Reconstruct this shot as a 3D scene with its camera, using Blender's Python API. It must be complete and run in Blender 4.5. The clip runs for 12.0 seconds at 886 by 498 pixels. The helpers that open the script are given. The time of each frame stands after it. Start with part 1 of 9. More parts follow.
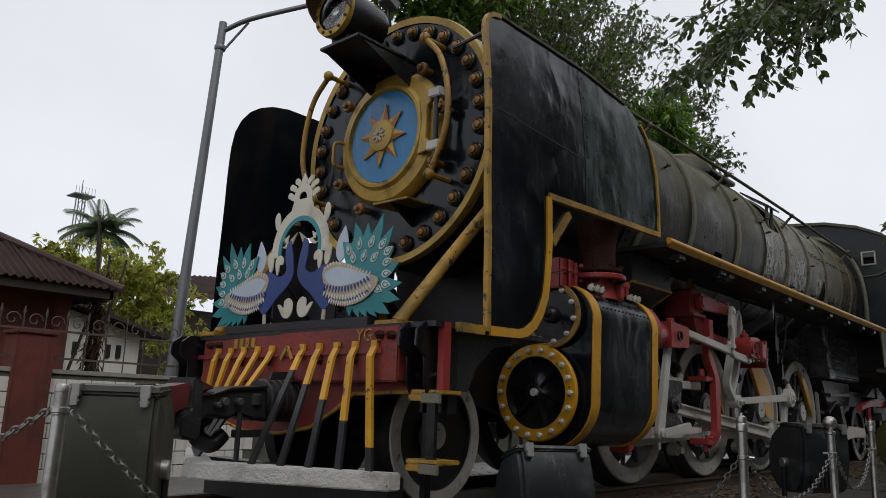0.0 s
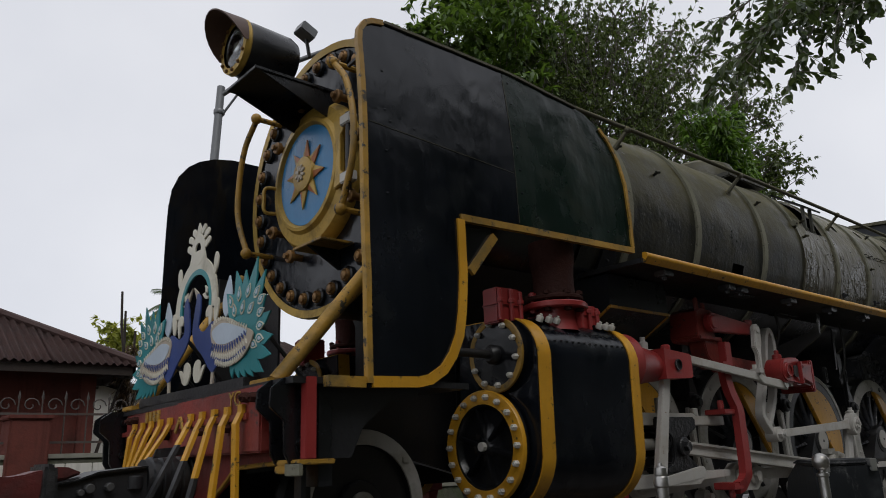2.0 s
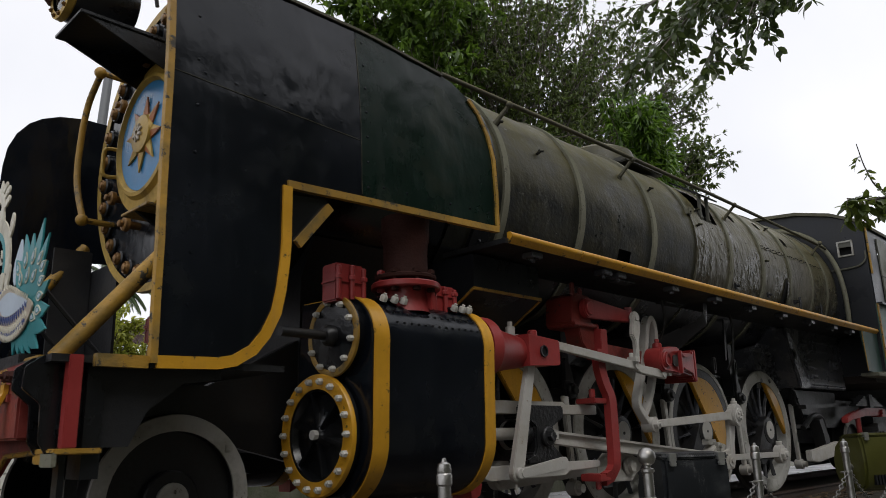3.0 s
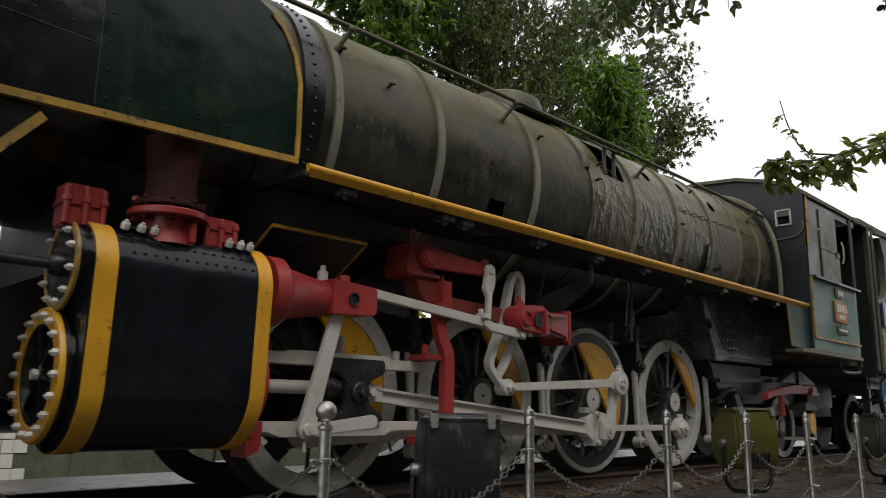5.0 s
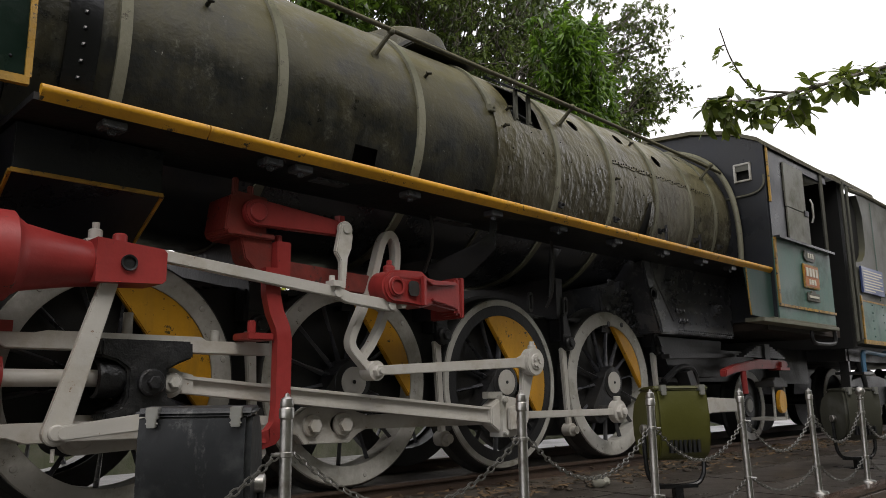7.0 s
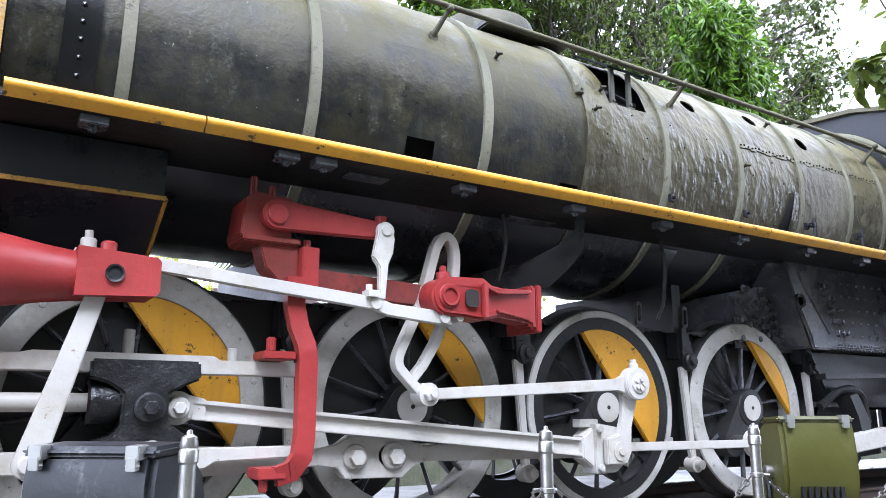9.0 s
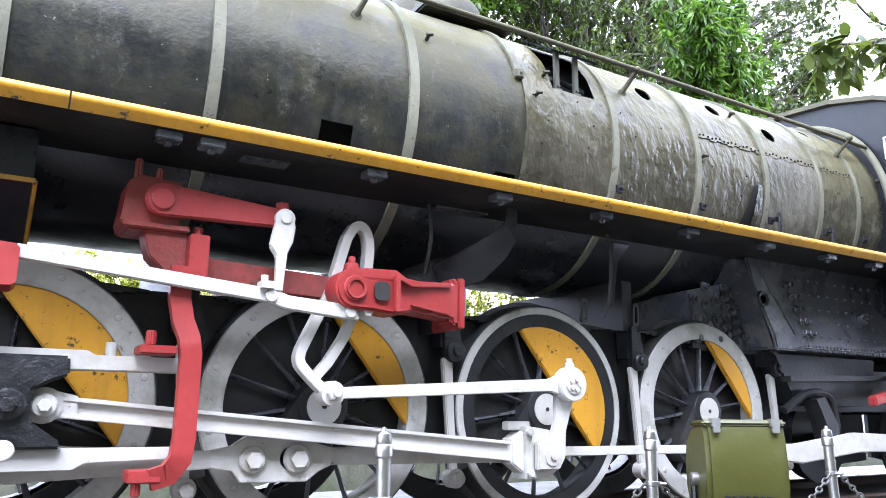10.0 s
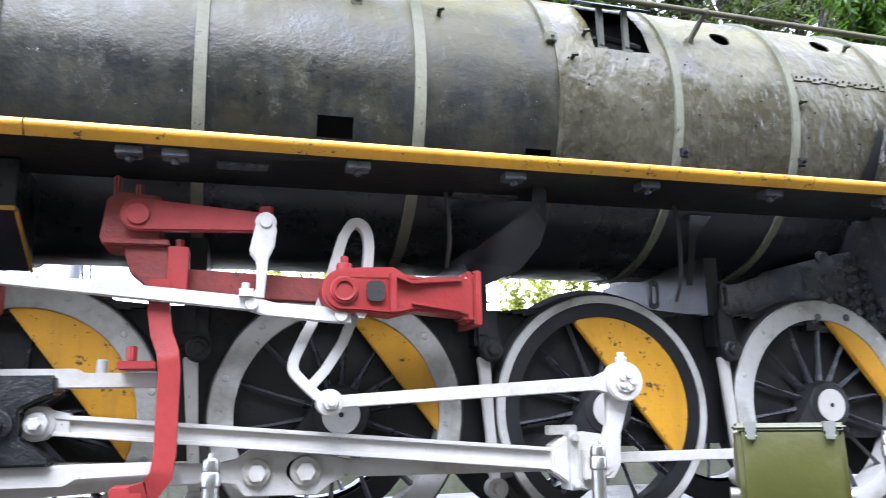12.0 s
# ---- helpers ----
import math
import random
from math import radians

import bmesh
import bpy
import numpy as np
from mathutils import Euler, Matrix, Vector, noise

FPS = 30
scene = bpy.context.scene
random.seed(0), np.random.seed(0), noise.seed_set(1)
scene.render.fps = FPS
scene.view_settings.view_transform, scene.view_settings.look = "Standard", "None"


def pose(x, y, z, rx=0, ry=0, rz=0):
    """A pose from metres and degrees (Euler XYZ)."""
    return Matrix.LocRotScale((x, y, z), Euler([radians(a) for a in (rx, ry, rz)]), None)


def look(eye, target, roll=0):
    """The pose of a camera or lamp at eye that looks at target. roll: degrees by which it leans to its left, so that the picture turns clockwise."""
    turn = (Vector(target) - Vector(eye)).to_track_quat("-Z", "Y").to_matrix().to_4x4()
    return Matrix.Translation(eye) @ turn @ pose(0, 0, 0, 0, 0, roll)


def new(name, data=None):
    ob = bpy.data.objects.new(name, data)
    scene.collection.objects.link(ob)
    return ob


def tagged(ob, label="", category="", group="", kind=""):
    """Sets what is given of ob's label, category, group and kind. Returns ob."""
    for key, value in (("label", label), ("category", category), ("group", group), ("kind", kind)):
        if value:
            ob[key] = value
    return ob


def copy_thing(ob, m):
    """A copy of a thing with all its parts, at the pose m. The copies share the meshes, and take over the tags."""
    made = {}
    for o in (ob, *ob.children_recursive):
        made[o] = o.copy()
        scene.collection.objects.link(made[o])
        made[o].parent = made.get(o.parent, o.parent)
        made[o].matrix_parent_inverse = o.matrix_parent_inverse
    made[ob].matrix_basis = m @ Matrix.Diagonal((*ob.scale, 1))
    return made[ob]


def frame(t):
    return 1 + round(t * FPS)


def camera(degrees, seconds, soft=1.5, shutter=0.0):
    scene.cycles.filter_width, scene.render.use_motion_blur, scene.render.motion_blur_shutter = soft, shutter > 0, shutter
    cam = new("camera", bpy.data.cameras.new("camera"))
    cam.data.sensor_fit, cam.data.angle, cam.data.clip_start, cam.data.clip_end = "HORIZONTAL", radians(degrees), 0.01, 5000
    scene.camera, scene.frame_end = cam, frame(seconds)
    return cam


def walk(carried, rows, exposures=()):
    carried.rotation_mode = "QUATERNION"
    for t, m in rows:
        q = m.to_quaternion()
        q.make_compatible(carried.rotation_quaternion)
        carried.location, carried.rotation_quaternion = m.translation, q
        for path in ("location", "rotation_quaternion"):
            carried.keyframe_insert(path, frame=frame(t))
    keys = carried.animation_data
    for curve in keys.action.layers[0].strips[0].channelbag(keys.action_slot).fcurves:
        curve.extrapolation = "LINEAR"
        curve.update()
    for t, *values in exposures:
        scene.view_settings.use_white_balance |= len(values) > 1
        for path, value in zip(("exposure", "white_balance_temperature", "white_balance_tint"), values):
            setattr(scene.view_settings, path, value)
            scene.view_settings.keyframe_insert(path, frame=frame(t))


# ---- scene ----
cam = camera(60.7, 12.0, soft=0.5, shutter=0.15)
PATH = [
    (0, (-5.384, -3.425, 0.529), (-3.926, -2.118, 0.937), 2.1),
    (0.5, (-5.18, -3.488, 0.543), (-3.752, -2.169, 1.012), 3.5),
    (1, (-4.846, -3.492, 0.544), (-3.418, -2.192, 1.065), 3.0),
    (1.5, (-4.548, -3.612, 0.559), (-3.303, -2.16, 1.144), -2.9),
    (2, (-4.346, -3.698, 0.59), (-3.08, -2.243, 1.12), -2.1),
    (2.5, (-4.053, -3.687, 0.617), (-2.672, -2.328, 1.112), -1.1),
    (3, (-3.776, -3.815, 0.602), (-2.395, -2.453, 1.088), -1.4),
    (3.2, (-3.661, -3.886, 0.609), (-2.281, -2.509, 1.052), -1.3),
    (4.8, (-2.803, -4.315, 0.56), (-1.463, -2.891, 0.979), 0.8),
    (5, (-2.664, -4.281, 0.555), (-1.289, -2.884, 0.953), 1.3),
    (5.5, (-2.298, -4.177, 0.576), (-0.813, -2.907, 0.999), 1.5),
    (6, (-2.002, -4.296, 0.533), (-0.551, -2.99, 0.963), 0.5),
    (6.5, (-1.711, -4.328, 0.557), (-0.295, -2.963, 0.918), -0.7),
    (7, (-1.406, -4.212, 0.547), (-0.033, -2.807, 0.918), -0.6),
    (7.5, (-1.164, -4.199, 0.554), (0.03, -2.643, 0.943), -1.4),
    (7.7, (-1.043, -4.211, 0.532), (0.053, -2.588, 0.941), -2.3),
    (9.3, (-0.477, -4.043, 0.598), (0.551, -2.379, 1.014), 0.1),
    (9.5, (-0.377, -4.034, 0.597), (0.661, -2.377, 1.014), 0.2),
    (10, (-0.058, -4.117, 0.586), (0.941, -2.436, 1.009), 0.5),
    (10.5, (0.141, -4.143, 0.607), (1.142, -2.46, 1.014), 0.3),
    (11, (0.417, -4.085, 0.626), (1.512, -2.461, 1.029), 0.7),
    (11.5, (0.678, -4.124, 0.604), (1.646, -2.424, 1.019), -0.1),
    (12, (0.868, -4.179, 0.644), (1.394, -2.293, 1.049), -1.0),
]
walk(cam, [(t, look(eye, target, roll)) for t, eye, target, roll in PATH],
     exposures=[(0.0, 0.15, 6350, 10), (1.2, 0.1, 6350, 10), (2.0, 0.05, 6350, 10), (2.5, 0.2, 6400, 10), (3.2, 0.45, 6500, 10), (5.0, 0.7, 6650, 10), (5.5, 0.5, 6600, 10), (6.0, 0.25, 6650, 10),
                (6.5, 0.55, 6700, 11), (7.0, 1.0, 6750, 11), (7.7, 1.5, 6400, 11), (9.3, 3.05, 5450, 15), (11.0, 3.25, 5450, 15), (11.5, 3.1, 5450, 15), (12.0, 3.15, 5450, 15)])

# ---- overcast daylight ----
world = bpy.data.worlds.new("overcast_sky")
world.use_nodes = True
scene.world = world
wn, wl = world.node_tree.nodes, world.node_tree.links
wn.clear()
sky = wn.new("ShaderNodeTexSky")
sky.sky_type, sky.sun_disc = "NISHITA", False
sky.sun_elevation, sky.sun_rotation = radians(53), radians(199.6)
grey = wn.new("ShaderNodeHueSaturation")
grey.inputs["Saturation"].default_value = 0.25
wl.new(sky.outputs[0], grey.inputs["Color"])
wtc = wn.new("ShaderNodeTexCoord")
wno = wn.new("ShaderNodeTexNoise")
wno.inputs["Scale"].default_value, wno.inputs["Detail"].default_value = 2.2, 5
wl.new(wtc.outputs["Generated"], wno.inputs["Vector"])
wrm = wn.new("ShaderNodeValToRGB")
wrm.color_ramp.elements[0].color, wrm.color_ramp.elements[1].color = (7.0, 7.1, 7.6, 1), (8.6, 8.6, 8.9, 1)
wrm.color_ramp.elements[0].position, wrm.color_ramp.elements[1].position = 0.3, 0.7
wl.new(wno.outputs["Fac"], wrm.inputs[0])
wmx = wn.new("ShaderNodeMix")
wmx.data_type = "RGBA"
wmx.inputs["Factor"].default_value = 0.85          # the cloud cover over the blue
wl.new(grey.outputs[0], wmx.inputs["A"])
wl.new(wrm.outputs[0], wmx.inputs["B"])
wbg = wn.new("ShaderNodeBackground")
wbg.inputs["Strength"].default_value = 0.10
wl.new(wmx.outputs["Result"], wbg.inputs["Color"])
wl.new(wbg.outputs[0], wn.new("ShaderNodeOutputWorld").inputs[0])
sun = new("sun", bpy.data.lights.new("sun", "SUN"))
sun.data.energy, sun.data.angle, sun.data.color = 0.72, radians(32), (1.0, 0.97, 0.92)
sun.matrix_world = look((-5.0, -14.0, 20.0), (0, 0, 0))
scene.view_settings.exposure = 0.0

# ---- materials ----


def mixrgb(nt, fac, a, b, blend="MIX"):
    n = nt.nodes.new("ShaderNodeMix")
    n.data_type, n.blend_type = "RGBA", blend
    for sock, v in ((n.inputs["Factor"], fac), (n.inputs["A"], a), (n.inputs["B"], b)):
        if isinstance(v, (int, float)):
            sock.default_value = v
        elif isinstance(v, tuple):
            sock.default_value = (*v[:3], 1)
        else:
            nt.links.new(v, sock)
    return n.outputs["Result"]


def ramp(nt, src, lo, hi, a=0.0, b=1.0):
    n = nt.nodes.new("ShaderNodeMapRange")
    n.inputs[1].default_value, n.inputs[2].default_value, n.inputs[3].default_value, n.inputs[4].default_value = lo, hi, a, b
    nt.links.new(src, n.inputs[0])
    return n.outputs[0]


def math_node(nt, op, a, b):
    n = nt.nodes.new("ShaderNodeMath")
    n.operation = op
    for sock, v in zip(n.inputs, (a, b)):
        if isinstance(v, (int, float)):
            sock.default_value = v
        else:
            nt.links.new(v, sock)
    return n.outputs[0]


def noise_tex(nt, vec, scale, detail=4, rough=0.55, stretch=None):
    if stretch:
        m = nt.nodes.new("ShaderNodeMapping")
        m.inputs["Scale"].default_value = stretch
        nt.links.new(vec, m.inputs["Vector"])
        vec = m.outputs[0]
    n = nt.nodes.new("ShaderNodeTexNoise")
    n.inputs["Scale"].default_value, n.inputs["Detail"].default_value, n.inputs["Roughness"].default_value = scale, detail, rough
    nt.links.new(vec, n.inputs["Vector"])
    return n.outputs["Fac"]


def surface(name, base, rough=0.5, metal=0.0, var=0.25, big=1.7, fine=35.0, bump=0.15, stain=None, amount=0.35,
            stain_scale=2.5, streak=None, streak_amount=0.4, moss=None, chips=None, chip_amount=0.36, spec=0.5, vary=0.0, dents=0.0, blister=0.0, scuff_sheen=None, scuff_amount=0.5, blister_scale=8):
    """Paint, metal, stone or wood: broad and fine variation, stains, runs of rain, moss on upper faces, chipped paint."""
    m = bpy.data.materials.new(name)
    m.use_nodes = True
    nt = m.node_tree
    p = nt.nodes["Principled BSDF"]
    tc = nt.nodes.new("ShaderNodeTexCoord").outputs["Object"]
    n1, n2 = noise_tex(nt, tc, big, 5), noise_tex(nt, tc, fine, 3, 0.6)
    lo, hi = tuple(c * (1 - var) for c in base), tuple(min(1, c * (1 + var)) for c in base)
    col = mixrgb(nt, ramp(nt, n1, 0.3, 0.7), lo, hi)
    col = mixrgb(nt, ramp(nt, n2, 0.35, 0.75, 0, 0.35), col, lo)
    rgh = ramp(nt, n1, 0.3, 0.7, max(0.05, rough - 0.1), min(1, rough + 0.12))
    height = n2
    if stain:
        f = ramp(nt, noise_tex(nt, tc, stain_scale, 7, 0.65), 0.62 - amount * 0.35, 0.72, 0, 0.9)
        col = mixrgb(nt, f, col, stain)
        rgh = math_node(nt, "ADD", rgh, math_node(nt, "MULTIPLY", f, 0.2))
    if streak:
        f = ramp(nt, noise_tex(nt, tc, 1.0, 6, 0.6, (14, 14, 0.9)), 0.52, 0.75, 0, streak_amount)
        col = mixrgb(nt, f, col, streak)
        rgh = math_node(nt, "ADD", rgh, math_node(nt, "MULTIPLY", f, 0.25))
    if moss:
        nz = nt.nodes.new("ShaderNodeSeparateXYZ")
        geo = nt.nodes.new("ShaderNodeNewGeometry")
        nt.links.new(geo.outputs["Normal"], nz.inputs[0])
        up = ramp(nt, nz.outputs[2], -0.1, 0.6)
        f = math_node(nt, "MULTIPLY", up, ramp(nt, noise_tex(nt, tc, 3.2, 8, 0.7), 0.26, 0.54))
        col = mixrgb(nt, math_node(nt, "MULTIPLY", f, 0.85), col, moss)
        rgh = math_node(nt, "ADD", rgh, math_node(nt, "MULTIPLY", f, 0.3))
    if chips:
        f = ramp(nt, noise_tex(nt, tc, 16, 8, 0.75), 0.66 - chip_amount * 0.2, 0.69 - chip_amount * 0.2)
        col = mixrgb(nt, f, col, chips)
    if scuff_sheen:
        f = ramp(nt, noise_tex(nt, tc, 1.0, 6, 0.7, (9, 9, 3.2)), 0.57, 0.72, 0, scuff_amount)
        g = ramp(nt, noise_tex(nt, tc, 55, 3, 0.7), 0.42, 0.62)
        col = mixrgb(nt, math_node(nt, "MULTIPLY", f, g), col, scuff_sheen)
    if vary:
        oi = nt.nodes.new("ShaderNodeObjectInfo").outputs["Random"]
        col = mixrgb(nt, ramp(nt, oi, 0, 1, 0, vary), col, tuple(c * 0.45 for c in base))
    nt.links.new(col, p.inputs["Base Color"])
    nt.links.new(rgh, p.inputs["Roughness"])
    p.inputs["Metallic"].default_value, p.inputs["Specular IOR Level"].default_value = metal, spec
    b = nt.nodes.new("ShaderNodeBump")
    b.inputs["Strength"].default_value, b.inputs["Distance"].default_value = bump, 0.01
    nt.links.new(height, b.inputs["Height"])
    out = b.outputs[0]
    if dents:
        d = nt.nodes.new("ShaderNodeBump")
        d.inputs["Strength"].default_value, d.inputs["Distance"].default_value = 0.9, dents
        nt.links.new(noise_tex(nt, tc, 3.2, 2, 0.4), d.inputs["Height"])
        nt.links.new(out, d.inputs["Normal"])
        out = d.outputs[0]
    if blister:
        d = nt.nodes.new("ShaderNodeBump")
        d.inputs["Strength"].default_value, d.inputs["Distance"].default_value = 0.8, blister
        nt.links.new(ramp(nt, noise_tex(nt, tc, blister_scale, 2.5, 0.5, (1, 1, 0.6)), 0.40, 0.80), d.inputs["Height"])
        nt.links.new(out, d.inputs["Normal"])
        out = d.outputs[0]
    nt.links.new(out, p.inputs["Normal"])
    return m


def leafy(name, dark, light, rough=0.45, thin=0.35):
    m = bpy.data.materials.new(name)
    m.use_nodes = True
    nt = m.node_tree
    p = nt.nodes["Principled BSDF"]
    isl = nt.nodes.new("ShaderNodeNewGeometry").outputs["Random Per Island"]
    col = mixrgb(nt, isl, dark, light)
    nt.links.new(col, p.inputs["Base Color"])
    p.inputs["Roughness"].default_value = rough
    tr = nt.nodes.new("ShaderNodeBsdfTranslucent")
    nt.links.new(mixrgb(nt, 0.5, col, (light[0] * 1.5, light[1] * 1.5, light[2])), tr.inputs[0])
    ms = nt.nodes.new("ShaderNodeMixShader")
    ms.inputs[0].default_value = thin
    nt.links.new(p.outputs[0], ms.inputs[1])
    nt.links.new(tr.outputs[0], ms.inputs[2])
    nt.links.new(ms.outputs[0], nt.nodes["Material Output"].inputs["Surface"])
    return m


M = {}
M["black"] = surface("black_paint", (0.0075, 0.008, 0.0095), 0.25, var=0.4, bump=0.14, streak=(0.03, 0.032, 0.034), streak_amount=0.15, stain=(0.022, 0.021, 0.019), amount=0.15, scuff_sheen=(0.09, 0.09, 0.085), scuff_amount=0.2)
M["black_plate"] = surface("black_painted_plate", (0.0045, 0.006, 0.0092), 0.17, var=0.4, bump=0.05, streak=(0.025, 0.028, 0.032), streak_amount=0.15, stain=(0.010, 0.012, 0.013), amount=0.25, dents=0.014, blister=0.003, spec=0.36, chips=(0.05, 0.055, 0.06), chip_amount=-0.16, scuff_sheen=(0.06, 0.07, 0.08), scuff_amount=0.16)
M["green_plate"] = surface("dark_green_painted_plate", (0.0042, 0.0125, 0.0085), 0.22, var=0.4, bump=0.08, streak=(0.03, 0.036, 0.03), streak_amount=0.2, stain=(0.016, 0.021, 0.011), amount=0.3, dents=0.014, blister=0.003, spec=0.2, chips=(0.05, 0.055, 0.045), chip_amount=-0.14, scuff_sheen=(0.055, 0.075, 0.05), scuff_amount=0.25)
# pale chips and scuffs: flaked paint, plus glints and wet sheen as colour
M["boiler"] = surface("weathered_boiler_cladding", (0.0150, 0.0162, 0.0160), 0.30, var=0.6, bump=0.3, spec=0.38, moss=(0.098, 0.086, 0.027), stain=(0.048, 0.043, 0.021), amount=0.6, stain_scale=5, streak=(0.05, 0.052, 0.043), streak_amount=0.4, dents=0.012, blister=0.002, chips=(0.26, 0.26, 0.24), chip_amount=-0.02, scuff_sheen=(0.22, 0.22, 0.19), scuff_amount=0.38)
M["firebox"] = surface("peeling_boiler_cladding", (0.062, 0.056, 0.038), 0.22, var=0.45, bump=0.25, moss=(0.140, 0.124, 0.054), stain=(0.105, 0.10, 0.068), amount=0.35, stain_scale=6, streak=(0.14, 0.132, 0.10), streak_amount=0.2, chips=(0.03, 0.03, 0.024), chip_amount=-0.05, dents=0.014, blister=0.011, blister_scale=13, scuff_sheen=(0.30, 0.29, 0.25), scuff_amount=0.28)
M["peeled"] = surface("whitish_flaking_cladding", (0.10, 0.092, 0.068), 0.34, var=0.4, bump=0.35, stain=(0.07, 0.066, 0.05), amount=0.4, stain_scale=7, streak=(0.25, 0.235, 0.19), streak_amount=0.6, chips=(0.045, 0.042, 0.034), chip_amount=0.08, blister=0.008, blister_scale=20, scuff_sheen=(0.32, 0.305, 0.26), scuff_amount=0.45)
M["band"] = surface("aged_band_paint", (0.17, 0.165, 0.12), 0.6, var=0.35, bump=0.3, chips=(0.06, 0.05, 0.035), chip_amount=0.3, moss=(0.10, 0.10, 0.05))
M["under"] = surface("sooty_black_metal", (0.0125, 0.0128, 0.0145), 0.42, var=0.5, bump=0.25, stain=(0.025, 0.022, 0.019), amount=0.3, scuff_sheen=(0.06, 0.055, 0.05), scuff_amount=0.25)
# near-black: shade inside openings put into the colour; dark rivets use it too
M["shade_rivet"] = surface("shade_and_rivet_black", (0.004, 0.004, 0.004), 0.9, var=0.3, bump=0.1)
M["yellow"] = surface("yellow_gloss_paint", (0.58, 0.29, 0.016), 0.4, var=0.22, bump=0.2, chips=(0.06, 0.045, 0.02), chip_amount=0.30, streak=(0.30, 0.16, 0.03), streak_amount=0.5)
M["mustard"] = surface("weathered_mustard_paint", (0.36, 0.20, 0.024), 0.48, var=0.4, bump=0.3, chips=(0.04, 0.035, 0.025), chip_amount=0.5, stain=(0.12, 0.09, 0.03), amount=0.4, stain_scale=5)
M["gold"] = surface("old_gold_paint", (0.42, 0.27, 0.05), 0.42, metal=0.25, var=0.3, bump=0.25, stain=(0.14, 0.09, 0.03), amount=0.35, stain_scale=8)
M["red"] = surface("red_oxide_paint", (0.29, 0.030, 0.028), 0.42, var=0.28, bump=0.15, chips=(0.06, 0.03, 0.025), chip_amount=0.12, streak=(0.16, 0.02, 0.02), streak_amount=0.4)
M["red_beam"] = surface("faded_red_beam_paint", (0.23, 0.030, 0.022), 0.5, var=0.45, bump=0.3, chips=(0.05, 0.03, 0.025), chip_amount=0.3, stain=(0.09, 0.03, 0.025), amount=0.5)
M["rust_red"] = surface("rusty_red_pipe", (0.050, 0.018, 0.014), 0.75, var=0.6, bump=0.6, spec=0.12, stain=(0.030, 0.012, 0.009), amount=0.5)
M["white"] = surface("grimy_white_paint", (0.48, 0.463, 0.43), 0.42, var=0.12, bump=0.15, stain=(0.36, 0.32, 0.26), amount=0.28, stain_scale=5, chips=(0.2, 0.12, 0.07), chip_amount=0.08, streak=(0.43, 0.40, 0.34), streak_amount=0.4)
M["rim"] = surface("weathered_white_rim", (0.46, 0.45, 0.42), 0.5, var=0.2, bump=0.25, stain=(0.20, 0.19, 0.14), amount=0.4, stain_scale=4, chips=(0.10, 0.09, 0.07), chip_amount=0.15)
M["tyre"] = surface("dull_tyre_steel", (0.07, 0.07, 0.07), 0.5, metal=0.5, var=0.35, bump=0.2, stain=(0.05, 0.04, 0.03), amount=0.3)
M["bolt"] = surface("brassy_bolt_paint", (0.30, 0.16, 0.05), 0.4, metal=0.35, var=0.45, bump=0.3, vary=0.6, stain=(0.05, 0.03, 0.02), amount=0.5, stain_scale=22)
M["whitebolt"] = surface("whitewashed_bolt", (0.55, 0.53, 0.48), 0.5, var=0.3, bump=0.2, vary=0.4)
M["blue"] = surface("sky_blue_enamel", (0.016, 0.17, 0.38), 0.33, var=0.22, bump=0.12, streak=(0.06, 0.28, 0.5), streak_amount=0.45)
M["orange"] = surface("burnt_orange_paint", (0.40, 0.13, 0.03), 0.45, var=0.25, bump=0.1)
M["teal"] = surface("teal_enamel", (0.02, 0.22, 0.24), 0.4, var=0.3, bump=0.08, chips=(0.04, 0.1, 0.1), chip_amount=0.1)
M["navy"] = surface("royal_blue_enamel", (0.022, 0.05, 0.20), 0.38, var=0.25, bump=0.08)
M["fawn"] = surface("fawn_enamel", (0.42, 0.36, 0.28), 0.45, var=0.2, bump=0.1, chips=(0.2, 0.2, 0.24), chip_amount=0.2)
M["cream"] = surface("cream_enamel", (0.60, 0.57, 0.47), 0.45, var=0.12, bump=0.1, stain=(0.3, 0.27, 0.2), amount=0.2)
M["paleblue"] = surface("pale_blue_enamel", (0.45, 0.52, 0.60), 0.45, var=0.15, bump=0.1)
M["grey_panel"] = surface("weathered_grey_panel", (0.085, 0.086, 0.070), 0.48, var=0.35, bump=0.2, streak=(0.19, 0.19, 0.17), streak_amount=0.55, moss=(0.09, 0.085, 0.04), stain=(0.055, 0.055, 0.045), amount=0.4)
M["shutter"] = surface("pale_weathered_shutter", (0.17, 0.17, 0.145), 0.45, var=0.3, bump=0.2, streak=(0.26, 0.26, 0.23), streak_amount=0.5, moss=(0.12, 0.115, 0.05), stain=(0.08, 0.08, 0.055), amount=0.4, stain_scale=5)
M["cab_black"] = surface("cab_black_paint", (0.012, 0.0145, 0.022), 0.28, var=0.4, bump=0.12, streak=(0.03, 0.034, 0.04), streak_amount=0.25, moss=(0.05, 0.045, 0.02), spec=0.35)
M["green"] = surface("green_panel_paint", (0.055, 0.135, 0.105), 0.45, var=0.25, bump=0.15, streak=(0.13, 0.17, 0.14), streak_amount=0.45, stain=(0.035, 0.06, 0.045), amount=0.3)
M["dark_green"] = surface("dark_green_cab_paint", (0.022, 0.055, 0.046), 0.5, var=0.3, bump=0.12, streak=(0.04, 0.07, 0.06), streak_amount=0.3)
M["roof_moss"] = surface("mossy_cab_roof", (0.09, 0.085, 0.055), 0.65, var=0.4, bump=0.4, moss=(0.13, 0.115, 0.05), stain=(0.05, 0.045, 0.03), amount=0.4, stain_scale=6)
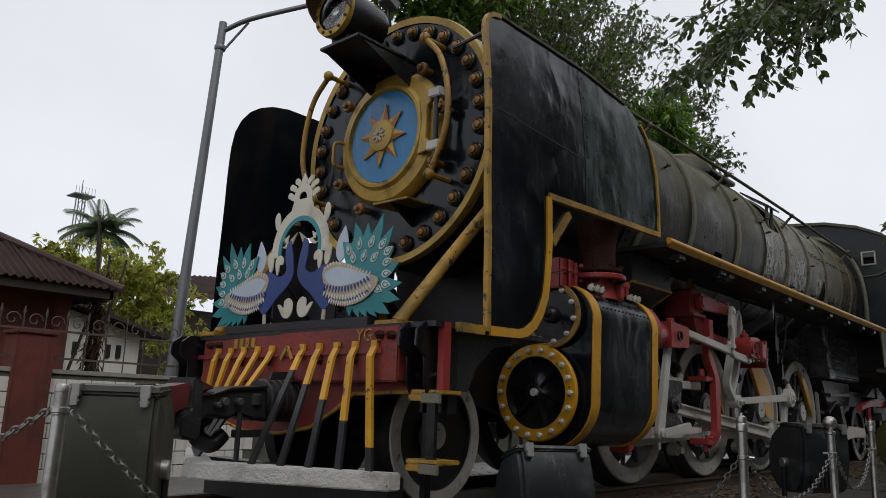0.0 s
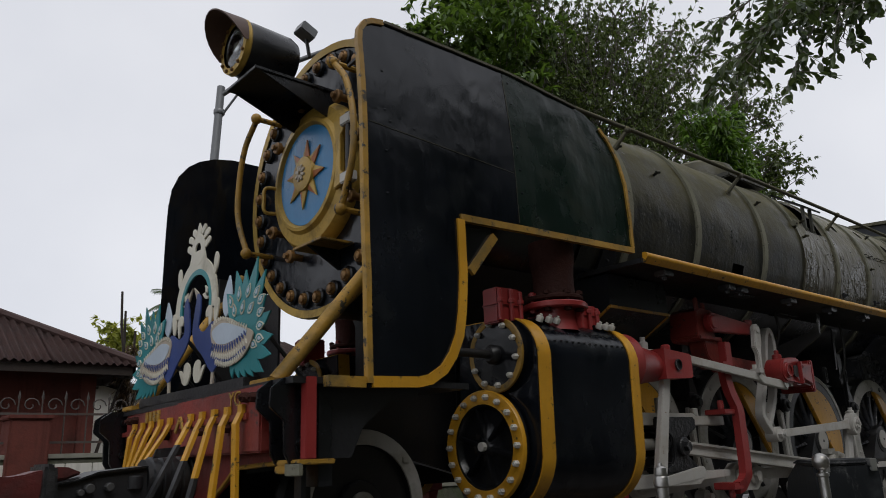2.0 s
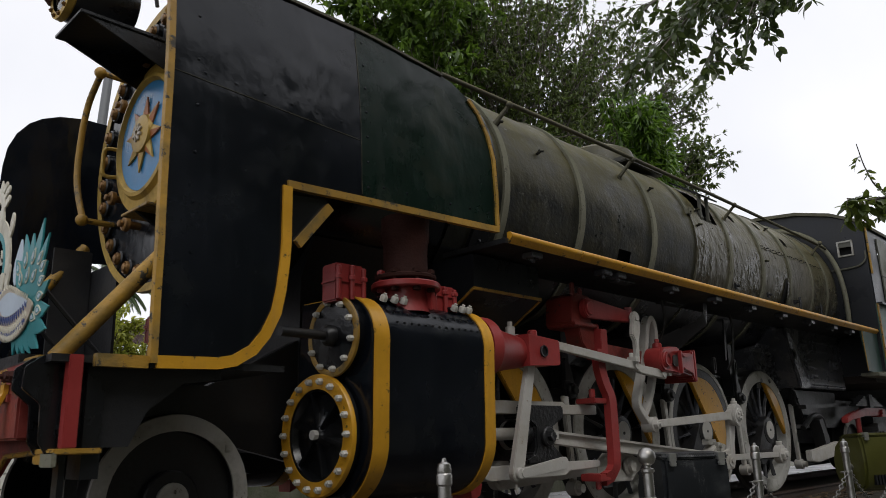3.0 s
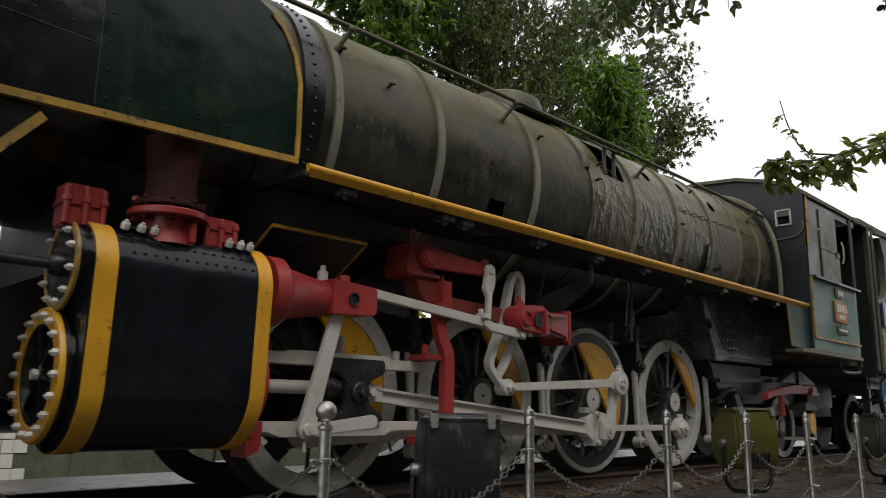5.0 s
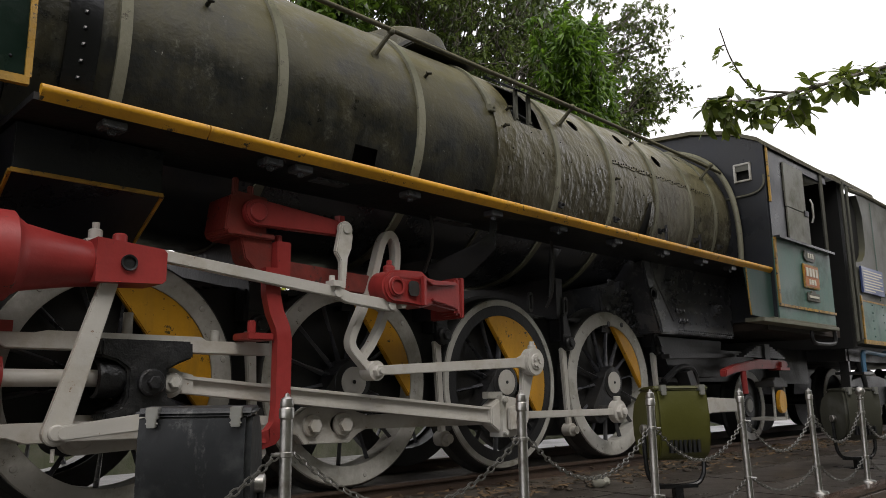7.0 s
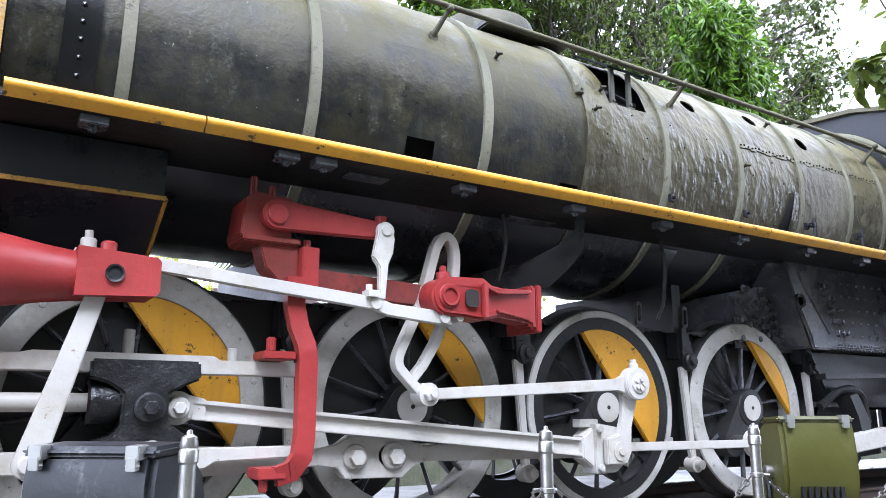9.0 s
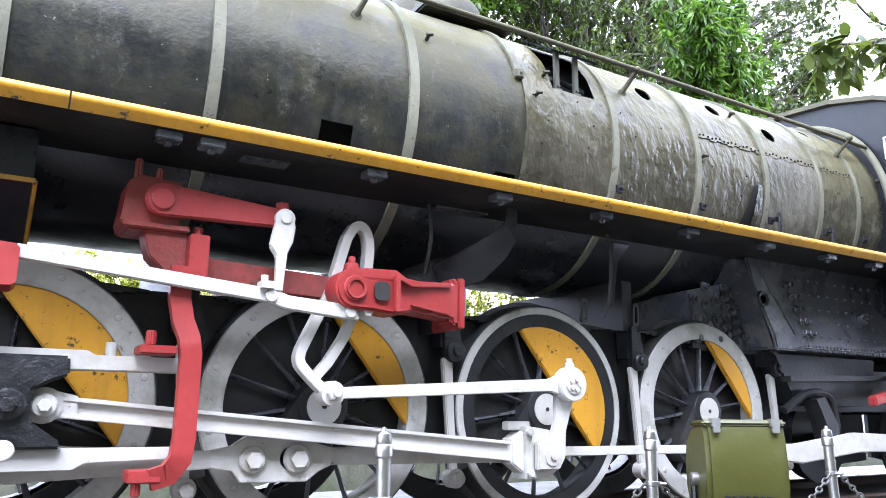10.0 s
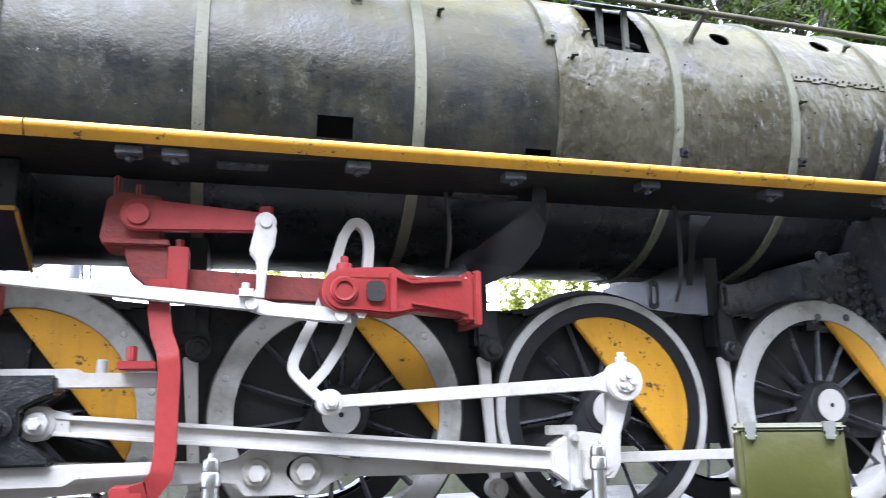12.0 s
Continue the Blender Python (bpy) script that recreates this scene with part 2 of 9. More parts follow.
M["steel"] = surface("weathered_stainless_steel", (0.47, 0.46, 0.44), 0.34, metal=1.0, var=0.22, bump=0.08, stain=(0.16, 0.145, 0.12), amount=0.45, stain_scale=9)
M["clip_steel"] = surface("bright_plated_clip", (0.45, 0.45, 0.43), 0.35, metal=0.75, var=0.15, bump=0.05)
M["chain"] = surface("dull_galvanised_chain", (0.24, 0.235, 0.22), 0.42, metal=0.9, var=0.3, bump=0.1)
M["bin_black"] = surface("scuffed_black_plastic", (0.011, 0.013, 0.016), 0.38, var=0.4, bump=0.1, stain=(0.05, 0.054, 0.054), amount=0.3, stain_scale=5, scuff_sheen=(0.38, 0.38, 0.37), scuff_amount=0.35)
M["bin_olive"] = surface("olive_green_plastic", (0.066, 0.066, 0.011), 0.40, var=0.3, bump=0.1, stain=(0.10, 0.10, 0.04), amount=0.25, stain_scale=4)
M["bin_grey"] = surface("grey_green_plastic", (0.042, 0.042, 0.030), 0.5, var=0.3, bump=0.1, stain=(0.10, 0.10, 0.09), amount=0.25, stain_scale=4)
M["paving"] = surface("damp_stone_paving", (0.062, 0.052, 0.043), 0.33, var=0.3, bump=0.3, stain=(0.06, 0.055, 0.05), amount=0.5, stain_scale=1.5, vary=0.5)
M["granite"] = surface("polished_brown_granite", (0.10, 0.065, 0.05), 0.18, var=0.35, fine=160, bump=0.03, vary=0.35, stain=(0.05, 0.04, 0.035), amount=0.3)
M["soil"] = surface("damp_soil", (0.055, 0.042, 0.03), 0.85, var=0.4, bump=0.9, fine=22, stain=(0.03, 0.03, 0.02), amount=0.4)
M["rail"] = surface("rusty_rail", (0.09, 0.06, 0.045), 0.6, metal=0.4, var=0.4, bump=0.3)
M["ground"] = surface("trodden_ground", (0.105, 0.097, 0.080), 0.85, var=0.3, bump=0.5, stain=(0.06, 0.075, 0.03), amount=0.5, stain_scale=0.6)
M["mossy"] = surface("mossy_masonry", (0.11, 0.11, 0.08), 0.85, var=0.35, bump=0.5, stain=(0.05, 0.065, 0.025), amount=0.55, stain_scale=3, streak=(0.05, 0.05, 0.035), streak_amount=0.6)
M["toe"] = surface("stippled_white_paint", (0.52, 0.51, 0.48), 0.75, var=0.15, bump=0.7, fine=60, chips=(0.10, 0.10, 0.09), chip_amount=0.22, stain=(0.25, 0.24, 0.22), amount=0.4, stain_scale=7)
M["horn"] = surface("dull_dark_red_paint", (0.10, 0.018, 0.016), 0.4, var=0.4, bump=0.3, stain=(0.04, 0.015, 0.013), amount=0.5, stain_scale=6)
M["concrete"] = surface("stained_whitewash", (0.27, 0.265, 0.22), 0.8, var=0.2, bump=0.3, streak=(0.20, 0.20, 0.15), streak_amount=0.7, stain=(0.26, 0.25, 0.2), amount=0.4)
M["whitewash"] = surface("old_whitewash", (0.68, 0.66, 0.60), 0.8, var=0.12, bump=0.2, streak=(0.35, 0.34, 0.28), streak_amount=0.5)
M["brickred"] = surface("red_painted_plaster", (0.125, 0.028, 0.018), 0.75, var=0.3, bump=0.3, streak=(0.05, 0.016, 0.012), streak_amount=0.6, stain=(0.06, 0.02, 0.015), amount=0.4)
M["roofiron"] = surface("rusted_corrugated_iron", (0.075, 0.036, 0.030), 0.7, var=0.35, bump=0.3, streak=(0.12, 0.07, 0.06), streak_amount=0.7, stain=(0.045, 0.02, 0.017), amount=0.5, stain_scale=1.2, vary=0.5)
M["wood_dark"] = surface("dark_timber", (0.035, 0.025, 0.02), 0.8, var=0.4, bump=0.5)
M["bark"] = surface("pale_grey_bark", (0.13, 0.115, 0.095), 0.85, var=0.4, bump=0.9, fine=14, stain=(0.06, 0.05, 0.04), amount=0.4)
M["iron"] = surface("painted_iron_grille", (0.075, 0.065, 0.058), 0.6, var=0.3, bump=0.2, stain=(0.10, 0.05, 0.03), amount=0.4, stain_scale=8)
M["lampmetal"] = surface("galvanised_pole", (0.17, 0.175, 0.18), 0.45, metal=0.6, var=0.2, bump=0.1)
M["brown"] = surface("faded_brown_paint", (0.10, 0.055, 0.04), 0.55, var=0.3, bump=0.2)
M["signblue"] = surface("blue_sign_enamel", (0.05, 0.075, 0.20), 0.4, var=0.2, bump=0.05)
M["pipeblue"] = surface("light_blue_pipe_paint", (0.08, 0.20, 0.33), 0.45, var=0.2, bump=0.1)
M["boiler_iron"] = surface("dusty_black_boiler_iron", (0.075, 0.078, 0.090), 0.26, var=0.4, bump=0.4, fine=28, stain=(0.13, 0.125, 0.12), amount=0.4, stain_scale=6)
M["belly"] = surface("blue_black_boiler_paint", (0.017, 0.019, 0.025), 0.30, var=0.4, bump=0.12, streak=(0.035, 0.037, 0.04), streak_amount=0.25, stain=(0.028, 0.027, 0.026), amount=0.3, stain_scale=4)
M["grease"] = surface("greasy_black_iron", (0.013, 0.0135, 0.015), 0.33, var=0.6, bump=0.9, fine=24, stain=(0.035, 0.034, 0.034), amount=0.4, stain_scale=9)
M["litter"] = leafy("dead_leaves", (0.045, 0.028, 0.015), (0.19, 0.12, 0.06), 0.7, 0.1)
M["gum"] = leafy("grey_green_leaves", (0.010, 0.020, 0.005), (0.13, 0.18, 0.045), 0.36, 0.40)
M["mango"] = leafy("fresh_green_leaves", (0.014, 0.042, 0.006), (0.15, 0.27, 0.03), 0.36, 0.42)
M["over"] = leafy("dark_glossy_leaves", (0.018, 0.034, 0.012), (0.085, 0.12, 0.035), 0.32, 0.32)
M["broadleaf"] = leafy("fresh_broad_leaves", (0.016, 0.040, 0.007), (0.14, 0.23, 0.035), 0.36, 0.42)
# lighter copy of the bough leaves, with backlight put into the colour
M["young"] = leafy("painted_backlit_leaves", (0.025, 0.045, 0.012), (0.14, 0.18, 0.035), 0.34, 0.45)
M["garden"] = leafy("yellow_green_leaves", (0.15, 0.19, 0.03), (0.42, 0.43, 0.085), 0.5, 0.5)
M["palm"] = leafy("palm_fronds", (0.05, 0.085, 0.035), (0.12, 0.16, 0.07), 0.45, 0.3)
M["grass"] = leafy("grass_blades", (0.03, 0.06, 0.008), (0.12, 0.19, 0.03), 0.6, 0.25)
glass = bpy.data.materials.new("lamp_glass")
glass.use_nodes = True
gp = glass.node_tree.nodes["Principled BSDF"]
gp.inputs["Base Color"].default_value, gp.inputs["Roughness"].default_value = (0.9, 0.93, 0.95, 1), 0.04
gp.inputs["Transmission Weight"].default_value, gp.inputs["IOR"].default_value = 1.0, 1.45
M["glass"] = glass
M["mirror"] = surface("tarnished_reflector", (0.6, 0.6, 0.58), 0.15, metal=1.0, var=0.2, bump=0.05)

# ---- shapes ----
CZ = 2.235      # height of the boiler's axis over the rail


def box(bm, x0, x1, y0, y1, z0, z1):
    v = [bm.verts.new((x, y, z)) for x in (x0, x1) for y in (y0, y1) for z in (z0, z1)]
    for f in ((0, 1, 3, 2), (4, 6, 7, 5), (0, 4, 5, 1), (2, 3, 7, 6), (0, 2, 6, 4), (1, 5, 7, 3)):
        bm.faces.new([v[i] for i in f])
    return v


def at3(u, v, a, ax):
    return {"y": (u, a, v), "x": (a, u, v), "z": (u, v, a)}[ax]


def prism(bm, pts, a0, a1, ax="y"):
    lo = [bm.verts.new(at3(u, v, a0, ax)) for u, v in pts]
    hi = [bm.verts.new(at3(u, v, a1, ax)) for u, v in pts]
    bm.faces.new(lo)
    bm.faces.new(hi[::-1])
    for i in range(len(pts)):
        j = (i + 1) % len(pts)
        bm.faces.new((lo[i], hi[i], hi[j], lo[j]))


def holed(bm, outer, inner, a0, a1, ax="y"):
    """A plate with one hole; both outlines have the same number of points."""
    loops = [[bm.verts.new(at3(u, v, a, ax)) for u, v in pts] for a in (a0, a1) for pts in (outer, inner)]
    o0, i0, o1, i1 = loops
    n = len(outer)
    for i in range(n):
        j = (i + 1) % n
        for q in ((o0[i], o0[j], i0[j], i0[i]), (o1[i], i1[i], i1[j], o1[j]), (o0[i], o1[i], o1[j], o0[j]), (i0[i], i0[j], i1[j], i1[i])):
            bm.faces.new(q)


def circ(cu, cv, r, n=32, a0=0.0, a1=360.0, closed=True):
    m = n if closed else n - 1
    return [(cu + r * math.cos(radians(a0 + (a1 - a0) * i / m)), cv + r * math.sin(radians(a0 + (a1 - a0) * i / m))) for i in range(n)]


def lathe(bm, prof, origin, ax="x", seg=32):
    """Turns rows of (radius, along) round an axis through origin."""
    rings = []
    for r, a in prof:
        ring = []
        for i in range(1 if r < 1e-6 else seg):
            c, s = r * math.cos(2 * math.pi * i / seg), r * math.sin(2 * math.pi * i / seg)
            p = {"x": (a, c, s), "y": (c, a, s), "z": (c, s, a)}[ax]
            ring.append(bm.verts.new(Vector(origin) + Vector(p)))
        rings.append(ring)
    for a, b in zip(rings, rings[1:]):
        for i in range(seg):
            j = (i + 1) % seg
            if len(a) == 1 and len(b) == 1:
                continue
            if len(a) == 1:
                bm.faces.new((a[0], b[j], b[i]))
            elif len(b) == 1:
                bm.faces.new((a[i], a[j], b[0]))
            else:
                bm.faces.new((a[i], a[j], b[j], b[i]))


def disc(bm, c, r, h, ax="y", seg=24, edge=0.0):
    """A solid drum from c along the axis by h, its far rim rounded by edge."""
    e = min(edge, abs(h) * 0.6, r * 0.5)
    s = 1 if h > 0 else -1
    lathe(bm, [(0, 0), (r, 0), (r, h - s * e), (r - e, h), (0, h)] if e else [(0, 0), (r, 0), (r, h), (0, h)], c, ax, seg)


def tube(bm, pts, r, seg=10, caps=True):
    pts = [Vector(p) for p in pts]
    rs = r if isinstance(r, (list, tuple)) else [r] * len(pts)
    up, rings = None, []
    for i, p in enumerate(pts):
        d = (pts[min(i + 1, len(pts) - 1)] - pts[max(i - 1, 0)]).normalized()
        if up is None:
            up = d.orthogonal().normalized()
        up = (up - d * up.dot(d)).normalized()
        side = d.cross(up)
        rings.append([bm.verts.new(p + rs[i] * (math.cos(2 * math.pi * k / seg) * up + math.sin(2 * math.pi * k / seg) * side)) for k in range(seg)])
    for a, b in zip(rings, rings[1:]):
        for k in range(seg):
            bm.faces.new((a[k], a[(k + 1) % seg], b[(k + 1) % seg], b[k]))
    if caps:
        bm.faces.new(rings[0][::-1])
        bm.faces.new(rings[-1])


def smooth_path(pts, n=6):
    """A soft curve through the points."""
    p = [Vector(q) for q in pts]
    p = [2 * p[0] - p[1], *p, 2 * p[-1] - p[-2]]
    out = []
    for a, b, c, d in zip(p, p[1:], p[2:], p[3:]):
        for i in range(n):
            t = i / n
            out.append(0.5 * (2 * b + (c - a) * t + (2 * a - 5 * b + 4 * c - d) * t * t + (3 * b - a - 3 * c + d) * t ** 3))
    return [*out, p[-2]]


def ribbon(bm, pts, width, a0, a1, ax="y", closed=False):
    """A flat strip of that width along a line in a plane."""
    p = [Vector(q) for q in pts]
    n = len(p)
    lf, rt = [], []
    for i in range(n):
        a, b = p[i - 1 if i or closed else 0], p[(i + 1) % n if i + 1 < n or closed else n - 1]
        d = (b - a).normalized()
        s = Vector((-d.y, d.x)) * width / 2
        if 0 < i < n - 1:
            d1, d2 = (p[i] - p[i - 1]).normalized(), (p[i + 1] - p[i]).normalized()
            s /= max(0.5, math.sqrt(max(0.0, (1 + d1.dot(d2)) / 2)))
        lf.append(p[i] + s)
        rt.append(p[i] - s)
    rows = [[bm.verts.new(at3(q.x, q.y, a, ax)) for q in line] for line, a in ((lf, a0), (rt, a0), (rt, a1), (lf, a1))]
    for i in range(n if closed else n - 1):
        j = (i + 1) % n
        for k in range(4):
            m = (k + 1) % 4
            bm.faces.new((rows[k][i], rows[k][j], rows[m][j], rows[m][i]))
    if not closed:
        bm.faces.new([r[0] for r in rows])
        bm.faces.new([r[-1] for r in rows][::-1])


def stadium(a, b, r, n=12):
    """The outline of a slot from a to b."""
    (ax_, ay), (bx, by) = a, b
    t = math.degrees(math.atan2(by - ay, bx - ax_))
    return circ(bx, by, r, n, t - 90, t + 90, False) + circ(ax_, ay, r, n, t + 90, t + 270, False)


def taper(a, ra, b, rb, n=12):
    (ax_, ay), (bx, by) = a, b
    t = math.degrees(math.atan2(by - ay, bx - ax_))
    return circ(bx, by, rb, n, t - 90, t + 90, False) + circ(ax_, ay, ra, n, t + 90, t + 270, False)


def mesh_of(name, bm, material, bevel=0.0, soft=38):
    bmesh.ops.recalc_face_normals(bm, faces=bm.faces)
    if bevel:
        sharp = [e for e in bm.edges if len(e.link_faces) == 2 and e.calc_face_angle(0) > radians(35)]
        bmesh.ops.bevel(bm, geom=sharp, offset=bevel, segments=2, affect="EDGES", clamp_overlap=True)
    me = bpy.data.meshes.new(name)
    bm.to_mesh(me)
    bm.free()
    me.polygons.foreach_set("use_smooth", [True] * len(me.polygons))
    me.set_sharp_from_angle(angle=radians(soft))
    me.materials.append(M[material] if isinstance(material, str) else material)
    return me


def part(name, bm, material, parent=None, label="", bevel=0.0, soft=38, kind=""):
    ob = new(name, mesh_of(name, bm, material, bevel, soft))
    ob.parent = parent
    return tagged(ob, label=label, kind=kind)


def share(name, mesh, parent, places, turn=None):
    """Alike small parts on one mesh, each an object of its own."""
    for p in places:
        ob = new(name, mesh)
        ob.parent = parent
        ob.location = p
        if turn is not None:
            ob.rotation_euler = turn


def thing(name, label, category, group="", at=None, kind=""):
    ob = new(name)
    ob.empty_display_size = 0.2
    if at is not None:
        ob.location = at
    return tagged(ob, label=label, category=category, group=group, kind=kind)


def nut(r, h, ax, material, washer=0.0):
    bm = bmesh.new()
    s = -1
    if washer:
        disc(bm, (0, 0, 0), washer, s * h * 0.3, ax, 14)
    lathe(bm, [(0, 0), (r, 0), (r, s * h * 0.75), (r * 0.8, s * h), (r * 0.45, s * h), (r * 0.45, s * h * 1.35), (0, s * h * 1.35)], (0, 0, 0), ax, 6)
    return mesh_of("nut", bm, material)


NB = lambda: bmesh.new()

# ---- the locomotive ----
loco = thing("steam_locomotive", "preserved black steam locomotive with yellow trim and red gear", "locomotive")

# boiler cladding in a grid, with the openings left out
WASHOUTS = [(3.52, 33, 0.062), (4.26, 38, 0.062), (4.78, 29, 0.066), (5.22, 42, 0.055), (5.46, 46, 0.05)]
HOLES = [(2.67, 3.0, 18.5, 46), (1.21, 1.38, -24, -17), (2.26, 2.40, -26, -22.5)] + [(x - 0.09, x + 0.09, a - 6, a + 6) for x, a, r in WASHOUTS]


def skin(x, a, r):
    d = 0.006 * noise.noise(Vector((x * 2.3, a * 0.06, 3))) + 0.004 * noise.noise(Vector((x * 7, a * 0.15, 9)))
    return (x, -(r + d) * math.cos(radians(a)), CZ + (r + d) * math.sin(radians(a)))


def shell(x0, x1, r, material, name, label):
    xs = sorted({x0, x1, *[x0 + (x1 - x0) * i / 24 for i in range(25)], *[v for h in HOLES for v in h[:2] if x0 < v < x1]})
    an = sorted({*range(-90, 271, 6), *[v for h in HOLES for v in h[2:]]})
    bm, low = NB(), NB()
    g = {}
    for i, x in enumerate(xs):
        for j, a in enumerate(an[:-1]):
            g[i, j, 0], g[i, j, 1] = bm.verts.new(skin(x, a, r)), low.verts.new(skin(x, a, r))
    for i in range(len(xs) - 1):
        for j in range(len(an) - 1):
            mx, ma = (xs[i] + xs[i + 1]) / 2, (an[j] + an[j + 1]) / 2
            if any(h[0] < mx < h[1] and h[2] < ma < h[3] for h in HOLES):
                continue
            k = (j + 1) % (len(an) - 1)
            w = 1 if ma < -33 or ma > 213 else 0
            (low if w else bm).faces.new((g[i, j, w], g[i + 1, j, w], g[i + 1, k, w], g[i, k, w]))
    for m in (bm, low):
        bmesh.ops.delete(m, geom=[v for v in m.verts if not v.link_faces], context="VERTS")
    ob = part(name, bm, material, loco, label, soft=60)
    part("belly", low, "belly", ob, "blue-black painted underside", soft=60)
    return ob


boiler = shell(-0.62, 2.44, 0.842, "boiler", "boiler", "mossy dark boiler cladding")
firebox_shell = shell(2.44, 6.04, 0.846, "firebox", "firebox_wrapper", "dented mossy firebox cladding with peeling paint")
# near-black drum inside; the shade of the openings is its colour
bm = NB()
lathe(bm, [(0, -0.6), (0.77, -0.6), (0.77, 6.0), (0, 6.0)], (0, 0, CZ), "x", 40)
part("inner_shell", bm, "shade_rivet", loco)
bm = NB()
lathe(bm, [(0, -2.07), (0.83, -2.07), (0.83, -0.60), (0, -0.60)], (0, 0, CZ), "x", 64)
smokebox = part("smokebox", bm, "black", loco, "black smokebox")
for i, (bx, w, dark) in enumerate([(-0.17, 0.055, 0), (0.68, 0.055, 0), (1.70, 0.055, 0), (2.44, 0.02, 1), (3.12, 0.045, 0), (3.86, 0.045, 0), (4.56, 0.045, 0), (5.20, 0.04, 0), (5.68, 0.04, 0)]):
    bm = NB()
    prof = [(0.842, bx - w / 2), (0.862, bx - w / 2), (0.862, bx + w / 2), (0.842, bx + w / 2)]
    if dark:
        prof = [(0.84, bx - w / 2), (0.856, bx - w / 2), (0.856, bx + w / 2), (0.84, bx + w / 2)]
    lathe(bm, prof, (0, 0, CZ), "x", 72)
    part("boiler_band", bm, "firebox" if dark else "band", boiler if bx < 2.4 else firebox_shell)
    if bx > 2.5:
        bm = NB()
        box(bm, bx - 0.022, bx + 0.022, -0.872, -0.85, 1.90, 1.95)
        disc(bm, (bx, -0.87, 1.925), 0.012, -0.03, "y", 8)
        part("band_clamp", bm, "under", boiler if bx < 2.4 else firebox_shell, bevel=0.004)
# riveted ring behind the wind plate
bm = NB()
lathe(bm, [(0.84, -0.42), (0.868, -0.42), (0.868, -0.28), (0.84, -0.28)], (0, 0, CZ), "x", 64)
ring = part("riveted_ring", bm, "black", boiler)
bm = NB()
for a in range(-80, 262, 5):
    c, s = math.cos(radians(a)), math.sin(radians(a))
    bmesh.ops.create_icosphere(bm, subdivisions=1, radius=0.013, matrix=Matrix.Translation((-0.35, -0.868 * c, CZ + 0.868 * s)))
part("ring_rivet", bm, "black", ring, kind="stuff")
# washout holes, dome, studs
for hx, ha, hr in WASHOUTS:
    # the cladding round a ragged hole, with a turned-in lip
    bm = NB()
    rows = [[], [], []]
    for k in range(32):
        t = 2 * math.pi * k / 32
        c, s = math.cos(t), math.sin(t)
        m = 1 / max(abs(c), abs(s))
        rag = hr * (1 + 0.10 * noise.noise(Vector((c * 2, s * 2, hx * 9))))
        da = math.degrees(rag / 0.846)
        rows[0].append(bm.verts.new(skin(hx + 0.09 * m * c, ha + 6 * m * s, 0.846)))
        rows[1].append(bm.verts.new(skin(hx + rag * c, ha + da * s, 0.847)))
        rows[2].append(bm.verts.new(skin(hx + rag * c, ha + da * s, 0.838)))
    for r1, r2 in zip(rows, rows[1:]):
        for k in range(32):
            j = (k + 1) % 32
            bm.faces.new((r1[k], r1[j], r2[j], r2[k]))
    part("washout_rim", bm, "firebox", firebox_shell, soft=50)
# the flaking sheets below the seam, lapped over the wrapper
for x0, x1, a0 in ((4.585, 5.178, -34), (5.222, 5.66, -34)):
    bm = NB()
    g = [[bm.verts.new(skin(x0 + (x1 - x0) * i / 8, a0 + (13.4 - a0) * j / 10, 0.8495 + 0.0015 * (i % 2))) for j in range(11)] for i in range(9)]
    for i in range(8):
        for j in range(10):
            bm.faces.new((g[i][j], g[i + 1][j], g[i + 1][j + 1], g[i][j + 1]))
    part("lower_sheet", bm, "peeled" if x0 < 5 else "firebox", firebox_shell, "whitish flaking cladding sheet" if x0 < 5 else "", soft=60)
# lapped and riveted seam of the firebox cladding
bm = NB()
for i in range(30):
    xa, xb = 3.90 + 0.0603 * i, 3.90 + 0.0603 * (i + 1)
    q = [bm.verts.new(skin(x, a, r)) for x in (xa, xb) for a, r in ((13.2 + 0.5 * math.sin(i * 2.3), 0.846), (13.2 + 0.5 * math.sin(i * 2.3), 0.853), (16.4, 0.851), (16.4, 0.846))]
    for k in range(3):
        bm.faces.new((q[k], q[k + 1], q[k + 5], q[k + 4]))
part("seam_lap", bm, "firebox", firebox_shell)
bm = NB()
for i in range(44):
    bmesh.ops.create_icosphere(bm, subdivisions=1, radius=0.009, matrix=Matrix.Translation(skin(3.92 + 0.041 * i, 14.6 + 0.5 * math.sin(i * 1.7), 0.852)))
for i in range(10):
    for a in (2, 12, -8):
        bmesh.ops.create_icosphere(bm, subdivisions=1, radius=0.006, matrix=Matrix.Translation(skin(2.50 + 0.35 * i + 0.05 * (a % 3), a + 3 * math.sin(i), 0.847)))
part("seam_rivets", bm, "shade_rivet", firebox_shell, kind="stuff")
bm = NB()
for sx, sa in ((1.82, 26), (2.52, 12), (-0.10, 30), (0.25, 20), (4.42, 36), (3.9, 3), (2.62, 24)):
    c, s = math.cos(radians(sa)), math.sin(radians(sa))
    tube(bm, [(sx, -0.84 * c, CZ + 0.84 * s), (sx, -0.875 * c, CZ + 0.875 * s)], 0.012, 7)
    tube(bm, [(sx - 0.014, -0.875 * c, CZ + 0.875 * s), (sx + 0.02, -0.885 * c, CZ + 0.885 * s)], 0.011, 7)
part("riveted_seam", bm, "boiler", boiler, kind="stuff")
bm = NB()
lathe(bm, [(0.38, 3.02), (0.37, 3.14), (0.33, 3.24), (0.24, 3.29), (0, 3.30)], (2.28, 0, 0), "z", 40)
part("steam_dome", bm, "boiler", loco, "low mossy steam dome")
bm = NB()
box(bm, 1.95, 2.62, -0.50, 0.50, 2.99, 3.04)
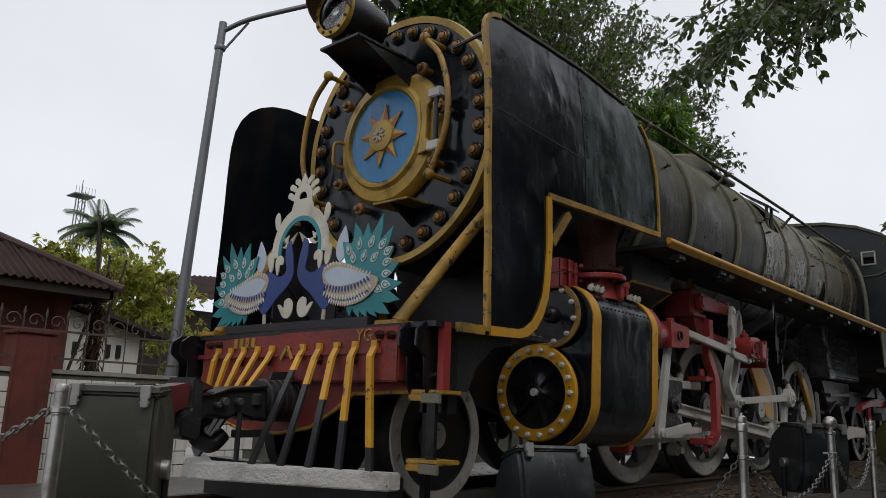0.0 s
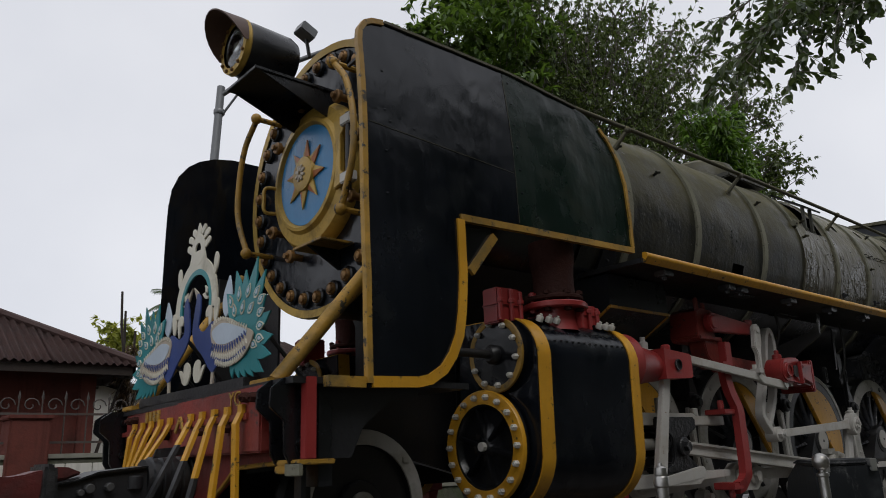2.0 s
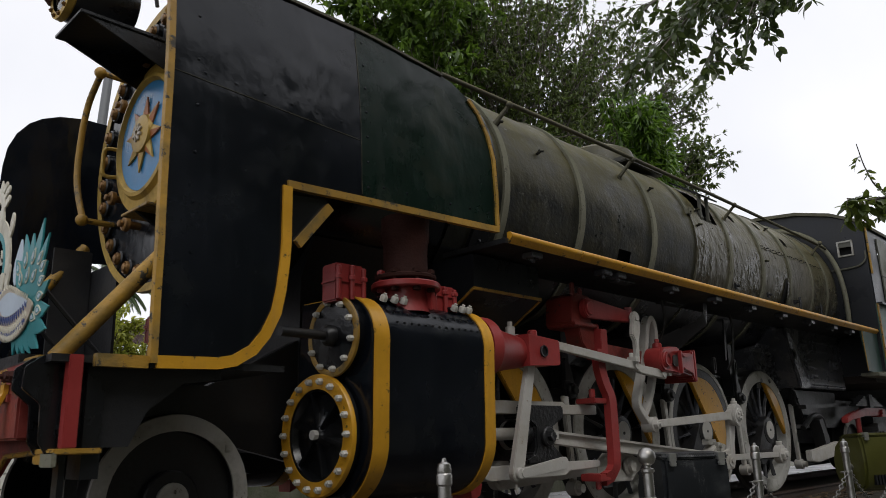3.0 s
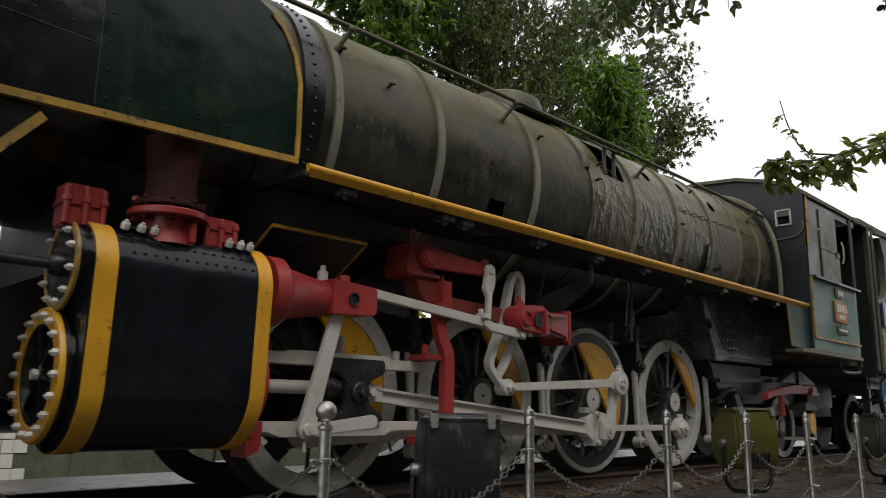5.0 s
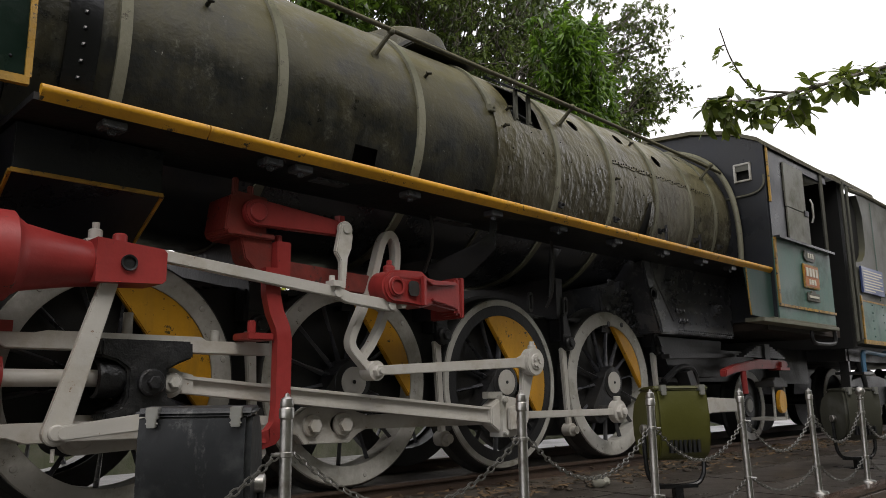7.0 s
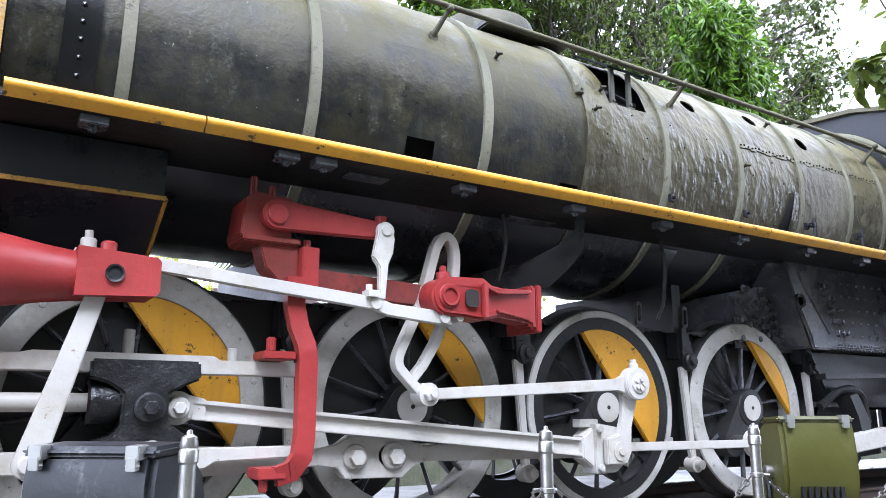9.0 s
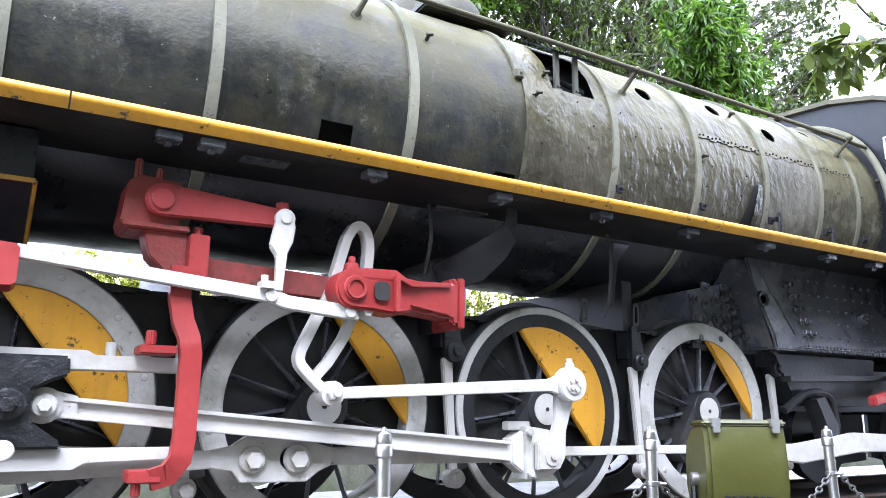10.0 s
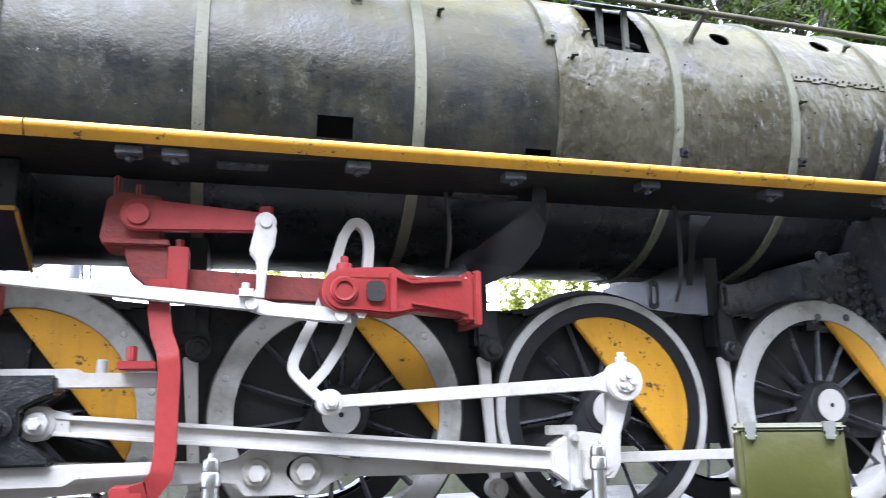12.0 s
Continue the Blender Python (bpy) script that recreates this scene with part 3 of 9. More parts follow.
part("dome_saddle", bm, "boiler", loco, bevel=0.01)
for ox in (2.72, 2.87):
    bm = NB()
    box(bm, ox - 0.017, ox + 0.017, -0.79, -0.765, 2.50, 2.755)
    box(bm, ox - 0.03, ox + 0.03, -0.80, -0.74, 2.49, 2.515)
    disc(bm, (ox, -0.79, 2.53), 0.012, -0.012, "y", 8)
    part("flap_strut", bm, "grey_panel", firebox_shell, "grey strut in the opening", bevel=0.003)
bm = NB()
prism(bm, [(-0.81, 2.735), (-0.52, 2.925), (-0.525, 2.94), (-0.815, 2.75)], 2.66, 3.03, "x")
part("cover_flap", bm, "cab_black", firebox_shell, "bent cover plate standing open", bevel=0.003)
bm = NB()
tube(bm, smooth_path([(2.66, -0.70, 2.60), (2.80, -0.66, 2.64), (3.0, -0.70, 2.58)], 4), 0.02, 8)
part("inner_pipe", bm, "under", firebox_shell)
bm = NB()
for i in range(16):
    q = [bm.verts.new((x, -r * math.cos(radians(a)), CZ + r * math.sin(radians(a)))) for a in (21 + 7 * i, 28 + 7 * i) for x, r in ((2.39, 0.846), (2.39, 0.862), (2.437, 0.862), (2.437, 0.846))]
    for k in range(3):
        bm.faces.new((q[k], q[k + 1], q[k + 5], q[k + 4]))
bmesh.ops.remove_doubles(bm, verts=bm.verts, dist=1e-4)
hoop = part("top_band", bm, "band", boiler, "pale band ending in a clamp")
bm = NB()
box(bm, 2.385, 2.442, -0.83, -0.78, 2.50, 2.55)
disc(bm, (2.414, -0.83, 2.525), 0.01, -0.015, "y", 8)
part("band_clamp", bm, "band", hoop, bevel=0.004)
bm = NB()
g = []
for z_, xa, lift in ((-3.5, 4.47, 0.004), (-10, 4.44, 0.015), (-17, 4.41, 0.03), (-25, 4.385, 0.045), (-33, 4.36, 0.06)):
    row = []
    for q in range(6):
        x = xa + (4.58 - xa) * q / 5
        r = 0.851 + lift * (1 - q / 5) ** 1.6
        row.append((x, -r * math.cos(radians(z_)), CZ + r * math.sin(radians(z_))))
    g.append(row)
for o in (0.0, 0.003):
    v = [[bm.verts.new((x, y + o, z)) for x, y, z in row] for row in g]
    for r1, r2 in zip(v, v[1:]):
        for q in range(5):
            bm.faces.new((r1[q], r1[q + 1], r2[q + 1], r2[q]))
part("loose_plate", bm, "firebox", firebox_shell, "cladding sheet bent outwards", soft=50)
# near-black patch laid on the cladding paints the shadow beside the bent sheet
bm = NB()
v = [[bm.verts.new((x, -0.8535 * math.cos(radians(a)), CZ + 0.8535 * math.sin(radians(a)))) for x in (x0, (x0 + 4.46) / 2, 4.46)] for a, x0 in ((-4.5, 4.432), (-10, 4.395), (-17, 4.36), (-25, 4.32), (-33, 4.28))]
for r1, r2 in zip(v, v[1:]):
    for q in range(2):
        bm.faces.new((r1[q], r1[q + 1], r2[q + 1], r2[q]))
part("torn_gap", bm, "shade_rivet", firebox_shell, "black patch painting the shaded gap beside the bent sheet")
for hx in (4.60, 5.22):
    bm = NB()
    tube(bm, [(hx, -0.895, 1.72), (hx, -0.90, 1.98)], 0.013, 6)
    box(bm, hx - 0.025, hx + 0.025, -0.915, -0.87, 1.80, 1.84)
    box(bm, hx - 0.02, hx + 0.02, -0.91, -0.87, 1.92, 1.95)
    part("band_bolt", bm, "under", firebox_shell)
# handrail along the boiler
bm = NB()
tube(bm, smooth_path([(-0.72, -0.82, 2.79), (0.5, -0.84, 2.785), (2.0, -0.85, 2.775), (3.36, -0.85, 2.765), (5.2, -0.83, 2.755), (5.95, -0.81, 2.75)], 4), 0.016, 10)
rail_top = part("handrail", bm, "roof_moss", loco, "mossy pipe handrail along the boiler")
for hx in (-0.1, 1.45, 3.34, 5.67):
    bm = NB()
    tube(bm, [(hx - 0.05, -0.745, CZ + 0.40), (hx, -0.85, 2.77)], [0.018, 0.013], 8)
    bmesh.ops.create_uvsphere(bm, u_segments=10, v_segments=8, radius=0.026, matrix=Matrix.Translation((hx, -0.845, 2.768)))
    disc(bm, (hx - 0.05, -0.735, CZ + 0.395), 0.03, -0.02, "y", 10)
    part("stanchion", bm, "roof_moss", rail_top)
bm = NB()
tube(bm, smooth_path([(5.98, -0.94, 1.72), (5.98, -0.945, 2.15), (5.98, -0.88, 2.55), (5.98, -0.70, 2.86), (5.96, -0.4, 3.05), (5.96, 0.0, 3.13)], 5), 0.028, 12)
part("curved_pipe", bm, "band", loco, "grey pipe bent over the firebox")

# smokebox front: rim, bolts, door
bm = NB()
lathe(bm, [(0, -2.06), (0.80, -2.06), (0.80, -2.085), (0, -2.085)], (0, 0, CZ), "x", 72)
front = part("front_plate", bm, "black_plate", loco, "black smokebox front")
bm = NB()
lathe(bm, [(0.79, -2.06), (0.84, -2.03), (0.852, -2.07), (0.845, -2.10), (0.80, -2.095)], (0, 0, CZ), "x", 72)
part("front_rim", bm, "gold", front, "worn yellow rim")
bm = NB()
lathe(bm, [(0.052, 0.0), (0.052, -0.016), (0.044, -0.024), (0.030, -0.018), (0.0, -0.018)], (0, 0, 0), "x", 18)
washm = mesh_of("bolt_cup", bm, "black")
share("bolt_cup", washm, front, [(-2.085, 0.735 * math.cos(radians(a)), CZ + 0.735 * math.sin(radians(a))) for a in range(5, 365, 12)])
bm = NB()
lathe(bm, [(0.037, 0.0), (0.037, -0.014), (0.033, -0.020), (0.025, -0.014), (0.022, -0.026), (0.012, -0.03), (0.0, -0.03)], (0, 0, 0), "x", 14)
nutm = mesh_of("rim_bolt", bm, "bolt")
share("rim_bolt", nutm, front, [(-2.104, 0.735 * math.cos(radians(a)), CZ + 0.735 * math.sin(radians(a))) for a in range(5, 365, 12)])
DZ = 2.235
bm = NB()
lathe(bm, [(0, -2.08), (0.455, -2.08), (0.455, -2.12), (0.425, -2.16), (0.36, -2.172), (0.342, -2.196), (0.322, -2.20), (0.305, -2.17), (0, -2.17)], (0, 0, DZ), "x", 64)
door = part("smokebox_door", bm, "gold", loco, "round smokebox door with a gold painted rim")
bm = NB()
lathe(bm, [(0, -2.165), (0.306, -2.165), (0.306, -2.178), (0, -2.19)], (0, 0, DZ), "x", 64)
part("door_panel", bm, "blue", door, "bright blue centre panel")
for k in range(8):                     # each point of the star has a lit and a dark half
    a = radians(90 + 45 * k + 6)
    tip = (-2.195, 0.215 * math.cos(a), DZ + 0.215 * math.sin(a))
    for side, mt in ((1, "orange"), (-1, "gold")):
        b2 = a + side * radians(22.5)
        bm = NB()
        vs = [bm.verts.new(p) for p in (tip, (-2.215, 0, DZ), (-2.195, 0.105 * math.cos(b2), DZ + 0.105 * math.sin(b2)))]
        vb = [bm.verts.new((-2.186, v.co.y, v.co.z)) for v in vs]
        bm.faces.new(vs)
        bm.faces.new(vb[::-1])
        for i in range(3):
            bm.faces.new((vs[i], vb[i], vb[(i + 1) % 3], vs[(i + 1) % 3]))
        part("star_point", bm, mt, door)
bm = NB()
lathe(bm, [(0.112, -2.19), (0.105, -2.212), (0.06, -2.222), (0, -2.222)], (0, 0, DZ), "x", 28)
boss = part("star_boss", bm, "gold", door)
for k in range(8):
    bm = NB()
    box(bm, -2.232, -2.218, 0.012, 0.052, -0.009, 0.009)
    bm.transform(Matrix.Translation((0, 0, DZ)) @ Matrix.Rotation(radians(45 * k + 20), 4, "X"))
    part("petal", bm, "fawn", boss, bevel=0.003)
for a in (78, 128, 170, 210, 252, 295, 330, 38):
    y, z = 0.50 * math.cos(radians(a)), DZ + 0.50 * math.sin(radians(a))
    bm = NB()
    tube(bm, [(-2.08, y, z), (-2.17, y, z)], 0.022, 10)
    disc(bm, (-2.15, y, z), 0.040, -0.03, "x", 14, 0.006)
    disc(bm, (-2.185, y, z), 0.02, -0.02, "x", 6, 0.004)
    part("door_clamp", bm, "bolt", door)
bm = NB()
prism(bm, [(-0.33, 2.04), (-0.44, 2.06), (-0.44, 2.10), (-0.40, 2.13), (-0.40, 2.34), (-0.44, 2.38), (-0.44, 2.43), (-0.33, 2.45), (-0.36, 2.25)], -2.205, -2.175, "x")
part("hinge_strap", bm, "gold", door, bevel=0.004)
for z in (2.07, 2.41):
    bm = NB()
    box(bm, -2.225, -2.17, -0.52, -0.42, z - 0.03, z + 0.03)
    part("hinge_lug", bm, "white", door, bevel=0.006)
bm = NB()
tube(bm, [(-2.20, -0.475, 2.0), (-2.20, -0.475, 2.45)], 0.017, 10)
part("hinge_pin", bm, "under", door)
bm = NB()
tube(bm, smooth_path([(-2.12, 0.40, 2.27), (-2.22, 0.43, 2.27), (-2.23, 0.435, 2.19), (-2.22, 0.43, 2.11), (-2.12, 0.40, 2.11)], 4), 0.012, 8)
part("door_handle", bm, "gold", door)
for s in (1, -1):                      # grab rails either side of the door
    bm = NB()
    c = 0.045                          # the rails sit a little to one side
    tube(bm, smooth_path([(-2.26, c + s * 0.46, 2.765), (-2.27, c + s * 0.60, 2.60), (-2.27, c + s * 0.67, 2.36), (-2.27, c + s * 0.66, 2.12), (-2.26, c + s * 0.54, 1.87)], 6), 0.019, 10)
    grab = part("grab_rail", bm, "mustard", loco, "curved yellow grab rail")
    for (yy, zz) in ((c + s * 0.46, 2.765), (c + s * 0.54, 1.87)):
        bm = NB()
        tube(bm, [(-2.07, yy, zz), (-2.26, yy, zz)], 0.018, 8)
        bmesh.ops.create_uvsphere(bm, u_segments=10, v_segments=8, radius=0.036, matrix=Matrix.Translation((-2.265, yy, zz)))
        part("rail_knob", bm, "mustard", grab)
# small step under the door
bm = NB()
box(bm, -2.30, -2.09, -0.36, -0.06, 1.735, 1.75)
step = part("foot_step", bm, "mustard", loco, "small yellow-edged step", bevel=0.003)
bm = NB()
prism(bm, [(-2.29, 1.735), (-2.09, 1.735), (-2.09, 1.62)], -0.22, -0.20)
part("gusset", bm, "black", step)

# headlamp on its bracket
bm = NB()
box(bm, -2.64, -2.09, -0.22, 0.14, 2.695, 2.715)
shelf = part("lamp_bracket", bm, "black", loco, "black sheet-metal lamp bracket", bevel=0.003)
for s in (-0.21, 0.12):
    bm = NB()
    prism(bm, [(-2.60, 2.695), (-2.08, 2.695), (-2.08, 2.50)], s, s + 0.01)
    part("gusset", bm, "black", shelf)
LX, LZ = -2.66, 2.915
bm = NB()
lathe(bm, [(0.155, LX), (0.16, LX + 0.02), (0.165, LX + 0.06), (0.155, LX + 0.30), (0.135, LX + 0.345), (0, LX + 0.36)], (0, 0, LZ), "x", 36)
lamp = part("headlamp", bm, "black", loco, "large black headlamp with a peaked hood")
bm = NB()
lathe(bm, [(0.128, LX - 0.012), (0.165, LX - 0.012), (0.170, LX + 0.02), (0.155, LX + 0.035), (0.128, LX + 0.01)], (0, 0, LZ), "x", 36)
part("lamp_rim", bm, "gold", lamp, "worn brass rim")
share("rim_screw", nut(0.011, 0.012, "x", "bolt"), lamp, [(LX - 0.012, 0.147 * math.cos(radians(a)), LZ + 0.147 * math.sin(radians(a))) for a in range(0, 360, 30)])
bm = NB()
lathe(bm, [(0.13, LX + 0.002), (0.09, LX - 0.008), (0, LX - 0.014), (0, LX - 0.008), (0.09, LX - 0.002), (0.13, LX + 0.008)], (0, 0, LZ), "x", 36)
part("lamp_glass", bm, "glass", lamp)
bm = NB()
lathe(bm, [(0.13, LX + 0.02), (0.10, LX + 0.07), (0.04, LX + 0.11), (0, LX + 0.115)], (0, 0, LZ), "x", 32)
part("reflector", bm, "mirror", lamp)
bm = NB()
arc = circ(0, LZ, 0.172, 15, -10, 190, False)
arc2 = circ(0, LZ, 0.165, 15, -10, 190, False)
rows = [[bm.verts.new((x, y, z)) for y, z in line] for line, x in ((arc, LX), (arc, LX - 0.17), (arc2, LX - 0.17), (arc2, LX))]
for i in range(14):
    w = abs(i - 6.5) / 7
    for k in range(4):
        bm.faces.new((rows[k][i], rows[k][i + 1], rows[(k + 1) % 4][i + 1], rows[(k + 1) % 4][i]))
for r in rows[1:3]:
    for i, v in enumerate(r):
        v.co.x += 0.15 * (abs(i - 7) / 7) ** 2
part("lamp_hood", bm, "brown", lamp, "faded brown hood over the glass")
bm = NB()
box(bm, LX + 0.05, LX + 0.27, -0.07, 0.07, 2.71, 2.78)
part("lamp_foot", bm, "black", lamp, bevel=0.006)
bm = NB()
tube(bm, [(-2.16, 0.02, 3.03), (-2.19, 0.01, 3.15)], 0.012, 8)
bracket = part("flood_bracket", bm, "under", loco, "thin bracket behind the headlamp")
bm = NB()
box(bm, -0.055, 0.055, -0.05, 0.05, -0.035, 0.035)
bm.transform(Matrix.Translation((-2.20, 0.0, 3.18)) @ Matrix.Rotation(radians(24), 4, "Y"))
part("flood_lamp", bm, "lampmetal", bracket, "small square flood lamp", bevel=0.006)

# wind deflectors: outer plates with rounded corners
def plate_profile():
    lower = [(-2.62, 0.862), (-2.35, 0.87), (-2.28, 0.885), (-2.20, 0.93), (-2.14, 1.00), (-2.09, 1.10), (-2.065, 1.21), (-2.045, 1.40)]
    top = [(-2.62, 2.42), (-2.61, 2.485), (-2.575, 2.535), (-2.53, 2.562), (-2.46, 2.577), (-2.08, 2.595), (-1.6, 2.605), (-1.1, 2.592), (-0.92, 2.56), (-0.80, 2.50), (-0.72, 2.42), (-0.66, 2.30), (-0.63, 2.15)]
    return lower, top


def interp(rows, x):
    for (a, za), (b, zb) in zip(rows, rows[1:]):
        if x <= b:
            return za + (zb - za) * (x - a) / (b - a)
    return rows[-1][1]


def lean(x, z):
    """How far the plate leans in towards its top, with shallow dents."""
    k = max(0.0, z - 1.9)
    return 0.035 * (x + 2.62) - 0.02 + 0.02 * max(0, z - 0.9) + 0.10 * k * k + 0.006 * noise.noise(Vector((x * 2.5, z * 2.5, 1))) + 0.003 * noise.noise(Vector((x * 8, z * 8, 4)))


bm = NB()
lathe(bm, [(0.008, 0.002), (0.006, -0.002), (0.0, -0.003)], (0, 0, 0), "y", 8)
PLATE_RIVET = mesh_of("plate_rivet", bm, "black_plate")


def deflector(s):
    lower, top = plate_profile()
    if s < 0:                           # the far plate has a wider rounded corner
        top = [(-2.62, 2.20), (-2.607, 2.32), (-2.57, 2.42), (-2.51, 2.50), (-2.44, 2.55), (-2.34, 2.59), (-2.2, 2.612)] + top[6:]
    halves = []
    for xa, xb, nm, mt in ((-2.62, -1.64, "front_plate", "black_plate"), (-1.636, -0.63, "rear_plate", "green_plate")):
        bm = NB()
        xs = sorted({xa, xb, *[x for x, _ in lower + top if xa < x < xb], *[xa + (xb - xa) * i / 22 for i in range(23)]})
        if xa < -2.0:
            xs += [-2.0449]
            xs.sort()
        cols = []
        for x in xs:
            zt = interp(top, x)
            zb = interp(lower, x) if x <= -2.045 else 1.665 + 0.065 * (x + 2.045) / 1.4
            cols.append([(x, zb + (zt - zb) * j / 26) for j in range(27)])
        for off, flip in ((0.0, 0), (0.008, 1)):
            vs = [[bm.verts.new((x, s * (-1.215 + off + lean(x, z)), z)) for x, z in c] for c in cols]
            for i in range(len(vs) - 1):
                if xs[i] == -2.045:
                    continue
                for j in range(26):
                    q = (vs[i][j], vs[i + 1][j], vs[i + 1][j + 1], vs[i][j + 1])
                    bm.faces.new(q[::-1] if flip else q)
        # the narrow front leg meets the wide plate at x = -2.045
        halves.append((nm, bm, mt))
    root = part("wind_deflector", halves[0][1], "black_plate", loco, "tall black smoke deflector plate with yellow edging", soft=80)
    part("rear_plate", halves[1][1], "green_plate", root, "dark green rear sheet", soft=80)
    y0 = lambda x, z: -1.215 + lean(x, z)
    def strip(nm, pts, w, mt="mustard", off=0.012):
        """An edging strip that follows the plate."""
        bm = NB()
        p2 = [Vector(q) for q in pts]
        rows = []
        for i, q in enumerate(p2):
            d = (p2[min(i + 1, len(p2) - 1)] - p2[max(i - 1, 0)]).normalized()
            n = Vector((-d.y, d.x)) * w / 2
            a, b = q + n, q - n
            rows.append([bm.verts.new((u.x, s * (y0(q.x, q.y) + o), u.y)) for u, o in ((a, -off), (b, -off), (b, 0.016), (a, 0.016))])
        for r1, r2 in zip(rows, rows[1:]):
            for k in range(4):
                bm.faces.new((r1[k], r2[k], r2[(k + 1) % 4], r1[(k + 1) % 4]))
        bm.faces.new(rows[0])
        bm.faces.new(rows[-1][::-1])
        part(nm, bm, mt, root)
    seq = lambda a, b, n=14: [(a[0] + (b[0] - a[0]) * i / n, a[1] + (b[1] - a[1]) * i / n) for i in range(n + 1)]
    if s < 0:
        return root
    strip("front_edging", seq((-2.612, 0.88), (-2.612, 2.42)) + [(-2.602, 2.48), (-2.57, 2.53), (-2.525, 2.557), (-2.46, 2.572)], 0.026)
    strip("top_edging", seq((-2.45, 2.58), (-1.6, 2.61)) + seq((-1.5, 2.608), (-1.0, 2.58), 5), 0.014, "roof_moss")
    strip("lower_edging", seq((-2.60, 0.885), (-2.36, 0.893), 4) + [(-2.29, 0.907), (-2.21, 0.953), (-2.155, 1.018), (-2.108, 1.11), (-2.085, 1.21), (-2.07, 1.32)] + seq((-2.065, 1.40), (-2.062, 1.66), 6), 0.045, "yellow")
    strip("inner_edging", seq((-2.06, 1.67), (-0.63, 1.735)), 0.034, "mustard")
    strip("rear_edging", seq((-0.635, 1.75), (-0.635, 2.15), 6) + [(-0.665, 2.30), (-0.725, 2.42), (-0.80, 2.49)], 0.024, "mustard")
    for sa, sb in (((-2.59, 2.02), (-1.65, 1.99)), ((-1.64, 1.72), (-1.64, 2.55))):
        strip("plate_seam", seq(sa, sb, 16), 0.004, "boiler", 0.0025)
    share("plate_rivet", PLATE_RIVET, root, [(x, s * (y0(x, z) - 0.001), z) for x, z in [(-1.60, 1.76 + 0.13 * i) for i in range(7)] + [(-1.5 + 0.16 * i, 1.76 + 0.0465 * (0.16 * i + 0.5)) for i in range(6)] + [(-2.46 + 0.14 * i, 2.05) for i in range(6)] + [(-2.49, 1.1 + 0.2 * i) for i in range(7)]])
    for x in (-2.40, -1.85, -1.15):
        zt = interp(top, x)
        bm = NB()
        tube(bm, [(x, s * (y0(x, zt) + 0.0), zt - 0.005), (x, s * -0.78, CZ + 0.30)], 0.012, 6)
        part("stay", bm, "black", root)
    bm = NB()
    ribbon(bm, [(-1.99, 1.42), (-1.82, 1.62)], 0.04, s * -1.19, s * -1.17)
    part("corner_stay", bm, "mustard", root)
    bm = NB()
    prism(bm, [(-2.04, 1.42), (-1.99, 1.42), (-1.83, 1.62), (-1.83, 1.66), (-2.04, 1.66)], s * -1.17, s * -1.16)
    part("corner_web", bm, "black", root)
    return root


deflector(1)
deflector(-1).location = (0.07, 0.0, 0.10)

# running board
bm = NB()
box(bm, -0.62, 6.10, -1.195, -0.70, 1.655, 1.685)
board = part("running_board", bm, "under", loco, "black footplate along the boiler")
bm = NB()
box(bm, -0.62, 6.10, 0.70, 1.195, 1.655, 1.685)
part("far_running_board", bm, "under", loco)
for xa, xb in ((-0.60, 0.085), (0.092, 3.588), (3.595, 6.12)):
    bm = NB()
    prism(bm, [(-1.195, 1.655)] + circ(-1.205, 1.698, 0.022, 9, 220, 90, False) + [(-1.19, 1.718), (-1.19, 1.69)], xa, xb, "x")
    part("board_edging", bm, "yellow", board, "rounded yellow edging bar")
for x in (-0.3, 0.45, 0.62, 1.35, 2.05, 2.72, 3.4, 4.1, 4.75, 5.3):
    bm = NB()
    box(bm, x - 0.05, x + 0.05, -1.17, -1.09, 1.62, 1.655)
    disc(bm, (x, -1.13, 1.62), 0.018, -0.02, "z", 8)
    part("board_bracket", bm, "boiler_iron", board, bevel=0.004)
bm = NB()
upper_edge = [(1.961, -0.60, 1.364), (2.04, -0.76, 1.428), (2.122, -0.916, 1.496), (2.21, -0.945, 1.57), (2.22, -0.95, 1.655)]
lower_edge = [(2.03, -0.60, 1.226), (2.225, -0.70, 1.316), (2.295, -0.80, 1.42), (2.275, -0.93, 1.49), (2.275, -0.95, 1.655)]
skins = [[[bm.verts.new((x + o, y, z - o)) for x, y, z in e] for e in (upper_edge, lower_edge)] for o in (0.0, 0.012)]
for k in range(4):
    (a0, b0), (a1, b1) = skins
    bm.faces.new((a0[k], a0[k + 1], b0[k + 1], b0[k]))
    bm.faces.new((a1[k], b1[k], b1[k + 1], a1[k + 1]))
    bm.faces.new((a0[k], a1[k], a1[k + 1], a0[k + 1]))
    bm.faces.new((b0[k], b0[k + 1], b1[k + 1], b1[k]))
bm.faces.new((a0[0], b0[0], b1[0], a1[0]))
part("sloping_bracket", bm, "belly", board, "bent bracket plate")
for xa, xb, ya, yb in ((0.775, 0.985, -1.05, -0.96), (1.87, 2.20, -0.80, -0.705)):
    bm = NB()
    box(bm, xa, xb, ya, yb, 1.644, 1.6545)
    part("board_pad", bm, "boiler_iron", board, bevel=0.003)
bm = NB()
prism(bm, [(3.28, 1.655), (3.42, 1.655), (3.31, 1.53), (3.26, 1.26), (3.225, 1.26), (3.255, 1.52)], -0.63, -0.615)
part("hanging_plate", bm, "under", board, bevel=0.003)

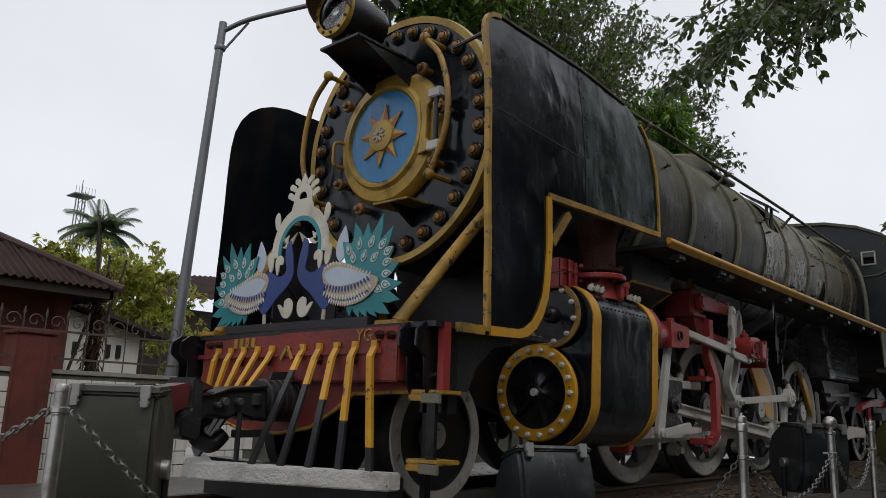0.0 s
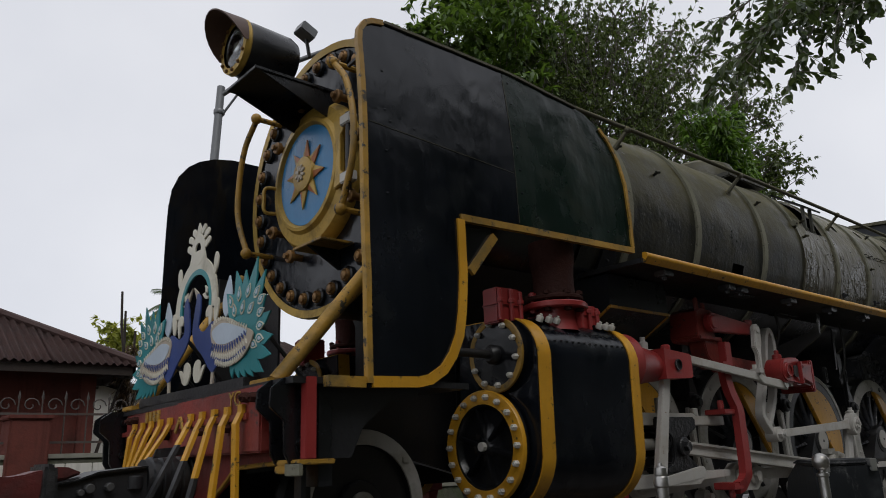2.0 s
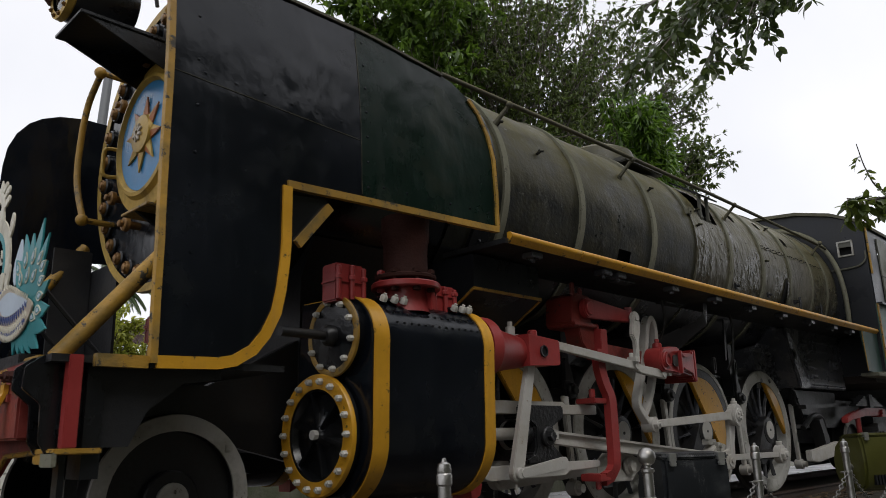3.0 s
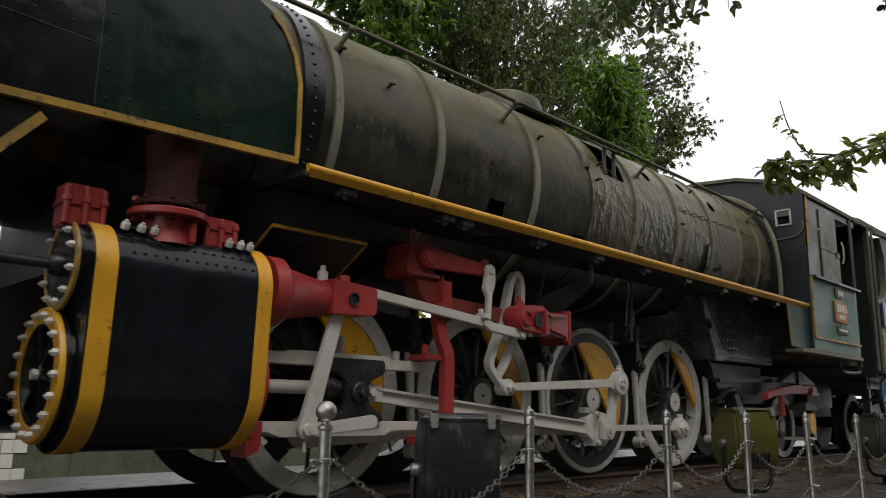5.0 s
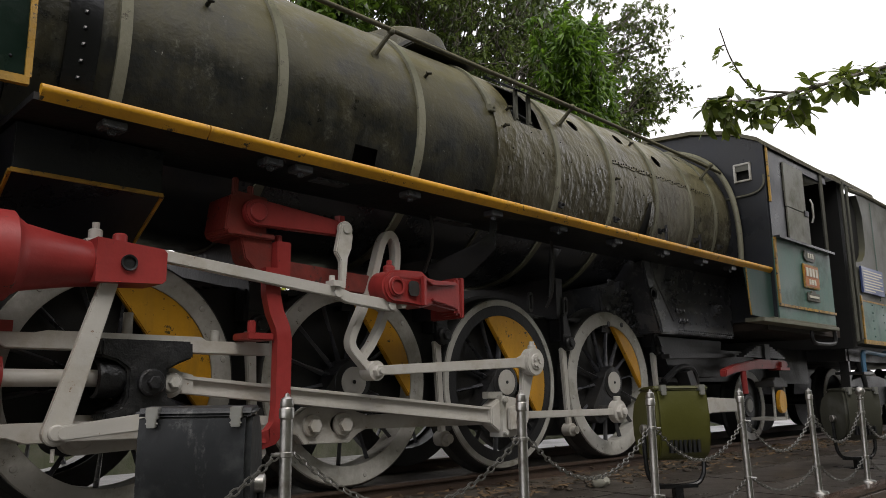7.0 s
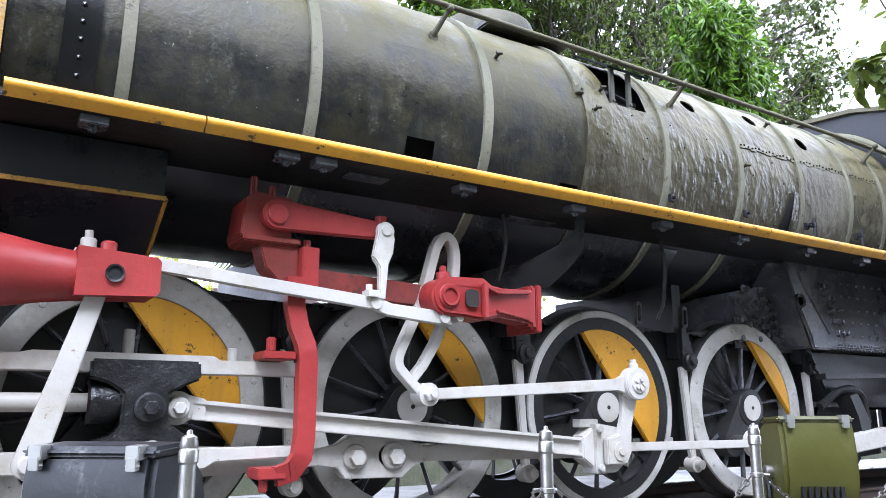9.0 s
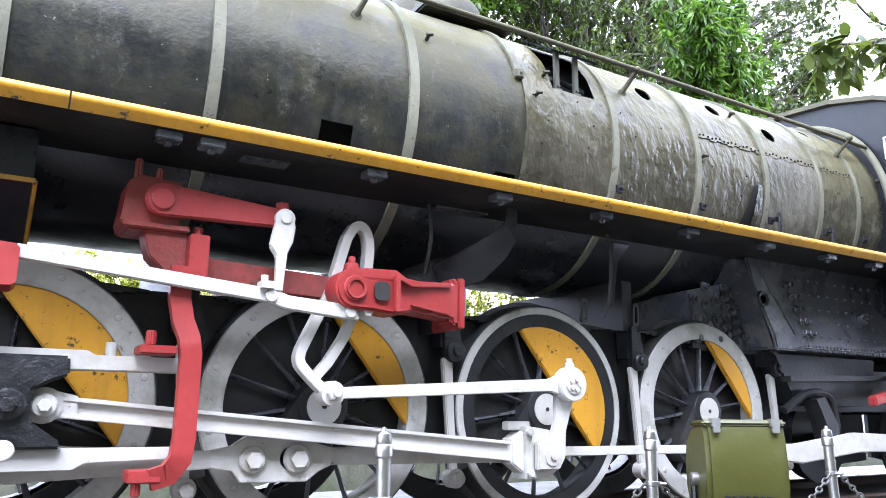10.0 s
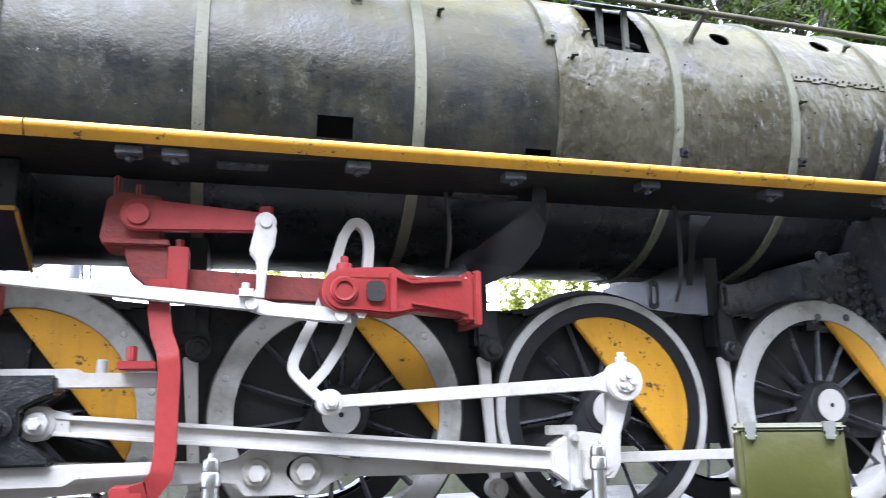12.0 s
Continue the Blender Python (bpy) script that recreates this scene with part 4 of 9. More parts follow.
# front deck and buffer beam, set a little askew
bm = NB()
prism(bm, [(-2.93, -1.20), (-2.05, -1.20), (-2.05, 1.20), (-2.86, 1.05)], 0.875, 0.90, "z")
deck = part("front_deck", bm, "under", loco, "black tread-plate deck before the smokebox")
bm = NB()
box(bm, -2.80, -2.625, -1.235, -1.20, 0.862, 0.905)
part("tread_edge", bm, "mustard", deck, "yellow chequered edge strip")
BX = lambda y: -2.955 + 0.055 * (y + 1.0)      # the beam's front face
bm = NB()
v = [bm.verts.new(p) for p in ((BX(-1), -1.0, 0.63), (BX(0.78), 0.78, 0.63), (BX(0.78), 0.78, 0.885), (BX(-1), -1.0, 0.885), (-2.8, -1.0, 0.63), (-2.74, 0.78, 0.63), (-2.74, 0.78, 0.885), (-2.8, -1.0, 0.885))]
for f in ((0, 1, 2, 3), (4, 7, 6, 5), (0, 4, 5, 1), (3, 2, 6, 7), (0, 3, 7, 4), (1, 5, 6, 2)):
    bm.faces.new([v[i] for i in f])
beam = part("buffer_beam", bm, "red_beam", loco, "chipped red buffer beam", bevel=0.008)
bm = NB()
prism(bm, [(-1.0, 0.66), (0.78, 0.66), (0.78, 0.50), (0.55, 0.42), (0.30, 0.36), (-0.05, 0.36), (-0.3, 0.40), (-0.5, 0.5), (-0.62, 0.575), (-1.0, 0.59)], -2.86, -2.84, "x")
part("apron", bm, "red_beam", beam, "red apron with a curved lower edge")
bm = NB()
tube(bm, [(-2.865, y, z) for y, z in ((-1.0, 0.59), (-0.62, 0.575), (-0.5, 0.5), (-0.3, 0.40), (-0.05, 0.36), (0.3, 0.36), (0.55, 0.42))], 0.010, 6)
part("apron_edging", bm, "mustard", beam)
bm = NB()
v = box(bm, -0.006, 0.006, -0.89, 0.89, 0.76, 0.785)
for w in v:
    w.co.x += BX(w.co.y) - 0.004
part("beam_ledge", bm, "red_beam", beam)
share("beam_bolt", nut(0.022, 0.03, "x", "rust_red"), beam, [(BX(y), y, z) for y, z in ((-0.96, 0.84), (-0.88, 0.845), (0.58, 0.84), (0.68, 0.84), (-0.42, 0.735), (0.05, 0.735), (0.33, 0.735), (-0.7, 0.735))])
bm = NB()
for a, b in (((-0.185, 0.745), (-0.135, 0.81)), ((-0.135, 0.81), (-0.085, 0.745))):
    ribbon(bm, [a, b], 0.02, BX(-0.06) - 0.02, BX(-0.06) - 0.012, "x")
part("arrow_mark", bm, "mustard", beam)


def lettering(txt, size, m, material, parent, name="lettering", depth=0.002):
    cu = bpy.data.curves.new(name, "FONT")
    cu.body, cu.size, cu.extrude, cu.align_x, cu.align_y = txt, size, depth, "CENTER", "CENTER"
    tmp = bpy.data.objects.new(name, cu)
    me = bpy.data.meshes.new_from_object(tmp)
    bpy.data.objects.remove(tmp)
    me.materials.clear()
    me.materials.append(M[material])
    ob = new(name, me)
    ob.parent = parent
    ob.matrix_basis = m
    return ob


FRONT = Matrix(((0, 0, -1, 0), (-1, 0, 0, 0), (0, 1, 0, 0), (0, 0, 0, 1)))
SIDE = Matrix(((1, 0, 0, 0), (0, 0, -1, 0), (0, 1, 0, 0), (0, 0, 0, 1)))
lettering("YG", 0.085, Matrix.Translation((BX(-0.75) - 0.006, -0.76, 0.845)) @ FRONT, "mustard", beam)
for k in range(4):                      # the running number as plain bars
    bm = NB()
    y = 0.40 - 0.062 * k
    box(bm, BX(y) - 0.008, BX(y) + 0.002, y - 0.016, y + 0.016, 0.815, 0.870)
    part("number_bar", bm, "mustard", beam)
# bent guard plates at the beam's ends, and the hand steps
for s, yy in ((1, -1.0), (-1, 0.80)):
    for dy in (0.03, 0.135):
        bm = NB()
        y = yy - s * dy
        prism(bm, [(-2.72, 0.58), (-2.90, 0.58), (-2.925, 0.62), (-2.93, 0.74), (-2.99, 0.79), (-2.985, 0.86), (-2.93, 0.90), (-2.72, 0.90)], y - 0.008, y + 0.008)
        g = part("guard_plate", bm, "black", beam, "bent black guard plate", bevel=0.003)
        for gx, gz in ((-2.86, 0.66), (-2.86, 0.84)):
            bm = NB()
            disc(bm, (gx, y - 0.008, gz), 0.02, -0.02, "y", 6)
            part("guard_bolt", bm, "black", g)
bm = NB()
box(bm, -2.80, -2.74, -1.17, -1.0, 0.50, 0.88)
part("beam_end", bm, "black", beam)
bm = NB()
box(bm, -2.875, -2.83, -1.207, -1.165, 0.60, 0.90)
part("end_strip", bm, "red", beam, "red end strip", bevel=0.003)
for z, xa in ((0.60, -2.90), (0.30, -2.90)):
    bm = NB()
    box(bm, xa, xa + 0.15, -1.21, -1.02, z - 0.02, z)
    box(bm, xa, xa + 0.012, -1.21, -1.02, z - 0.05, z - 0.02)
    st = part("step_tread", bm, "mustard", beam, "yellow step", bevel=0.004)
    bm = NB()
    box(bm, xa - 0.003, xa + 0.012, -1.212, -1.10, z - 0.058, z - 0.012)
    part("step_nosing", bm, "band", st, bevel=0.003)
bm = NB()
box(bm, -2.80, -2.76, -1.05, -1.02, 0.12, 0.62)
box(bm, -2.86, -2.84, -1.15, -1.10, 0.28, 0.60)
part("step_hanger", bm, "black", beam)
# cow-catcher: toe board and bars
TA, TIP, TB = Vector((-2.98, -1.0, 0.0)), Vector((-3.42, -0.12, 0.0)), Vector((-2.90, 0.80, 0.0))
bm = NB()
prism(bm, [(TA.x, TA.y), (-3.13, -0.72), (-3.28, -0.42), (TIP.x + 0.03, TIP.y - 0.10), (TIP.x, TIP.y - 0.02), (TIP.x + 0.02, TIP.y + 0.08), (TB.x, TB.y), (TB.x + 0.10, TB.y), (TIP.x + 0.13, TIP.y), (TA.x + 0.08, TA.y)], 0.160, 0.238, "z")
toe = part("toe_board", bm, "toe", loco, "thick white-painted toe board of the cow-catcher", bevel=0.006)
bm = NB()
box(bm, -2.88, -2.78, -0.9, 0.6, 0.0, 0.20)
part("toe_bearer", bm, "under", toe)
fr = [0.13, 0.28, 0.43, 0.57, 0.72, None, 0.72, 0.57, 0.43, 0.28, 0.13]
for i, f in enumerate(fr):
    if f is None:
        continue
    y = -0.85 + 0.143 * i
    foot = (TA if i < 5 else TB).lerp(TIP, f) + Vector((0.05, 0.0, 0.238))
    x0 = BX(y)
    pts = [(x0 - 0.012, y, 0.82), (x0 - 0.013, y, 0.79), (x0 - 0.032, y + 0.008, 0.745)]
    knee = Vector(pts[-1])
    cut = (0.80, 0.58, 0.40, 0.26, 0.12, 0.1)[i] if i < 6 else 0.5
    mid = knee.lerp(foot, cut)
    for nm, seq, mt in (("catcher_bar", [*pts, mid], "yellow"), ("bar_foot", [mid, foot], "under")):
        bm = NB()
        for a, b in zip(seq, seq[1:]):
            a, b = Vector(a), Vector(b)
            w = Vector((0, 0.019, 0))
            d = Vector((0.008, 0, 0))
            q = [bm.verts.new(c) for c in (a - w - d, a + w - d, a + w + d, a - w + d, b - w - d, b + w - d, b + w + d, b - w + d)]
            for fc in ((0, 1, 2, 3), (7, 6, 5, 4), (0, 4, 5, 1), (1, 5, 6, 2), (2, 6, 7, 3), (3, 7, 4, 0)):
                bm.faces.new([q[k] for k in fc])
        if nm == "catcher_bar":
            bar = part(nm, bm, mt, toe, "yellow and black cow-catcher bar")
        else:
            part(nm, bm, mt, bar)
bm = NB()
prism(bm, [(-3.058, 0.630), (-2.875, 0.643), (-2.863, 0.683), (-3.046, 0.670)], -0.20, -0.185)
part("bar_step", bm, "grease", toe, bevel=0.003)
# coupler
bm = NB()
prof = [(0, -2.80), (0.135, -2.80), (0.135, -2.84)]
for k in range(5):
    a = -2.845 - 0.043 * k
    prof += [(0.098, a), (0.108, a - 0.006), (0.108, a - 0.030), (0.098, a - 0.036)]
lathe(bm, prof + [(0.098, -3.075), (0, -3.08)], (0, -0.12, 0.53), "x", 26)
cpl = part("coupler", bm, "under", loco, "heavy black centre coupler with a ribbed neck")
bm = NB()
prism(bm, [(-3.47, 0.538), (-3.29, 0.572), (-3.07, 0.590), (-3.06, 0.435), (-3.14, 0.428), (-3.23, 0.458), (-3.28, 0.432), (-3.39, 0.445), (-3.47, 0.40)], -0.205, -0.035)
part("coupler_body", bm, "under", cpl, bevel=0.014)
bm = NB()
prism(bm, [(-3.46, 0.541), (-3.38, 0.551), (-3.29, 0.582), (-3.08, 0.600), (-3.08, 0.588), (-3.29, 0.569), (-3.38, 0.541), (-3.46, 0.531)], -0.225, -0.015)
part("coupler_cap", bm, "black", cpl, bevel=0.004)
bm = NB()
prism(bm, [(-3.505, 0.622), (-3.458, 0.615), (-3.447, 0.46), (-3.45, 0.350), (-3.472, 0.335), (-3.552, 0.350), (-3.556, 0.448), (-3.51, 0.480)], -0.25, 0.01)
part("coupler_face", bm, "grease", cpl, bevel=0.012)
bm = NB()
prism(bm, [(-3.49, 0.598), (-3.53, 0.592), (-3.575, 0.580), (-3.625, 0.574), (-3.665, 0.577), (-3.690, 0.588), (-3.695, 0.575), (-3.682, 0.53), (-3.668, 0.485), (-3.652, 0.445), (-3.632, 0.416), (-3.606, 0.395), (-3.58, 0.390), (-3.565, 0.402), (-3.562, 0.43), (-3.568, 0.452), (-3.545, 0.468), (-3.51, 0.479), (-3.49, 0.482)], -0.215, -0.045)
part("coupler_horn", bm, "horn", cpl, "dark red painted horn", bevel=0.012)
bm = NB()
prism(bm, [(-3.465, 0.598), (-3.43, 0.607), (-3.39, 0.604), (-3.33, 0.578), (-3.40, 0.553), (-3.465, 0.546)], -0.15, -0.06)
part("coupler_wing", bm, "horn", cpl, "dark red rear of the horn", bevel=0.01)
for cx, cz, r in ((-3.325, 0.515, 0.020), (-3.245, 0.518, 0.018), (-3.36, 0.50, 0.014)):
    bm = NB()
    disc(bm, (cx, -0.205, cz), r, -0.04, "y", 8, 0.003)
    part("coupler_bolt", bm, "tyre", cpl)
bm = NB()
disc(bm, (-3.13, -0.19, 0.505), 0.036, 0.055, "z", 16, 0.006)
part("pin_cap", bm, "under", cpl)
bm = NB()
tube(bm, smooth_path([(-3.29, -0.02, 0.44), (-3.345, -0.03, 0.40), (-3.345, -0.05, 0.34), (-3.28, -0.07, 0.31), (-3.22, -0.07, 0.36)], 6), 0.042, 12)
part("brake_hose", bm, "under", cpl)
bm = NB()
tube(bm, [(-3.225, -0.21, 0.47), (-3.225, -0.21, 0.20)], 0.013, 8)
part("drop_rod", bm, "under", cpl)
bm = NB()
box(bm, -3.24, -3.08, -0.20, -0.17, 0.35, 0.385)
part("tie_strap", bm, "under", cpl, bevel=0.003)

# diagonal stays from the smokebox to the beam
for s in (-1, 1):
    bm = NB()
    tube(bm, [(-2.10, s * 0.98 - 0.02, 1.80), (-2.80, s * 0.78 - 0.05, 0.92)], 0.034, 12)
    stay = part("diagonal_stay", bm, "mustard", loco, "yellow diagonal stay tube")
    bm = NB()
    box(bm, -2.88, -2.72, s * 0.78 - 0.13, s * 0.78 + 0.03, 0.90, 0.925)
    part("stay_foot", bm, "mustard", stay, bevel=0.004)
for s in (-1, 1):
    bm = NB()
    prism(bm, [(-2.50, 0.90), (-2.36, 0.90), (-2.36, 1.32)], s * 1.12 - 0.006, s * 1.12 + 0.006)
    part("deck_gusset", bm, "black", deck)
# saddle and frames
bm = NB()
prism(bm, [(-0.50, 0.55), (0.50, 0.55), (0.50, 1.45), (0.62, 1.66), (-0.62, 1.66), (-0.50, 1.45)], -1.50, -0.75, "x")
part("smokebox_saddle", bm, "under", loco)
for s in (-1, 1):
    bm = NB()
    prism(bm, [(-2.75, 0.55), (-2.75, 0.87), (-2.0, 0.87), (-1.5, 1.12), (4.6, 1.12), (4.9, 0.95), (7.4, 0.95), (7.4, 0.62), (5.0, 0.62), (4.6, 0.42), (-1.2, 0.42), (-1.9, 0.6)], s * 0.46 - 0.03, s * 0.46 + 0.03)
    part("main_frame", bm, "under", loco, bevel=0.004)
bm = NB()
prism(bm, [(-2.80, 0.60), (-2.80, 0.875), (-2.30, 0.875), (-2.30, 0.84), (-2.45, 0.82), (-2.58, 0.72), (-2.64, 0.60)], -1.15, -1.13)
part("side_valance", bm, "under", loco)
for x in (0.7, 2.05, 3.4):
    bm = NB()
    box(bm, x - 0.04, x + 0.04, -0.6, 0.6, 1.1, 1.42)
    part("boiler_stay", bm, "under", loco)

# two dark screens added to hide the sky seen past the ornament
bm = NB()
box(bm, -2.30, -2.08, 0.88, 0.90, 0.90, 1.76)
part("far_apron", bm, "under", loco)
bm = NB()
box(bm, -2.075, -2.06, 0.50, 0.92, 0.90, 1.64)
part("far_cross_sheet", bm, "under", loco)

# ---- cylinders ----
CY, CYZ, VY, VZ = -0.82, 0.632, -0.93, 1.085


def casing_outline(g=0.0):
    top = circ(VY - 0.03, VZ - 0.03, 0.215 + g, 12, 95, 188, False)
    low = circ(CY - 0.05, CYZ - 0.02, 0.295 + g, 18, 188, 330, False)
    return [(-0.62, 1.277 + g)] + [(u, v) for u, v in top] + low + [(-0.58, 0.50)]


def cylinder_block(s):
    def mk(bm):
        if s < 0:
            bm.transform(Matrix.Scale(-1, 4, (0, 1, 0)))
        return bm
    bm = NB()
    prism(bm, casing_outline(), -1.566, -0.742, "x")
    cyl = part("cylinder", mk(bm), "black_plate", loco, "black steam cylinder casing with yellow end bands")
    for xa, xb in ((-1.558, -1.468), (-0.812, -0.738)):
        bm = NB()
        prism(bm, casing_outline(0.007), xa, xb, "x")
        part("end_band", mk(bm), "yellow", cyl, "yellow painted band", soft=50)
    bm = NB()
    lathe(bm, [(0.215, -1.50), (0.262, -1.50), (0.262, -1.575), (0.282, -1.58), (0.282, -1.612), (0.215, -1.615)], (0, CY, CYZ), "x", 48)
    bm2 = part("cylinder_barrel", mk(bm), "black", cyl)
    bm = NB()
    lathe(bm, [(0.212, -1.60), (0.212, -1.622), (0.278, -1.622), (0.284, -1.612), (0.284, -1.60)], (0, CY, CYZ), "x", 48)
    flange = part("cover_flange", mk(bm), "yellow", cyl, "yellow bolted flange")
    bm = NB()
    lathe(bm, [(0.214, -1.618), (0.20, -1.615), (0.185, -1.585), (0.12, -1.58), (0.05, -1.60), (0.035, -1.615), (0, -1.615)], (0, CY, CYZ), "x", 48)
    cover = part("cylinder_cover", mk(bm), "black", cyl, "ribbed black cover")
    for k in range(6):
        a = radians(60 * k + 15)
        c0, c1 = (CY + 0.03 * math.cos(a), CYZ + 0.03 * math.sin(a)), (CY + 0.20 * math.cos(a), CYZ + 0.20 * math.sin(a))
        bm = NB()
        ribbon(bm, [c0, c1], 0.022, -1.612, -1.58, "x")
        part("cover_rib", mk(bm), "black", cyl, bevel=0.004)
    ys = 1 if s > 0 else -1
    share("cover_bolt", nut(0.017, 0.022, "x", "whitebolt"), cover, [(-1.622, ys * (CY + 0.248 * math.cos(radians(a))), CYZ + 0.248 * math.sin(radians(a))) for a in range(0, 360, 20)])
    bm = NB()
    disc(bm, (-1.614, CY, CYZ), 0.023, -0.025, "x", 8)
    part("centre_plug", mk(bm), "white", cover, "white centre plug")
    bm = NB()
    lathe(bm, [(0, -1.50), (0.185, -1.50), (0.185, -1.585), (0.192, -1.59), (0.192, -1.61), (0, -1.615)], (0, VY, VZ), "x", 44)
    valve = part("valve_cover", mk(bm), "black", cyl, "black valve cover")
    bm = NB()
    lathe(bm, [(0.16, -1.612), (0.168, -1.616), (0.192, -1.612), (0.194, -1.60)], (0, VY, VZ), "x", 44)
    part("valve_ring", mk(bm), "mustard", valve)
    share("valve_bolt", nut(0.016, 0.022, "x", "whitebolt"), valve, [(-1.615, ys * (VY + 0.158 * math.cos(radians(a))), VZ + 0.158 * math.sin(radians(a))) for a in range(10, 370, 36)])
    bm = NB()
    tube(bm, [(-1.60, VY, VZ), (-1.90, VY, VZ)], 0.022, 12)
    lathe(bm, [(0, -1.61), (0.05, -1.61), (0.05, -1.64), (0.035, -1.66), (0, -1.66)], (0, VY, VZ), "x", 18)
    part("tail_rod", mk(bm), "under", valve)
    # rear cover, gland and slide-bar lugs
    bm = NB()
    lathe(bm, [(0, -0.68), (0.25, -0.68), (0.25, -0.655), (0.13, -0.64), (0.11, -0.60), (0.075, -0.58), (0.075, -0.555), (0, -0.555)], (0, CY, CYZ), "x", 36)
    box(bm, -0.66, -0.53, CY - 0.05, CY + 0.05, 0.80, 0.845)
    box(bm, -0.66, -0.56, CY - 0.06, CY + 0.06, 0.36, 0.44)
    prism(bm, [(-0.67, 0.35), (-0.58, 0.36), (-0.60, 0.30), (-0.67, 0.27)], CY - 0.10, CY + 0.04)
    box(bm, -0.60, -0.56, CY - 0.07, CY + 0.07, 0.55, 0.70)
    rear = part("rear_cover", mk(bm), "red", cyl, "red rear cylinder cover and gland")
    share("gland_nut", nut(0.014, 0.03, "y", "red"), rear, [(-0.585, ys * (CY - 0.07), z) for z in (0.58, 0.67)])
    bm = NB()
    lathe(bm, [(0.10, -0.68), (0.178, -0.68), (0.178, -0.60), (0.160, -0.585), (0.135, -0.55), (0.108, -0.40), (0.085, -0.22), (0.075, -0.10), (0, -0.10)], (0, VY - 0.03, VZ), "x", 36)
    prism(bm, [(-0.30, 1.185), (-0.02, 1.165), (-0.005, 1.15), (-0.005, 1.03), (-0.02, 1.015), (-0.30, 1.0)], VY - 0.14, VY + 0.06)
    guide = part("valve_guide", mk(bm), "red", cyl, "red tapered valve-spindle guide", bevel=0.0)
    bm = NB()
    lathe(bm, [(0.026, -0.01), (0.034, -0.012), (0.034, 0.0), (0.0, 0.0)], (-0.17, (VY - 0.142), 1.09), "y", 18)
    disc(bm, (-0.17, VY - 0.143, 1.09), 0.024, -0.001, "y", 18)
    part("guide_hole", mk(bm), "under", guide)
    bm = NB()
    disc(bm, (-0.19, VY - 0.08, 1.16), 0.03, 0.06, "z", 14, 0.008)
    part("guide_cup", mk(bm), "red", guide)
    bm = NB()
    box(bm, -0.30, -0.20, VY + 0.0, VY + 0.08, 1.16, 1.20)
    disc(bm, (-0.25, VY + 0.04, 1.20), 0.03, 0.05, "z", 12, 0.006)
    disc(bm, (-0.25, VY + 0.04, 1.25), 0.016, 0.03, "z", 8)
    part("oil_box", mk(bm), "white", guide)
    # steam pipes on top
    PX, PY = -1.20, -1.0
    bm = NB()
    lathe(bm, [(0.125, 1.22), (0.118, 1.25), (0.110, 1.30), (0.112, 1.345), (0.12, 1.352)], (PX, PY, 0), "z", 28)
    pipe = part("steam_pipe", mk(bm), "red", cyl, "red flanged steam pipe")
    for z, r, h, mt in ((1.338, 0.178, 0.034, "red"), (1.386, 0.158, 0.026, "rust_red")):
        bm = NB()
        lathe(bm, [(0.0, z), (r - 0.006, z), (r, z + 0.006), (r, z + h - 0.006), (r - 0.006, z + h), (0.0, z + h)], (PX, PY, 0), "z", 32)
        part("pipe_flange", mk(bm), mt, pipe, "bolted flange", soft=30)
    for a in (20, 80, 130, 165, 205, 250, 290, 335):
        bm = NB()
        px, py = PX + 0.142 * math.cos(radians(a)), PY + 0.142 * math.sin(radians(a))
        tube(bm, [(px, py, 1.318), (px, py, 1.436)], 0.011, 7)
        disc(bm, (px, py, 1.412), 0.021, 0.018, "z", 6)
        disc(bm, (px, py, 1.320), 0.021, 0.018, "z", 6)
        part("flange_bolt", mk(bm), "rust_red" if a % 3 else "red", pipe)
    bm = NB()
    rings = []
    for z, r in ((1.41, 0.120), (1.45, 0.113), (1.52, 0.113), (1.58, 0.117), (1.60, 0.124), (1.66, 0.125), (1.72, 0.125)):
        rings.append([bm.verts.new((PX + r * (1 + 0.03 * noise.noise(Vector((math.cos(t) * 2, math.sin(t) * 2, z * 9)))) * math.cos(t), PY + r * (1 + 0.03 * noise.noise(Vector((math.cos(t) * 2, math.sin(t) * 2, z * 9 + 4)))) * math.sin(t), z)) for t in [2 * math.pi * i / 28 for i in range(28)]])
    for r1, r2 in zip(rings, rings[1:]):
        for i in range(28):
            bm.faces.new((r1[i], r1[(i + 1) % 28], r2[(i + 1) % 28], r2[i]))
    part("upper_pipe", mk(bm), "rust_red", pipe, "rusty brown upper pipe")
    for a in (-60, 120):                # ribs that stiffen the stub
        bm = NB()
        px, py = PX + 0.125 * math.cos(radians(a)), PY + 0.125 * math.sin(radians(a))
        box(bm, px - 0.014, px + 0.014, py - 0.03, py + 0.03, 1.23, 1.34)
        part("pipe_rib", mk(bm), "red", pipe, bevel=0.004)
    for px, py, h in ((-1.57, -0.96, 1.43), (-0.95, -0.97, 1.40)):
        bm = NB()
        box(bm, px - 0.085, px + 0.085, py - 0.055, py + 0.06, 1.24, h - 0.006)
        box(bm, px - 0.095, px + 0.095, py - 0.065, py + 0.06, 1.325, 1.345)
        pot = part("valve_pot", mk(bm), "red", cyl, "bolted red relief valve chest", bevel=0.008)
        for k, (dx, dy) in enumerate(((-0.075, -0.06), (0.0, -0.066), (0.075, -0.06))):
            bm = NB()
            disc(bm, (px + dx, py + dy, 1.25), 0.013, h - 1.27 + 0.006 * (k % 2), "z", 10, 0.004)
            disc(bm, (px + dx, py + dy, 1.345), 0.020, 0.02, "z", 6, 0.003)
            part("chest_bolt", mk(bm), "red", pot)
